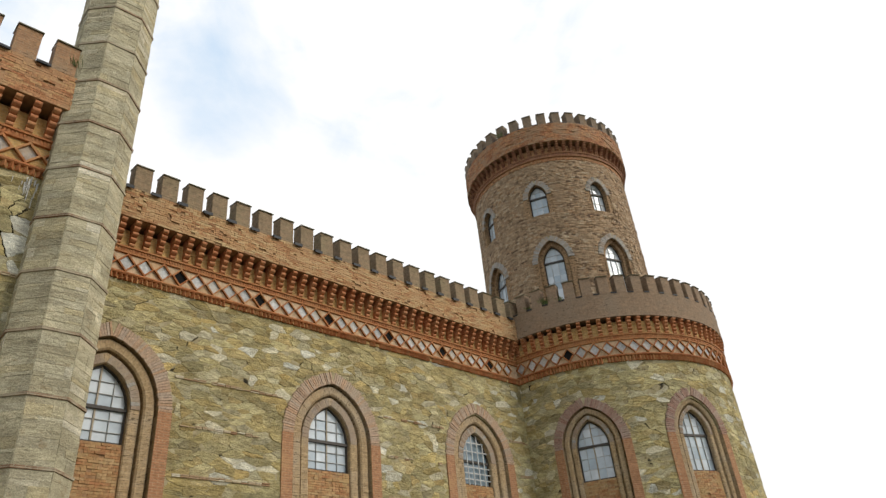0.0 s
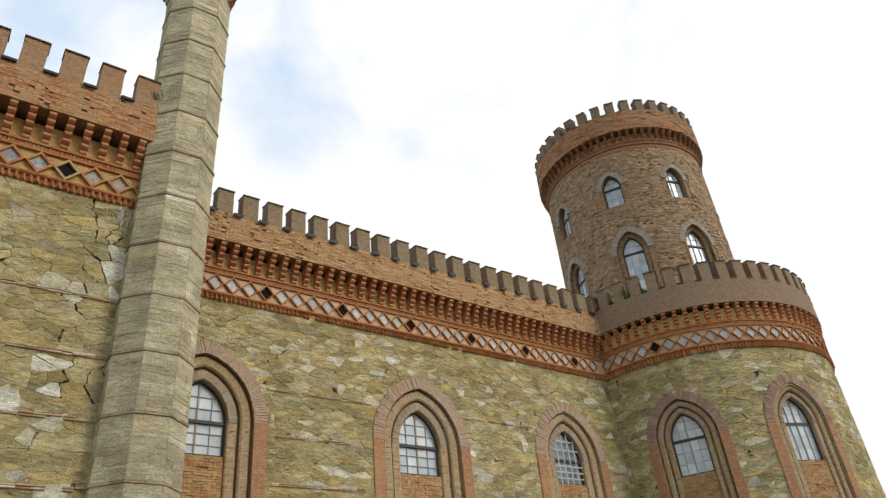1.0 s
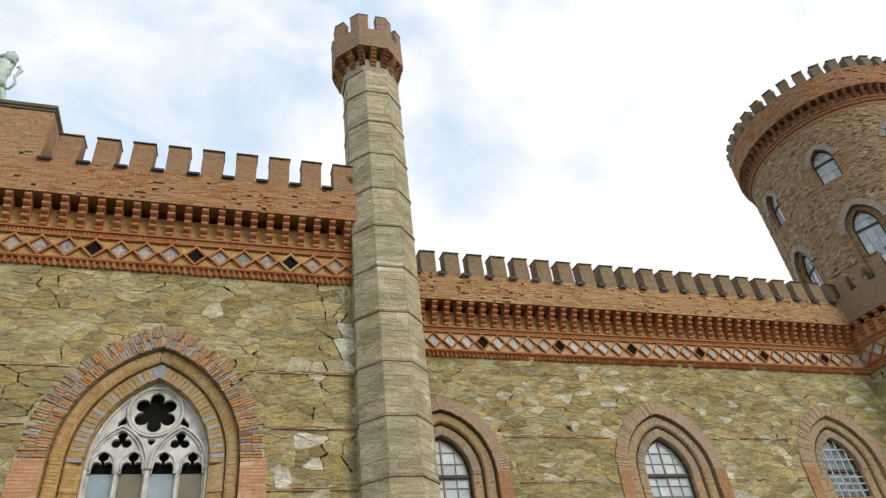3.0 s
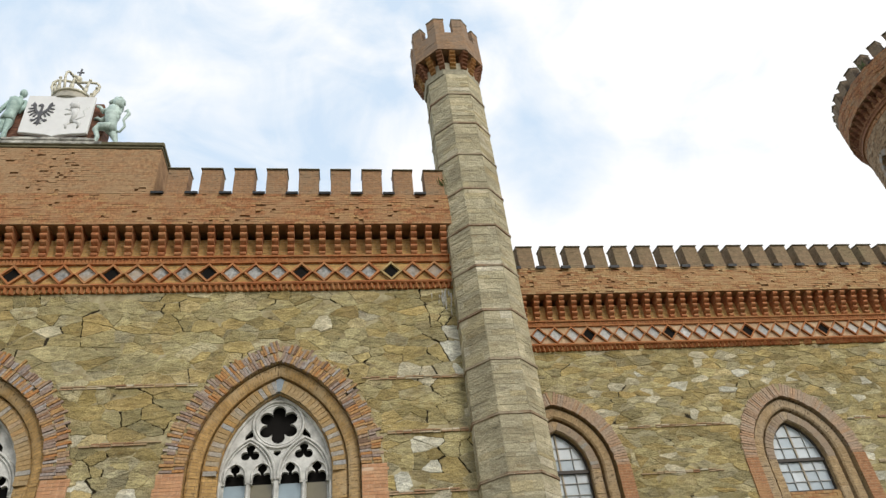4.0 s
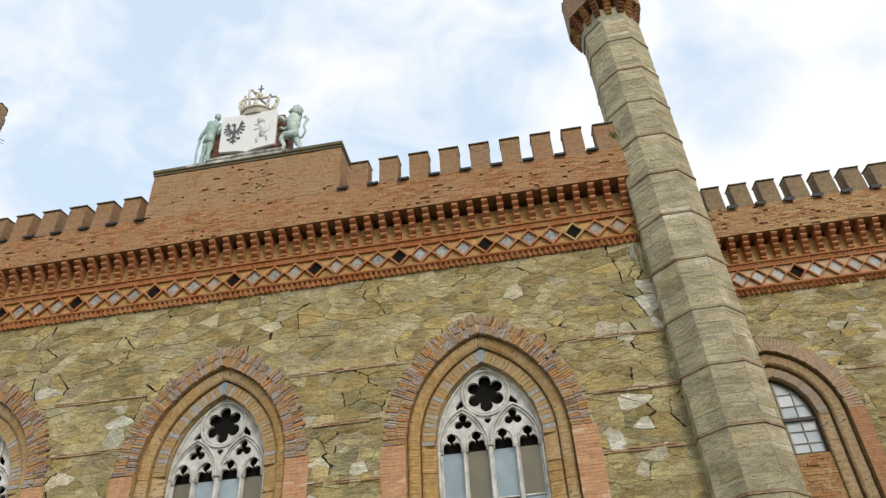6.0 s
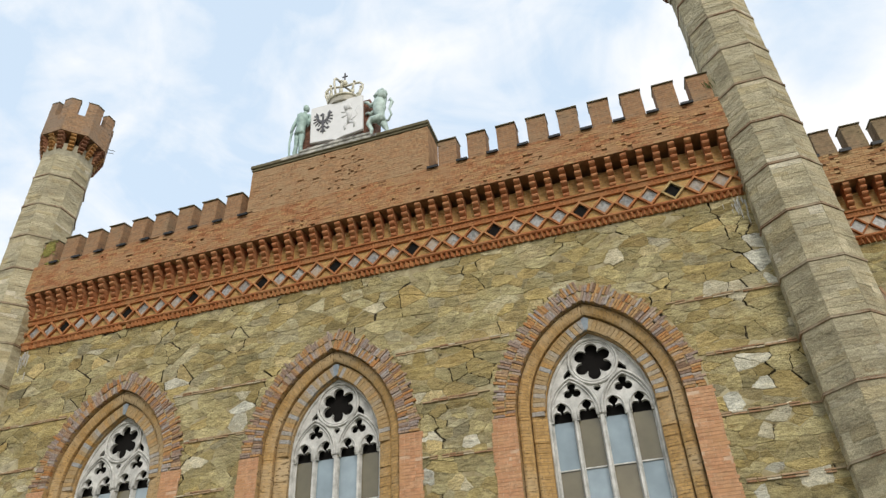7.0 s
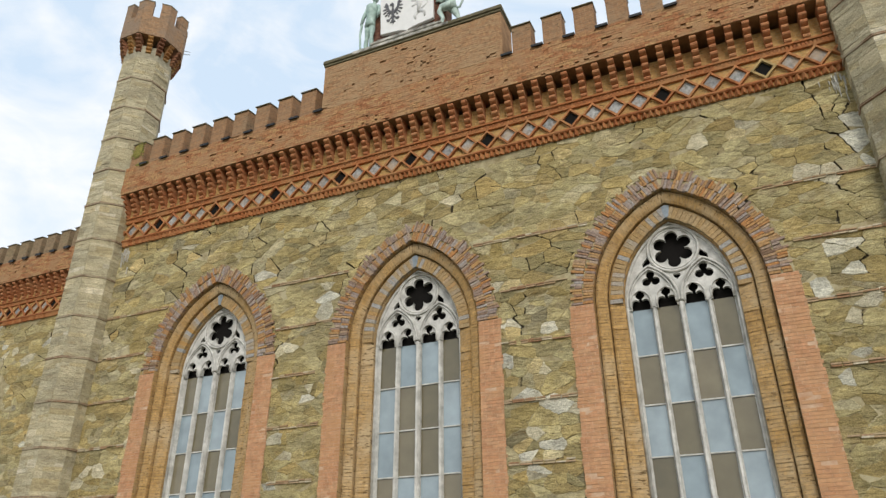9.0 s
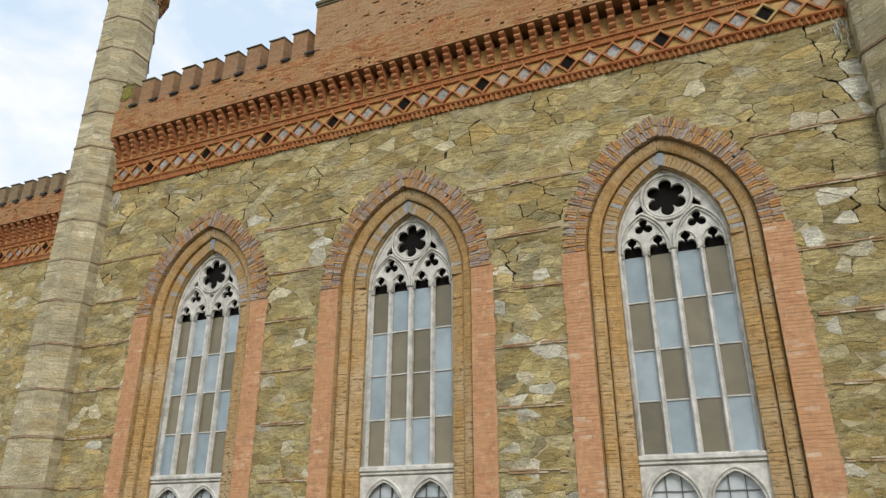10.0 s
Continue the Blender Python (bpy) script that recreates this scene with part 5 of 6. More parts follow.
    for a in lows:
        arch_fill("pane", at, a, 0.585, GLASS_SKY, w, 1.1, 0.02)
        bm = bmesh.new()
        tube(bm, [(a.u + x, 0.42, z) for x, z in a.wider(0.045).path(10)], 0.035, 6)
        tube(bm, [(a.u + x, 0.44, z) for x, z in a.wider(-0.02).path(10)], 0.022, 6)
        part("arch_moulding", bm, WHITE, w, smooth=True)
        bm = bmesh.new()
        for dx in (-0.155, 0.155):
            box(bm, a.u + dx - 0.011, a.u + dx + 0.011, 0.54, 0.584, 1.1, a.top(a.u + dx))
        for z in (1.5, 1.9, 2.3):
            k = min(a.w, math.sqrt(max(0, (a.c + a.w) ** 2 - (max(0, z - a.spring)) ** 2)) - a.c)
            box(bm, a.u - k, a.u + k, 0.545, 0.583, z - 0.010, z + 0.010)
        part("glazing_bar", bm, BAR_GREY, w)
    return w


main_window(X_MID + 6.53, ("bnbn", "nbnb", "bnbn", "nbnb"), 1)
main_window(X_MID, ("nbbn", "bnnb", "bnnb", "nbbn"), 2)
main_window(X_MID - 6.53, ("nbnb", "bnbn", "nbnb", "bnbn"), 3)


def small_window(number, at, fr, arch, low, border, order, style, label, category="window", group="small windows", parent=None, mats=(BRICK_JAMB, VOUSSOIR_PALE, BRICK_ORDER_PALE), depth=0.34, ring=0.0):
    """A lattice window in a pointed niche with a brick border. arch: the glazed opening; border, order: widths of the border and of each step."""
    if parent is None:
        w = thing("window_%d" % number, label, category, group, "structure")
    else:
        w = tagged(part("window", bmesh.new(), None, parent), label)
    o2 = order
    o1 = order * 2 if low < arch.sill else order
    if low < arch.sill:
        for s in (1, -1):
            jamb(at, arch, o1 + 0.006, o1 + border, low, -0.05, 0.06, mats[0], w, s)
        moulding("outer_order", at, arch, [(o1, -0.048), (o1, 0.22), (o1 - 0.07, 0.22), (o1 - 0.07, 0.07), (o2 + 0.05, 0.07), (o2, 0.11)], low, mats[2], w, rough=0.009)
        moulding("inner_order", at, arch, [(o2, 0.11), (o2, 0.32), (o2 - 0.07, 0.32), (o2 - 0.07, 0.17), (0.04, 0.17), (0.0, 0.20), (0.0, depth + 0.12)], low, mats[2], w, rough=0.009)
        bm = bmesh.new()
        for i in range(4):
            a, b = [arch.u - arch.w + 2 * arch.w * (i + k) / 4 for k in (0, 1)]
            quad(bm, at(a, depth - 0.08, low), at(b, depth - 0.08, low), at(b, depth - 0.08, arch.sill), at(a, depth - 0.08, arch.sill))
            quad(bm, at(a, depth - 0.08, arch.sill), at(b, depth - 0.08, arch.sill), at(b, depth + 0.1, arch.sill), at(a, depth + 0.1, arch.sill))
        part("brick_infill", bm, JOINT, w, "crumbling brick infill below the sill")
        bricks(w, at, arch.u - arch.w + 0.01, arch.u + arch.w - 0.01, max(low, arch.sill - 1.6), arch.sill - 0.005, depth - 0.08, BRICK_RUIN, number, None, 0.07, 0.022)
        voussoirs(w, lambda u, z: fr(u, z), arch.wider(0.02), order - 0.10, 0.155, 0.24, VOUSSOIR_DULL, 0.11, tight=0.975)
    else:
        moulding("reveal", at, arch, [(ring + 0.03, -0.03), (ring, -0.02), (ring, 0.16), (0.0, 0.16), (0.0, depth + 0.12)] if ring else [(o1, -0.03), (0.0, -0.02), (0.0, depth + 0.12)], low, mats[2], w)
    ring_plate("arch_bed", at, arch, o1 if low < arch.sill else ring, (o1 if low < arch.sill else ring) + border, -0.03, 0.05, MORTAR, w)
    voussoirs(w, fr, arch.wider(o1 if low < arch.sill else ring + 0.01), border, -0.048, 0.04, mats[1], 0.08 if mats[1] in (VOUSSOIR_PALE, VOUSSOIR_MAUVE) else 0.07, ragged=0.03)
    # sash
    glass = GLASS_SKY if style != "grille" else GLASS_BLUE
    across = {"plain": 4, "grille": 5}.get(style, 3)
    us_ = [arch.u - arch.w + 2 * arch.w * i / across for i in range(across + 1)]
    zs_ = [arch.sill + (arch.spring - arch.sill) * j / 3 for j in range(4)] + [arch.spring + 0.38, arch.spring + 0.72, arch.apex() + 0.1]
    for a, b in zip(us_, us_[1:]):
        for z0, z1 in zip(zs_, zs_[1:]):
            bm = bmesh.new()
            for i in range(4):
                p, q = a + (b - a) * i / 4, a + (b - a) * (i + 1) / 4
                hp, hq = [max(z0, min(z1, arch.top(u) + 0.04)) for u in (p, q)]
                if max(hp, hq) - z0 > 0.02:
                    quad(bm, *([at(p, depth + 0.06, z0), at(q, depth + 0.06, z0)] + ([at(q, depth + 0.06, hq)] if hq > z0 + 1e-4 else []) + ([at(p, depth + 0.06, hp)] if hp > z0 + 1e-4 else [])))
            if not bm.faces:
                bm.free()
                continue
            bmesh.ops.remove_doubles(bm, verts=bm.verts, dist=1e-5)
            part("pane", bm, glass, w)
    bm = bmesh.new()
    inner = arch.wider(-0.05)
    for off in (0.0,):
        a, b = arch.wider(0.03).path(10), inner.path(10, arch.sill + 0.06)
        va, vb = [bm.verts.new(at(arch.u + x, depth, z)) for x, z in a], [bm.verts.new(at(arch.u + x, depth, z)) for x, z in b]
        vc = [bm.verts.new(at(arch.u + x, depth + 0.05, z)) for x, z in b]
        for i in range(len(a) - 1):
            bm.faces.new((va[i], vb[i], vb[i + 1], va[i + 1]))
            bm.faces.new((vb[i], vc[i], vc[i + 1], vb[i + 1]))
        bm.faces.new((va[0], va[-1], vb[-1], vb[0]))
        bm.faces.new((vb[0], vb[-1], vc[-1], vc[0]))
    bmesh.ops.recalc_face_normals(bm, faces=bm.faces)
    part("window_frame", bm, WOOD_DARK, w, "dark wooden sash frame")

    def bar(name, u0, u1, z0, z1, d0, d1, mat):
        b = bmesh.new()
        p = [at(u, d, z) for d in (d0, d1) for u, z in ((u0, z0), (u1, z0), (u1, z1), (u0, z1))]
        v = [b.verts.new(q) for q in p]
        for f in ((0, 1, 2, 3), (7, 6, 5, 4), (1, 0, 4, 5), (2, 1, 5, 6), (3, 2, 6, 7), (0, 3, 7, 4)):
            b.faces.new([v[i] for i in f])
        bmesh.ops.recalc_face_normals(b, faces=b.faces)
        part(name, b, mat, w)

    bar("transom", arch.u - arch.w, arch.u + arch.w, arch.spring - 0.05, arch.spring + 0.04, depth - 0.03, depth + 0.05, WOOD_DARK)
    if style == "plain":
        cols, rows, mat, t, d = 4, 3, WOOD_GREY, 0.011, depth + 0.02
    elif style == "grille":
        cols, rows, mat, t, d = 5, 4, IRON, 0.018, depth - 0.06
    else:
        cols, rows, mat, t, d = 3, 2, WOOD_GREY, 0.012, depth + 0.02
    for i in range(1, cols):
        u = arch.u - arch.w + 2 * arch.w * i / cols
        mid = style == "plain" and i == cols // 2
        bar("glazing_bar", u - t * (2.2 if mid else 1), u + t * (2.2 if mid else 1), arch.sill, arch.top(u) - 0.02, d, d + 0.035, WOOD_TAN if mid else mat)
    for j in range(1, rows):
        z = arch.sill + (arch.spring - arch.sill) * j / rows
        bar("glazing_bar", arch.u - arch.w, arch.u + arch.w, z - t, z + t, d, d + 0.03, mat)
    for z in (arch.spring + 0.38, arch.spring + 0.72):
        k = math.sqrt(max(0, (arch.c + arch.w) ** 2 - (z - arch.spring) ** 2)) - arch.c
        if k > 0.12:
            bar("glazing_bar", arch.u - k, arch.u + k, z - t, z + t, d, d + 0.03, mat)
    return w


WOOD_GREY = plain_material("grey glazing bar", (0.40, 0.40, 0.38), 0.6)
WOOD_TAN = plain_material("bare window wood", (0.36, 0.30, 0.21), 0.7)
for i, a in enumerate(WING_ARCHES):
    glazed = Arch(a.u, 0.80 if i != 2 else 0.74, 7.55 if i != 2 else 7.72, a.spring + (0.12 if i == 2 else 0), a.c)
    small_window(4 + i, wing_at, w_frame, glazed, 3.0, 0.40, 0.345, "grille" if i == 2 else "plain", "pointed lattice window in a stepped brick niche" if i != 2 else "pointed window behind a white iron grille, in a stepped brick niche")
small_window(7, wing_at, w_frame, Arch(LEFT_ARCHES[0].u, 0.80, 7.55, 8.5, 0.46), 3.0, 0.40, 0.345, "plain", "pointed lattice window in a stepped brick niche")
for i, a in enumerate(DRUM_ARCHES):
    small_window(8 + i, drum_at, d_frame, Arch(a.u, 0.68, 7.66, 9.0 + 0.1 * i, 0.40), 3.5, 0.36, 0.25, "plain", "pointed lattice window in the tower's stepped brick niche", group="tower windows", mats=(BRICK_JAMB, VOUSSOIR_MAUVE, BRICK_ORDER_PALE))
for i, (a, b) in enumerate(zip(TOP_ROW, LOW_ROW)):
    small_window(10 + i, top_at, t_frame, Arch(a.u, 0.48, a.sill, a.spring, a.c), a.sill, 0.26, 0.03, "few", "small pointed window with a grey brick arch in the tower shaft", group="tower windows", mats=(BRICK_TOWER, VOUSSOIR_GREY, BRICK_TOWER), depth=0.2)
    small_window(13 + i, top_at, t_frame, Arch(b.u, 0.54, b.sill, b.spring, b.c), b.sill, 0.28, 0.03, "few", "pointed window with a grey brick arch above the tower's parapet", group="tower windows", mats=(BRICK_TOWER, VOUSSOIR_GREY, BRICK_TOWER), depth=0.28, ring=0.2)


# ---- arms on the attic ----
def blob(bm, c, r, n=10):
    """A round lump with three radii."""
    v = bmesh.ops.create_uvsphere(bm, u_segments=n, v_segments=max(5, n * 2 // 3), radius=1.0)["verts"]
    for p in v:
        p.co = Vector((c[0] + p.co.x * r[0], c[1] + p.co.y * r[1], c[2] + p.co.z * r[2]))


def taper(bm, pts, radii, n=8):
    """A limb: a tapered round bar along points."""
    pts = [Vector(p) for p in pts]
    rings = []
    for i, p in enumerate(pts):
        d = (pts[min(i + 1, len(pts) - 1)] - pts[max(i - 1, 0)]).normalized()
        s = d.cross(Vector((0, 1, 0)))
        s = s.normalized() if s.length > 0.05 else Vector((1, 0, 0))
        u = s.cross(d)
        rings.append([bm.verts.new(p + radii[i] * (math.cos(q) * s + math.sin(q) * u)) for q in (2 * math.pi * k / n for k in range(n))])
    for a, b in zip(rings, rings[1:]):
        for k in range(n):
            bm.faces.new((a[k], a[(k + 1) % n], b[(k + 1) % n], b[k]))
    bm.faces.new(rings[0][::-1]), bm.faces.new(rings[-1])


Z_A, Y_A = 17.02, Y_MAIN - 0.25
arms = thing("coat_of_arms", "white shield with a dark eagle under a faded gilt crown", "coat of arms", m=Matrix.Translation((X_MID - 0.08, Y_A, Z_A)))
bm = bmesh.new()
box(bm, -1.05, 1.05, 0.0, 0.5, 0.0, 1.95, 0.02)
box(bm, -1.34, 1.24, 0.01, 0.49, 0.0, 1.60, 0.02)
part("brick_pier", bm, BRICK_PIER, arms, "weathered red brick pier behind the shield")
bm = bmesh.new()
box(bm, -1.22, 1.22, -0.34, 0.0, 0.002, 0.10, 0.02)
box(bm, -1.0, 1.0, -0.28, 0.0, 0.10, 0.20, 0.03)
part("plinth", bm, PLINTH, arms, "grey weather-stained stone plinth")
lean = Matrix.Translation((-0.02, -0.14, 0.33)) @ Matrix.Rotation(radians(4), 4, "X")
bm = bmesh.new()
edge = [(-0.92, 1.58), (-0.92, 0.12)] + [(-0.92 + 0.92 * t, 0.12 - 0.04 * math.sin(math.pi * t) - 0.16 * t**4) for t in (0.25, 0.5, 0.7, 0.85, 0.95)]
edge += [(0.0, -0.05)] + [(-x, z) for x, z in edge[::-1]]
prism(bm, edge, -0.05, 0.05)
bmesh.ops.recalc_face_normals(bm, faces=bm.faces)
bmesh.ops.bevel(bm, geom=[e for e in bm.edges if abs(e.verts[0].co.y + 0.05) < 1e-4 and abs(e.verts[1].co.y + 0.05) < 1e-4], offset=0.015, segments=1, affect="EDGES")
shield = part("shield", bm, SHIELD, arms, "white painted shield with a pointed foot", m=lean)


def charge(name, pts, deep=-0.074):
    """One dark flat piece of the eagle on the shield."""
    bm = bmesh.new()
    prism(bm, [(x - 0.46, z + 0.02) for x, z in pts], deep, -0.0515)
    bmesh.ops.recalc_face_normals(bm, faces=bm.faces)
    part(name, bm, EAGLE, shield, "dark painted piece of the eagle")


for s in (-1, 1):  # each wing: an arm that rises and curls, with feathers that hang from it
    arm = [(0.04, 0.86), (0.15, 1.02), (0.17, 1.18), (0.24, 1.28), (0.27, 1.20), (0.23, 1.04), (0.14, 0.86), (0.05, 0.78)]
    charge("wing", [(s * x, z) for x, z in arm])
    for i, (x0, z0, q, ln) in enumerate(((0.20, 1.13, 12, 0.13), (0.19, 1.03, -8, 0.17), (0.17, 0.95, -26, 0.20), (0.13, 0.88, -44, 0.21), (0.09, 0.83, -60, 0.17))):
        dx, dz = math.cos(radians(q)), math.sin(radians(q))
        pts = [(x0 + dx * a - dz * b, z0 + dz * a + dx * b) for a, b in ((0, -0.018), (ln * 0.8, -0.026), (ln, 0.0), (ln * 0.8, 0.02), (0, 0.018))]
        charge("feather", [(s * x, z) for x, z in pts], -0.072)
    charge("leg", [(s * x, z) for x, z in ((0.03, 0.70), (0.13, 0.58), (0.20, 0.60), (0.23, 0.56), (0.17, 0.50), (0.12, 0.53), (0.02, 0.64))])
charge("body", [(0.05 * math.cos(q), 0.80 + 0.19 * math.sin(q)) for q in (2 * math.pi * k / 14 for k in range(14))], -0.08)
charge("head", [(-0.025, 0.97), (0.03, 0.97), (0.035, 1.15), (-0.02, 1.21), (-0.08, 1.18), (-0.11, 1.12), (-0.03, 1.12)], -0.079)
charge("tail", [(-0.025, 0.63), (0.025, 0.63), (0.04, 0.52), (0.10, 0.42), (0.03, 0.44), (0.0, 0.34), (-0.03, 0.44), (-0.10, 0.42), (-0.04, 0.52)], -0.078)
bm = bmesh.new()
for pts, rr in ((((0.42, -0.05, 0.50), (0.46, -0.05, 0.80), (0.42, -0.05, 1.10)), (0.065, 0.075, 0.115)), (((0.43, -0.05, 1.06), (0.40, -0.05, 1.24), (0.31, -0.05, 1.27)), (0.13, 0.12, 0.05)), (((0.44, -0.05, 0.60), (0.60, -0.05, 0.48), (0.58, -0.05, 0.30)), (0.06, 0.05, 0.03)), (((0.42, -0.05, 0.56), (0.32, -0.05, 0.42), (0.35, -0.05, 0.28)), (0.06, 0.045, 0.03)), (((0.42, -0.05, 1.0), (0.24, -0.05, 1.06)), (0.05, 0.03)), (((0.42, -0.05, 0.90), (0.25, -0.05, 0.82)), (0.05, 0.03)), (((0.5, -0.05, 0.62), (0.68, -0.05, 0.78), (0.62, -0.05, 0.98), (0.72, -0.05, 1.15)), (0.025, 0.02, 0.02, 0.035))):
    taper(bm, [((x - 0.46) * 1.3 + 0.47, 0.012 - 0.05, z) for x, y, z in pts], [r * 1.05 for r in rr], 8)
for v in bm.verts:  # low relief
    v.co.y = -0.05 + (v.co.y + 0.038) * 0.4
part("relief_charge", bm, SILVER, shield, "pale beast in low relief", smooth=True)
zc = 1.96
at_crown = Matrix.Translation((0.07, 0, 0))  # the crown stands a little off the middle
bm = bmesh.new()
rings = [[bm.verts.new((r * math.cos(q), 0.02 + r * 0.72 * math.sin(q), zc + z)) for q in (2 * math.pi * k / 28 for k in range(28))] for r, z in ((0.42, -0.1), (0.52, -0.1), (0.53, -0.03), (0.49, 0.0), (0.51, 0.2), (0.43, 0.2), (0.42, -0.1))]
for a, b in zip(rings, rings[1:]):
    for k in range(28):
        bm.faces.new((a[k], a[(k + 1) % 28], b[(k + 1) % 28], b[k]))
bmesh.ops.remove_doubles(bm, verts=bm.verts, dist=1e-5)
bmesh.ops.recalc_face_normals(bm, faces=bm.faces)
part("crown_band", bm, GILT_SHADED, arms, "crown band in gilt darkened for shade", m=at_crown, smooth=True)
bm = bmesh.new()
tube(bm, [(0.51 * math.cos(q), 0.02 + 0.37 * math.sin(q), zc + 0.22) for q in (2 * math.pi * k / 24 for k in range(24))], 0.05, 6, True)
part("crown_rim", bm, GILT, arms, m=at_crown, smooth=True)
for q in (0.10, 1.35):  # two hoops that swell outwards and meet under the orb
    bm = bmesh.new()
    side = [(0.51, 0.2), (0.57, 0.42), (0.66, 0.68), (0.66, 0.88), (0.56, 1.0), (0.34, 1.02), (0.12, 0.98)]
    arc = [(x, zc + z) for x, z in side] + [(0.0, zc + 0.97)] + [(-x, zc + z) for x, z in side[::-1]]
    tube(bm, [(x * math.cos(q), 0.02 + x * 0.72 * math.sin(q), z) for x, z in arc], 0.04, 6)
    part("crown_arch", bm, GILT, arms, m=at_crown, smooth=True)
for k in range(8):  # upright leaves on the band, each with a pearl
    q = k * math.pi / 4 + 0.15
    bm = bmesh.new()
    x, y = 0.53 * math.cos(q), 0.02 + 0.385 * math.sin(q)
    blob(bm, (x, y, zc + 0.36), (0.075, 0.05, 0.14), 8)
    taper(bm, [(x, y, zc + 0.42), (x * 1.05, y, zc + 0.62), (x * 1.1, y, zc + 0.76)], [0.05, 0.04, 0.02], 6)
    blob(bm, (x * 1.12, y, zc + 0.80), (0.05, 0.05, 0.055), 8)
    part("crown_leaf", bm, GILT, arms, m=at_crown, smooth=True)
bm = bmesh.new()
blob(bm, (0, 0.02, zc + 1.12), (0.11, 0.11, 0.14), 10)
part("orb", bm, GILT, arms, m=at_crown, smooth=True)
bm = bmesh.new()
box(bm, -0.024, 0.024, 0.0, 0.04, zc + 1.24, zc + 1.64, 0.005)
box(bm, -0.10, 0.10, 0.005, 0.035, zc + 1.43, zc + 1.48, 0.005)
part("cross", bm, EAGLE, arms, "small dark cross on the crown", m=at_crown)

X_S = X_MID - 0.08
bm = bmesh.new()  # a standing figure leaning on the shield, as a plain shape
x, y, z = X_S - 1.42, Y_A - 0.1, Z_A
taper(bm, [(x - 0.10, y, z), (x - 0.09, y, z + 0.28), (x - 0.07, y, z + 0.56), (x - 0.04, y, z + 0.86), (x - 0.02, y, z + 1.10)], [0.05, 0.075, 0.065, 0.11, 0.12])
taper(bm, [(x + 0.14, y - 0.06, z), (x + 0.15, y - 0.07, z + 0.28), (x + 0.14, y - 0.07, z + 0.56), (x + 0.12, y - 0.02, z + 0.86), (x + 0.08, y, z + 1.10)], [0.05, 0.075, 0.065, 0.11, 0.12])
for s in (-0.10, 0.14):
    taper(bm, [(x + s, y + 0.04, z + 0.03), (x + s - 0.02, y - 0.17, z + 0.02)], [0.05, 0.035], 6)
taper(bm, [(x + 0.03, y, z + 1.00), (x + 0.04, y, z + 1.18), (x + 0.05, y, z + 1.36), (x + 0.08, y, z + 1.60), (x + 0.11, y, z + 1.84), (x + 0.13, y, z + 1.96)], [0.19, 0.175, 0.155, 0.205, 0.235, 0.09])
taper(bm, [(x + 0.13, y, z + 1.92), (x + 0.16, y, z + 2.06)], [0.07, 0.06])
blob(bm, (x + 0.19, y - 0.01, z + 2.20), (0.105, 0.12, 0.15))
taper(bm, [(x + 0.30, y, z + 1.83), (x + 0.47, y - 0.04, z + 1.62), (x + 0.60, y - 0.05, z + 1.74)], [0.08, 0.06, 0.045])
taper(bm, [(x + 0.42, y - 0.03, z + 1.66), (x + 0.36, y - 0.04, z + 1.46), (x + 0.30, y - 0.03, z + 1.30)], [0.09, 0.07, 0.02])
taper(bm, [(x - 0.09, y, z + 1.82), (x - 0.24, y, z + 1.52), (x - 0.30, y - 0.02, z + 1.22)], [0.08, 0.06, 0.045])
taper(bm, [(x - 0.28, y, z + 1.26), (x - 0.33, y, z + 0.80), (x - 0.30, y, z + 0.35), (x - 0.27, y, z)], [0.045, 0.035, 0.035, 0.045])
tagged(part("statue", bm, COPPER, smooth=True), "pale green copper standing statue beside the shield on the attic", "statue", "shield supporters")
bm = bmesh.new()  # a rearing beast on the other side, as a plain shape
x = X_S + 1.40
taper(bm, [(x + 0.10, y, z + 0.62), (x + 0.06, y, z + 0.9), (x + 0.0, y, z + 1.3), (x + 0.03, y, z + 1.62)], [0.16, 0.15, 0.21, 0.19])
for k in range(7):  # locks of the mane
    a = k / 6
    taper(bm, [(x + 0.10 - 0.02 * k, y - 0.05 + 0.03 * (k % 3), z + 2.02 - 0.11 * k), (x + 0.22 - 0.05 * a, y + 0.02 * (k % 2), z + 1.92 - 0.13 * k), (x + 0.30 - 0.22 * a, y, z + 1.78 - 0.13 * k)], [0.10, 0.08, 0.015], 6)
taper(bm, [(x + 0.10, y, z + 1.62), (x + 0.10, y, z + 1.86), (x + 0.04, y, z + 2.04)], [0.18, 0.17, 0.12])
taper(bm, [(x + 0.06, y, z + 1.93), (x - 0.09, y, z + 1.92), (x - 0.17, y, z + 1.86)], [0.12, 0.085, 0.045])
taper(bm, [(x + 0.12, y, z + 2.05), (x + 0.15, y, z + 2.17)], [0.05, 0.015], 6)
taper(bm, [(x + 0.08, y - 0.08, z + 0.72), (x - 0.22, y - 0.08, z + 0.74), (x - 0.30, y - 0.08, z + 0.60), (x - 0.19, y - 0.08, z + 0.32), (x - 0.22, y - 0.08, z + 0.06), (x - 0.33, y - 0.1, z + 0.02)], [0.15, 0.12, 0.085, 0.06, 0.055, 0.045])
taper(bm, [(x + 0.12, y + 0.06, z + 0.7), (x + 0.20, y + 0.06, z + 0.46), (x + 0.28, y + 0.06, z + 0.26), (x + 0.22, y + 0.06, z + 0.04), (x + 0.10, y + 0.04, z + 0.02)], [0.14, 0.10, 0.06, 0.055, 0.045])
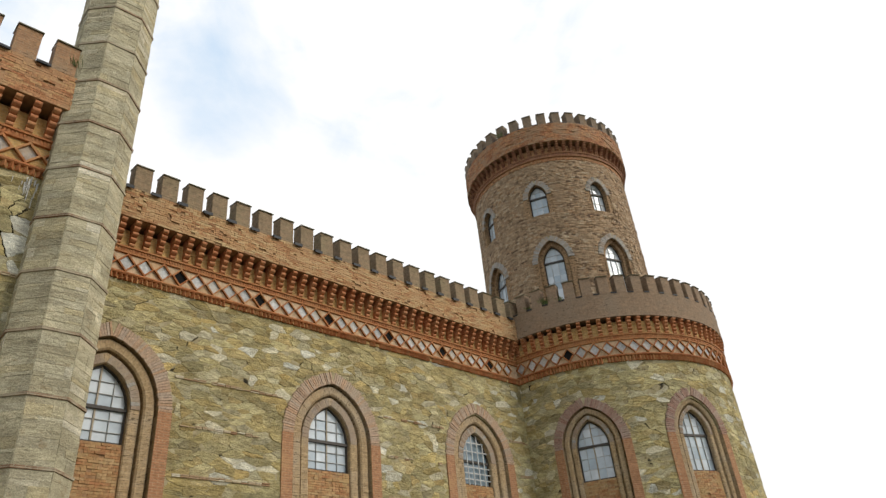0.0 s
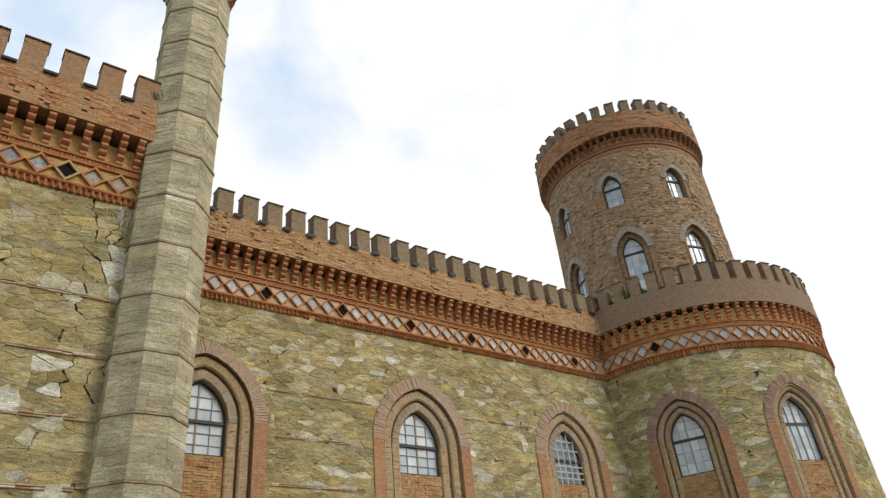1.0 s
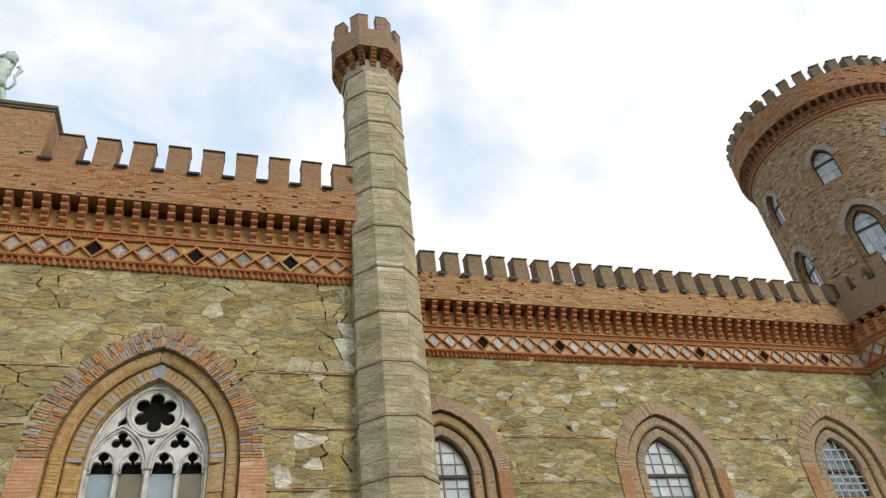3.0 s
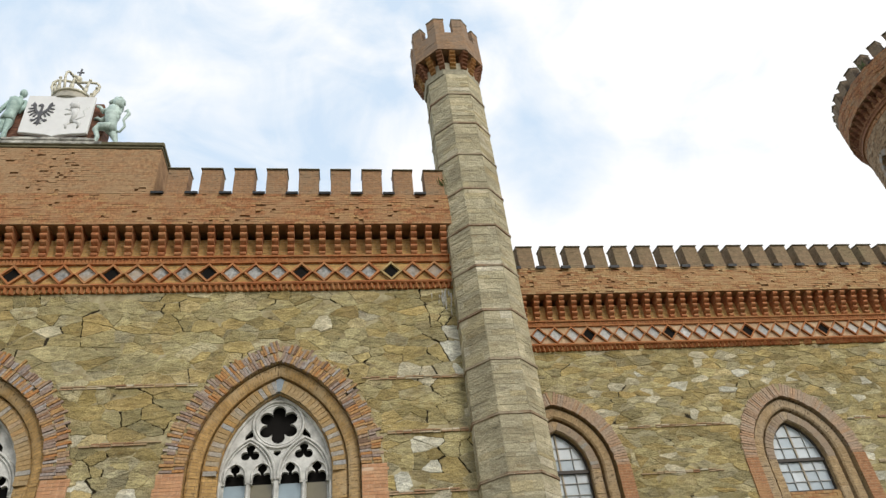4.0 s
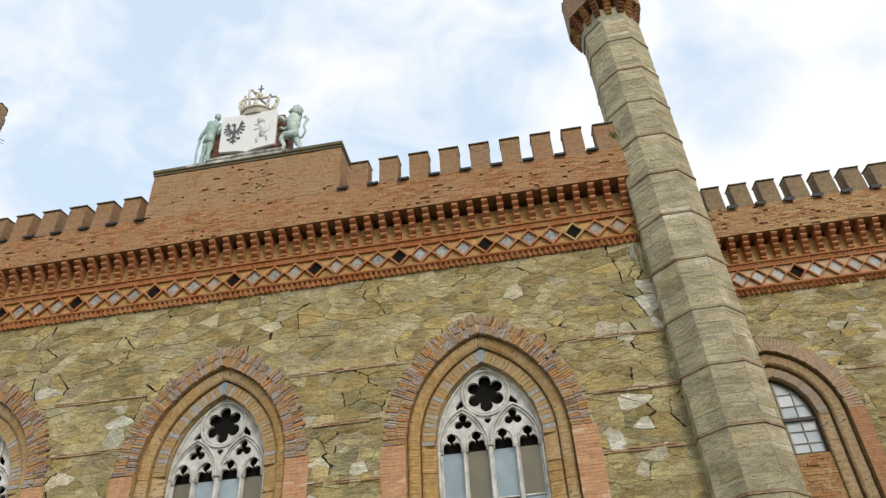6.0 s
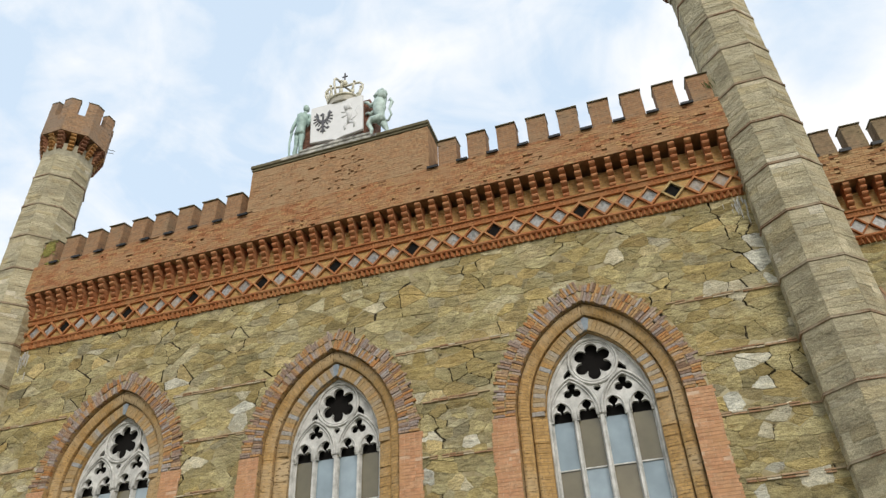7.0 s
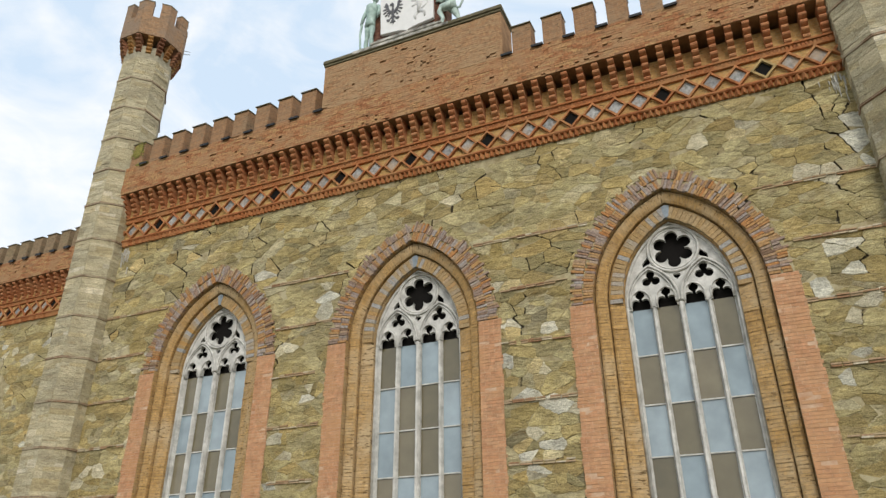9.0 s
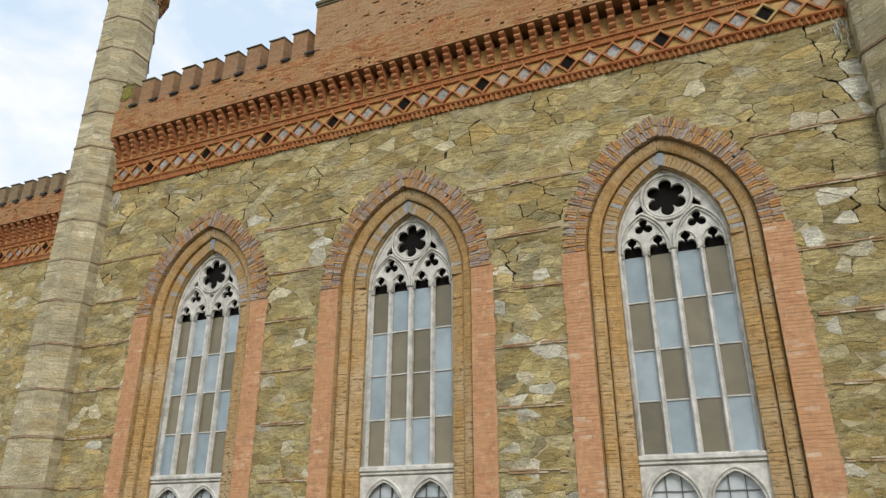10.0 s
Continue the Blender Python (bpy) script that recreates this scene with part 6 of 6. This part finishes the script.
taper(bm, [(x - 0.05, y - 0.06, z + 1.5), (x - 0.26, y - 0.06, z + 1.42), (x - 0.36, y - 0.06, z + 1.6), (x - 0.46, y - 0.06, z + 1.64)], [0.10, 0.075, 0.055, 0.04])
taper(bm, [(x - 0.05, y + 0.05, z + 1.3), (x - 0.28, y + 0.05, z + 1.14), (x - 0.40, y + 0.05, z + 1.24), (x - 0.48, y + 0.05, z + 1.2)], [0.10, 0.075, 0.055, 0.04])
taper(bm, [(x + 0.16, y, z + 0.66), (x + 0.34, y, z + 0.62), (x + 0.44, y, z + 0.86), (x + 0.36, y, z + 1.12), (x + 0.46, y, z + 1.40), (x + 0.40, y, z + 1.56), (x + 0.32, y, z + 1.50)], [0.05, 0.035, 0.035, 0.035, 0.06, 0.05, 0.015])
tagged(part("statue", bm, COPPER_PALE, smooth=True), "pale green copper rearing beast statue beside the shield", "statue", "shield supporters")


# ---- masonry, stone by stone ----
def clip(poly, px, pz, nx, nz):
    """Keeps the part of a convex outline where (p - (px, pz)) . n <= 0."""
    out = []
    for i, (ax, az) in enumerate(poly):
        bx, bz = poly[(i + 1) % len(poly)]
        da, db = (ax - px) * nx + (az - pz) * nz, (bx - px) * nx + (bz - pz) * nz
        if da <= 0:
            out.append((ax, az))
        if (da <= 0) != (db <= 0):
            t = da / (da - db)
            out.append((ax + (bx - ax) * t, az + (bz - az) * t))
    return out


def holds(poly, places):
    """Whether one of the places lies within a convex outline."""
    for x, z in places:
        turn = [(b[0] - a[0]) * (z - a[1]) - (b[1] - a[1]) * (x - a[0]) for a, b in zip(poly, poly[1:] + poly[:1])]
        if min(turn) >= 0 or max(turn) <= 0:
            return True
    return False


# where the palest stones sit: along the wall and up
PALE_MAIN = [(-0.51, 11.08), (0.56, 11.28), (1.57, 9.76), (2.21, 9.69), (2.79, 9.71), (2.58, 10.28), (1.78, 7.80), (2.10, 7.47), (1.38, 6.90), (1.69, 6.49), (-4.23, 7.02), (-5.27, 5.76), (-4.61, 5.50), (-4.84, 4.77), (-10.44, 9.04), (-12.92, 9.95), (-4.89, 4.34), (-11.55, 4.69), (-5.45, 6.42), (2.12, 5.31)]
PALE_WING = [(8.28, 11.01), (8.75, 10.98), (10.19, 10.97), (10.90, 11.10), (9.03, 10.45), (12.65, 11.25), (13.06, 10.89), (13.36, 11.47), (13.83, 11.05), (10.42, 9.82), (9.78, 7.37), (10.40, 7.37), (9.76, 6.96), (7.41, 10.69), (11.90, 10.69), (16.59, 10.78)]


def rubble(parent, at, u0, u1, z0, z1, arches, pick, size=(0.48, 0.25), seed=1, gap=0.0035, thin=0.30, open_joints=0.16, light_share=(0.10, 0.06), pale_at=()):
    """Irregular stones fitted to each other round the openings. pick(u, z): which ones are parts of their own."""
    rnd = random.Random(seed)
    sx, sz = size
    nx, nz = int((u1 - u0) / sx) + 2, int((z1 - z0) / sz) + 2
    site = {}
    for i in range(-1, nx + 1):
        for j in range(-1, nz + 1):
            some = []
            for _ in range(rnd.choices((0, 1, 2, 3), (thin, 0.72 - thin, 0.22, 0.06))[0]):
                some.append((u0 + (i + 0.5 * (j % 2) + rnd.uniform(-0.45, 0.45)) * sx, z0 + (j + 0.5 + rnd.uniform(-0.30, 0.30)) * sz))
            site[i, j] = some
    k2 = (sz / sx * 1.05) ** 2

    def free(u, z):
        """Clear of the openings and of the wall's ends."""
        return u0 + 0.1 < u < u1 - 0.1 and z0 + 0.1 < z < z1 - 0.06 and not any(abs(u - ar.u) < ar.w + 0.12 and z < ar.top(u) + 0.2 for ar in arches)

    def wander(x, z):
        if not free(x, z):
            return x, z
        return x + 0.03 * mnoise.noise((x * 3.3, z * 3.3, seed)) + 0.024 * mnoise.noise((x * 9, z * 9, seed + 5)), z + 0.024 * mnoise.noise((x * 3.3, z * 3.3, seed + 9)) + 0.018 * mnoise.noise((x * 9, z * 9, seed + 3))

    rest = bmesh.new()
    for (i, j), cu, cz in [(k, *p) for k, some in site.items() for p in some]:
        if not (u0 <= cu <= u1 and z0 <= cz <= z1):
            continue
        poly = [(max(u0, cu - 2 * sx), max(z0, cz - 2 * sz)), (min(u1, cu + 2 * sx), max(z0, cz - 2 * sz)), (min(u1, cu + 2 * sx), min(z1, cz + 2 * sz)), (max(u0, cu - 2 * sx), min(z1, cz + 2 * sz))]
        cracks = []
        for a in range(-3, 4):
            for b in range(-3, 4):
                for o in site.get((i + a, j + b), ()):
                    vx, vz = (o[0] - cu) * k2, o[1] - cz
                    ln = math.hypot(vx, vz)
                    if ln < 1e-6 or len(poly) < 3:
                        continue
                    hu, hz = (o[0] + cu) / 2, (o[1] + cz) / 2
                    wide = gap
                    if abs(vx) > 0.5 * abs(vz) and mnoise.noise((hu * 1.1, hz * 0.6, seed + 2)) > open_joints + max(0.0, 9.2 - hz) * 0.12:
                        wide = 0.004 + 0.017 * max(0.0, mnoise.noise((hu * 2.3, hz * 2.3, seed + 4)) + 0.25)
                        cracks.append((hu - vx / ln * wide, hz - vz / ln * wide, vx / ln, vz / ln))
                    poly = clip(poly, hu - vx / ln * wide, hz - vz / ln * wide, vx / ln, vz / ln)
                if len(poly) < 3:
                    break
            if len(poly) < 3:
                break
        if len(poly) < 3:
            continue
        gone = False
        for ar in arches:
            if abs(cu - ar.u) > ar.w + 1.2 or cz > ar.apex() + 1.0:
                continue
            if abs(cu - ar.u) < ar.w and cz < ar.top(cu):
                gone = True
                break
            pts = [(ar.u + x, z) for x, z in ar.path(18, z0 - 1)]
            best = None
            for (ax, az), (bx, bz) in zip(pts, pts[1:]):
                ex, ez = bx - ax, bz - az
                l2 = ex * ex + ez * ez
                if l2 < 1e-9:
                    continue
                t = min(1, max(0, ((cu - ax) * ex + (cz - az) * ez) / l2))
                qx, qz = ax + ex * t, az + ez * t
                dd = math.hypot(cu - qx, cz - qz)
                if best is None or dd < best[0]:
                    best = (dd, qx, qz)
            dd, qx, qz = best
            if dd > 1e-6:
                poly = clip(poly, qx, qz, (qx - cu) / dd, (qz - cz) / dd)
        if gone or len(poly) < 3:
            continue
        mu, mz = sum(p[0] for p in poly) / len(poly), sum(p[1] for p in poly) / len(poly)
        area = abs(sum(p[0] * q[1] - q[0] * p[1] for p, q in zip(poly, poly[1:] + poly[:1]))) / 2
        if area < 0.004:
            continue
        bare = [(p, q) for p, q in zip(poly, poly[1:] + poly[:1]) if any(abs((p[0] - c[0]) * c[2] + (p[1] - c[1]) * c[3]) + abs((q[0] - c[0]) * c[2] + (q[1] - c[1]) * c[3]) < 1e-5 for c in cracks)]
        proud = rnd.uniform(0.003, 0.019)
        tu, tz = rnd.uniform(-0.03, 0.03), rnd.uniform(-0.05, 0.05)
        bm = bmesh.new() if pick(mu, mz) else rest
        inset = min(0.12, 0.018 / math.sqrt(area))
        outline = poly
        # blunt corners, then a worn outline
        poly = [(a[0] + (b[0] - a[0]) * f, a[1] + (b[1] - a[1]) * f) for a, b in zip(poly, poly[1:] + poly[:1]) for f in (0.07, 0.93)]
        ring = []
        for p, q in zip(poly, poly[1:] + poly[:1]):
            ring.append(p)
            cuts = min(5, int(math.hypot(q[0] - p[0], q[1] - p[1]) / 0.06))
            for c in range(cuts):
                f, w = (c + rnd.uniform(0.6, 1.4)) / (cuts + 1), rnd.uniform(-0.018, 0.016)
                x, z = p[0] + (q[0] - p[0]) * f, p[1] + (q[1] - p[1]) * f
                ln = math.hypot(x - mu, z - mz) + 1e-6
                ring.append((x - (x - mu) / ln * w, z - (z - mz) / ln * w))
        # the joints wander; neighbours wander together
        ring = [wander(x, z) for x, z in ring]
        low = [bm.verts.new(at(x, 0.004, z)) for x, z in ring]
        mid = [bm.verts.new(at(x, -proud * 0.55 - (x - mu) * tu - (z - mz) * tz, z)) for x, z in ring]
        top = [bm.verts.new(at(mu + (x - mu) * (1 - inset), -proud - (x - mu) * tu - (z - mz) * tz, mz + (z - mz) * (1 - inset))) for x, z in ring]
        n = len(ring)
        for a, b in ((low, mid), (mid, top)):
            for q in range(n):
                bm.faces.new((a[q], a[(q + 1) % n], b[(q + 1) % n], b[q]))
        bm.faces.new(top)
        light = rnd.random() < light_share[0 if area < 0.09 else 1] or holds(outline, pale_at)
        if light and bm is rest:
            bm.faces.ensure_lookup_table()
            for f in bm.faces[-(2 * n + 1):]:
                f.material_index = 1
        for ca, cb in bare:  # a dark strip stands for the shade in a joint without mortar
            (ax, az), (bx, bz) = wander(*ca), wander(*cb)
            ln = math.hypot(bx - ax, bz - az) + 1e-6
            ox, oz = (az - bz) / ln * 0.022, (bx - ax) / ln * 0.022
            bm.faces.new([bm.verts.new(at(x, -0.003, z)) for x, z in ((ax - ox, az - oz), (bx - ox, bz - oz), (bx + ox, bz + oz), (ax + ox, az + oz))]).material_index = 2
        if bm is not rest:
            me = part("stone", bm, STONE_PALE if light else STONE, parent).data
            me.materials.append(STONE_PALE), me.materials.append(JOINT_SHADE)
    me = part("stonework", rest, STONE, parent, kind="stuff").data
    me.materials.append(STONE_PALE), me.materials.append(JOINT_SHADE)


def bands_on(parent, at, u0, u1, levels, arches, seed):
    """Thin brick levelling courses, broken here and there."""
    rnd = random.Random(seed)
    bm = bmesh.new()
    for z in levels:
        u = u0
        while u < u1:
            run = rnd.uniform(2.5, 8.0)
            end = min(u1, u + run)
            while u < end - 0.1:
                ln = rnd.uniform(0.16, 0.3)
                if not any(abs(u + ln / 2 - a.u) < a.w + 0.1 and z < a.top(u + ln / 2) + 0.15 for a in arches):
                    for row in (0, 1):
                        if rnd.random() < 0.86:
                            b0, b1, q = u + rnd.uniform(0, 0.02), u + ln - 0.012, z + row * 0.048 + rnd.uniform(-0.006, 0.006)
                            d = -rnd.uniform(0.040, 0.056)
                            p = [at(b0, d, q), at(b1, d, q), at(b1, d, q + 0.033), at(b0, d, q + 0.033)]
                            e = [at(b0, 0.01, q), at(b1, 0.01, q), at(b1, 0.01, q + 0.033), at(b0, 0.01, q + 0.033)]
                            v = [bm.verts.new(c) for c in p + e]
                            for f in ((0, 1, 2, 3), (1, 0, 4, 5), (2, 1, 5, 6), (3, 2, 6, 7), (0, 3, 7, 4)):
                                bm.faces.new([v[i] for i in f])
                u += ln
            u = end + (rnd.uniform(0.2, 1.4) if rnd.random() < 0.4 else 0)
    part("levelling_course", bm, BAND, parent, kind="stuff")


LEVELS = [9.55 - 1.37 * k for k in range(6)]
edge_main = [BASE.wider(0.88) for a in MAIN_ARCHES]
for a, e in zip(MAIN_ARCHES, edge_main):
    e.u = a.u
edge_wing = [Arch(a.u, 1.49 + 0.22, a.sill, a.spring, a.c) for a in WING_ARCHES]
edge_left = [Arch(a.u, 1.71, a.sill, a.spring, a.c) for a in LEFT_ARCHES]
edge_drum = [Arch(a.u, 1.18 + 0.2, a.sill, a.spring, a.c) for a in DRUM_ARCHES]
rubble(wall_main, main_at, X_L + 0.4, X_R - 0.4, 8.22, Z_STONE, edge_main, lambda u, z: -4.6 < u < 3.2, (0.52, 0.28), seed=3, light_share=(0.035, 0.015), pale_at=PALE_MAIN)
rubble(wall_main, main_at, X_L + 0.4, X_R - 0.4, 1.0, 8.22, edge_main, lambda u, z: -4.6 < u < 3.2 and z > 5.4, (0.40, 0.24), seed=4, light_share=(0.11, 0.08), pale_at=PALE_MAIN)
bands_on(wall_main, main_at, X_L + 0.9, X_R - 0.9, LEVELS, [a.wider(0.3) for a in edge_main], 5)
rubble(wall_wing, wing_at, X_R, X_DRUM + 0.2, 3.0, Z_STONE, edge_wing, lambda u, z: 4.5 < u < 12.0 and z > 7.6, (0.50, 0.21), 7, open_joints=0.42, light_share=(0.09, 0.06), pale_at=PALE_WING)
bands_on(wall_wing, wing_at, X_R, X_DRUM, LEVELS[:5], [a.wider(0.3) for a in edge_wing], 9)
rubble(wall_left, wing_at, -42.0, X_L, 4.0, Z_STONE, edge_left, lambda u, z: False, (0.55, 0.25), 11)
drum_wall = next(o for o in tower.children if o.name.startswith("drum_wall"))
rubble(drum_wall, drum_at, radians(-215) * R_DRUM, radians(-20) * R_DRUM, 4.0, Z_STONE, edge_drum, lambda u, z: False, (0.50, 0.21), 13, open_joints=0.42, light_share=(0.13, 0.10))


def turret_blocks(t):
    """Coursed stone facing between the brick bands."""
    bm = bmesh.new()
    box(bm, -0.5, 0.5, -0.5, 0.5, -0.5, 0.5, 0.016)
    me = to_mesh("block", bm, ASHLAR)
    rnd = random.Random(21)
    rest = bmesh.new()
    side = 2 * A_SHAFT * math.tan(math.pi / 8)
    tops = BANDS + [20.1]
    for z0, z1 in zip([0.0] + BANDS, tops):
        lo, hi = z0 + 0.037, z1 - 0.037
        if hi - lo < 0.2:
            continue
        n = max(1, round((hi - lo) / rnd.uniform(0.13, 0.20)))
        for k in (-2, -1, 0, 1, 2):
            cuts = [lo] + [lo + (hi - lo) * (i + rnd.uniform(-0.33, 0.33)) / n for i in range(1, n)] + [hi]
            for a, b in zip(cuts, cuts[1:]):
                xs = [-side / 2, side / 2]
                if rnd.random() < 0.6:
                    xs.insert(1, rnd.uniform(-0.25, 0.25))
                for x0, x1 in zip(xs, xs[1:]):
                    d = rnd.uniform(0.0, 0.011)
                    g = rnd.uniform(0.002, 0.008)
                    m = side_frame(k, A_SHAFT, (a + b) / 2) @ Matrix.Translation(((x0 + x1) / 2, 0.02 - d, 0)) @ Matrix.Rotation(rnd.uniform(-0.012, 0.012), 4, "Y") @ Matrix.Diagonal((x1 - x0 - g, 0.06, b - a - rnd.choice((0.001, 0.002, 0.004, 0.009)), 1))
                    if 6.0 < z0 < 13.4 and abs(k) < 2:
                        part("block", me, ASHLAR, t, m=m)
                    else:
                        q = [rest.verts.new(m @ v.co) for v in me.vertices]
                        for p in me.polygons:
                            rest.faces.new([q[i] for i in p.vertices])
    part("stone_facing", rest, ASHLAR, t, kind="stuff")


turret_blocks(turret_east)
turret_west = copy_thing(turret_east, Matrix.Translation((X_L, Y_TURRET, 0)))
for ob in turret_east.children:  # the cap of this turret sits a little off its shaft
    if ob.name.startswith(("cap_", "corbel", "merlon")):
        ob.matrix_basis = Matrix.Translation((-0.07, 0, 0)) @ ob.matrix_basis


# ---- growth and run-off on the masonry ----
LEAF = piece_material("weed leaf", [(0, (0.07, 0.11, 0.025)), (0.6, (0.11, 0.15, 0.04)), (1, (0.20, 0.19, 0.07))], (0.7, 1.2), None, 0.7, 0.2, 20.0)
MOSS = piece_material("yellow-green moss", [(0, (0.16, 0.16, 0.04)), (0.6, (0.25, 0.23, 0.06)), (1, (0.33, 0.27, 0.08))], (0.6, 1.25), None, 0.95, 0.6, 25.0)
LIME = plain_material("white lime run", (0.62, 0.60, 0.54), 0.9, 0, 0.2, 0.45, 9.0, 0.3)


def tuft(place, height, blades, seed, label):
    """Grass blades and small leaves that lean out of a joint."""
    rnd = random.Random(seed)
    bm = bmesh.new()
    for _ in range(blades):
        q, lean, h = rnd.uniform(0, 2 * math.pi), rnd.uniform(0.1, 0.8), height * rnd.uniform(0.5, 1.0)
        bx, by, w = rnd.uniform(-0.16, 0.16), rnd.uniform(-0.06, 0.06), rnd.uniform(0.006, 0.014)
        dx, dy = math.cos(q) * lean * h, math.sin(q) * lean * h
        px, py = -math.sin(q) * w, math.cos(q) * w
        p = [(bx + px, by + py, 0), (bx - px, by - py, 0), (bx + dx * 0.4 - px, by + dy * 0.4 - py, h * 0.6), (bx + dx * 0.4 + px, by + dy * 0.4 + py, h * 0.6)]
        v = [bm.verts.new(c) for c in p]
        bm.faces.new(v)
        bm.faces.new((v[3], v[2], bm.verts.new((bx + dx, by + dy, h * rnd.uniform(0.75, 1.0)))))
    tagged(part("weed_tuft", bm, LEAF, m=place), label, "weed", "weeds on the walls")


for i, (q, z, h) in enumerate(((-157.4, 15.29, 0.34), (-160.2, 15.29, 0.42), (-153.2, 15.29, 0.26), (-167.0, 15.29, 0.24))):
    tuft(d_frame(radians(q) * R_DRUM, z) @ Matrix.Translation((0, -0.18, 0)), h, 70, 50 + i, "green grass tuft growing between the merlons of the tower")
tuft(t_frame(radians(-170) * R_TOP, 26.72) @ Matrix.Translation((0, -0.4, 0)), 0.75, 26, 60, "thin dry weed growing on the tower's parapet")


def moss(place, w, h, lumps, seed, label):
    """A cushion of small lumps on a brick face."""
    rnd = random.Random(seed)
    bm = bmesh.new()
    for _ in range(lumps):
        x, z = rnd.gauss(0, w * 0.4), rnd.gauss(0, h * 0.4)
        r = rnd.uniform(0.012, 0.04)
        m = Matrix.Translation((max(-w, min(w, x)), -0.002, max(-h, min(h, z)))) @ Matrix.Diagonal((r, r * 0.5, r, 1))
        bmesh.ops.create_icosphere(bm, subdivisions=1, radius=1.0, matrix=m)
    tagged(part("moss_patch", bm, MOSS, m=place), label, "moss", kind="stuff")


x = min(us_main)
moss(m_frame(x, Z_CREN_M + 0.66) @ Matrix.Translation((0, -OUT - 0.004, 0)), 0.27, 0.34, 420, 71, "yellow-green moss on a merlon beside the turret")
moss(m_frame(x + 0.3, Z_CREN_M + 0.03) @ Matrix.Translation((0, -OUT - 0.02, 0)), 0.30, 0.08, 90, 81, "yellow-green moss on the parapet beside the turret")
tuft(m_frame(max(us_main) + 0.30, Z_CREN_M + 0.35) @ Matrix.Translation((0, -OUT + 0.02, 0)), 0.30, 40, 61, "dry grass tuft between a merlon and the turret")


def lime_run(x, seed):
    """White drips below the cornice."""
    rnd = random.Random(seed)
    bm = bmesh.new()
    for _ in range(22):
        u, z = x + rnd.gauss(0, 0.13), 12.16 - abs(rnd.gauss(0, 0.28))
        w, h = rnd.uniform(0.004, 0.013), rnd.uniform(0.06, 0.34)
        pts = [(u - w, z), (u - w * 0.7, z - h * 0.5), (u - w * 0.2, z - h), (u + w * 0.5, z - h * 0.9), (u + w * 0.8, z - h * 0.45), (u + w, z)]
        prism(bm, [(a + rnd.uniform(-0.006, 0.006), b) for a, b in pts], -0.046, -0.01)
    bmesh.ops.recalc_face_normals(bm, faces=bm.faces)
    part("lime_run", bm, LIME, wall_main, "white lime run below the cornice", m=Matrix.Translation((0, Y_MAIN, 0)))


lime_run(2.74, 91)
lime_run(2 * X_MID - 2.74, 92)

bm = bmesh.new()
for z, rise in ((21.50, 0.05), (21.68, 0.02)):
    tube(bm, [(0.62 * r, 0.785 * r, z + rise * (r - 1.1) * 4) for r in (1.08, 1.25, 1.42)], 0.011, 5)
part("wire_prong", bm, METAL, turret_west, "two thin wire prongs on the cap")
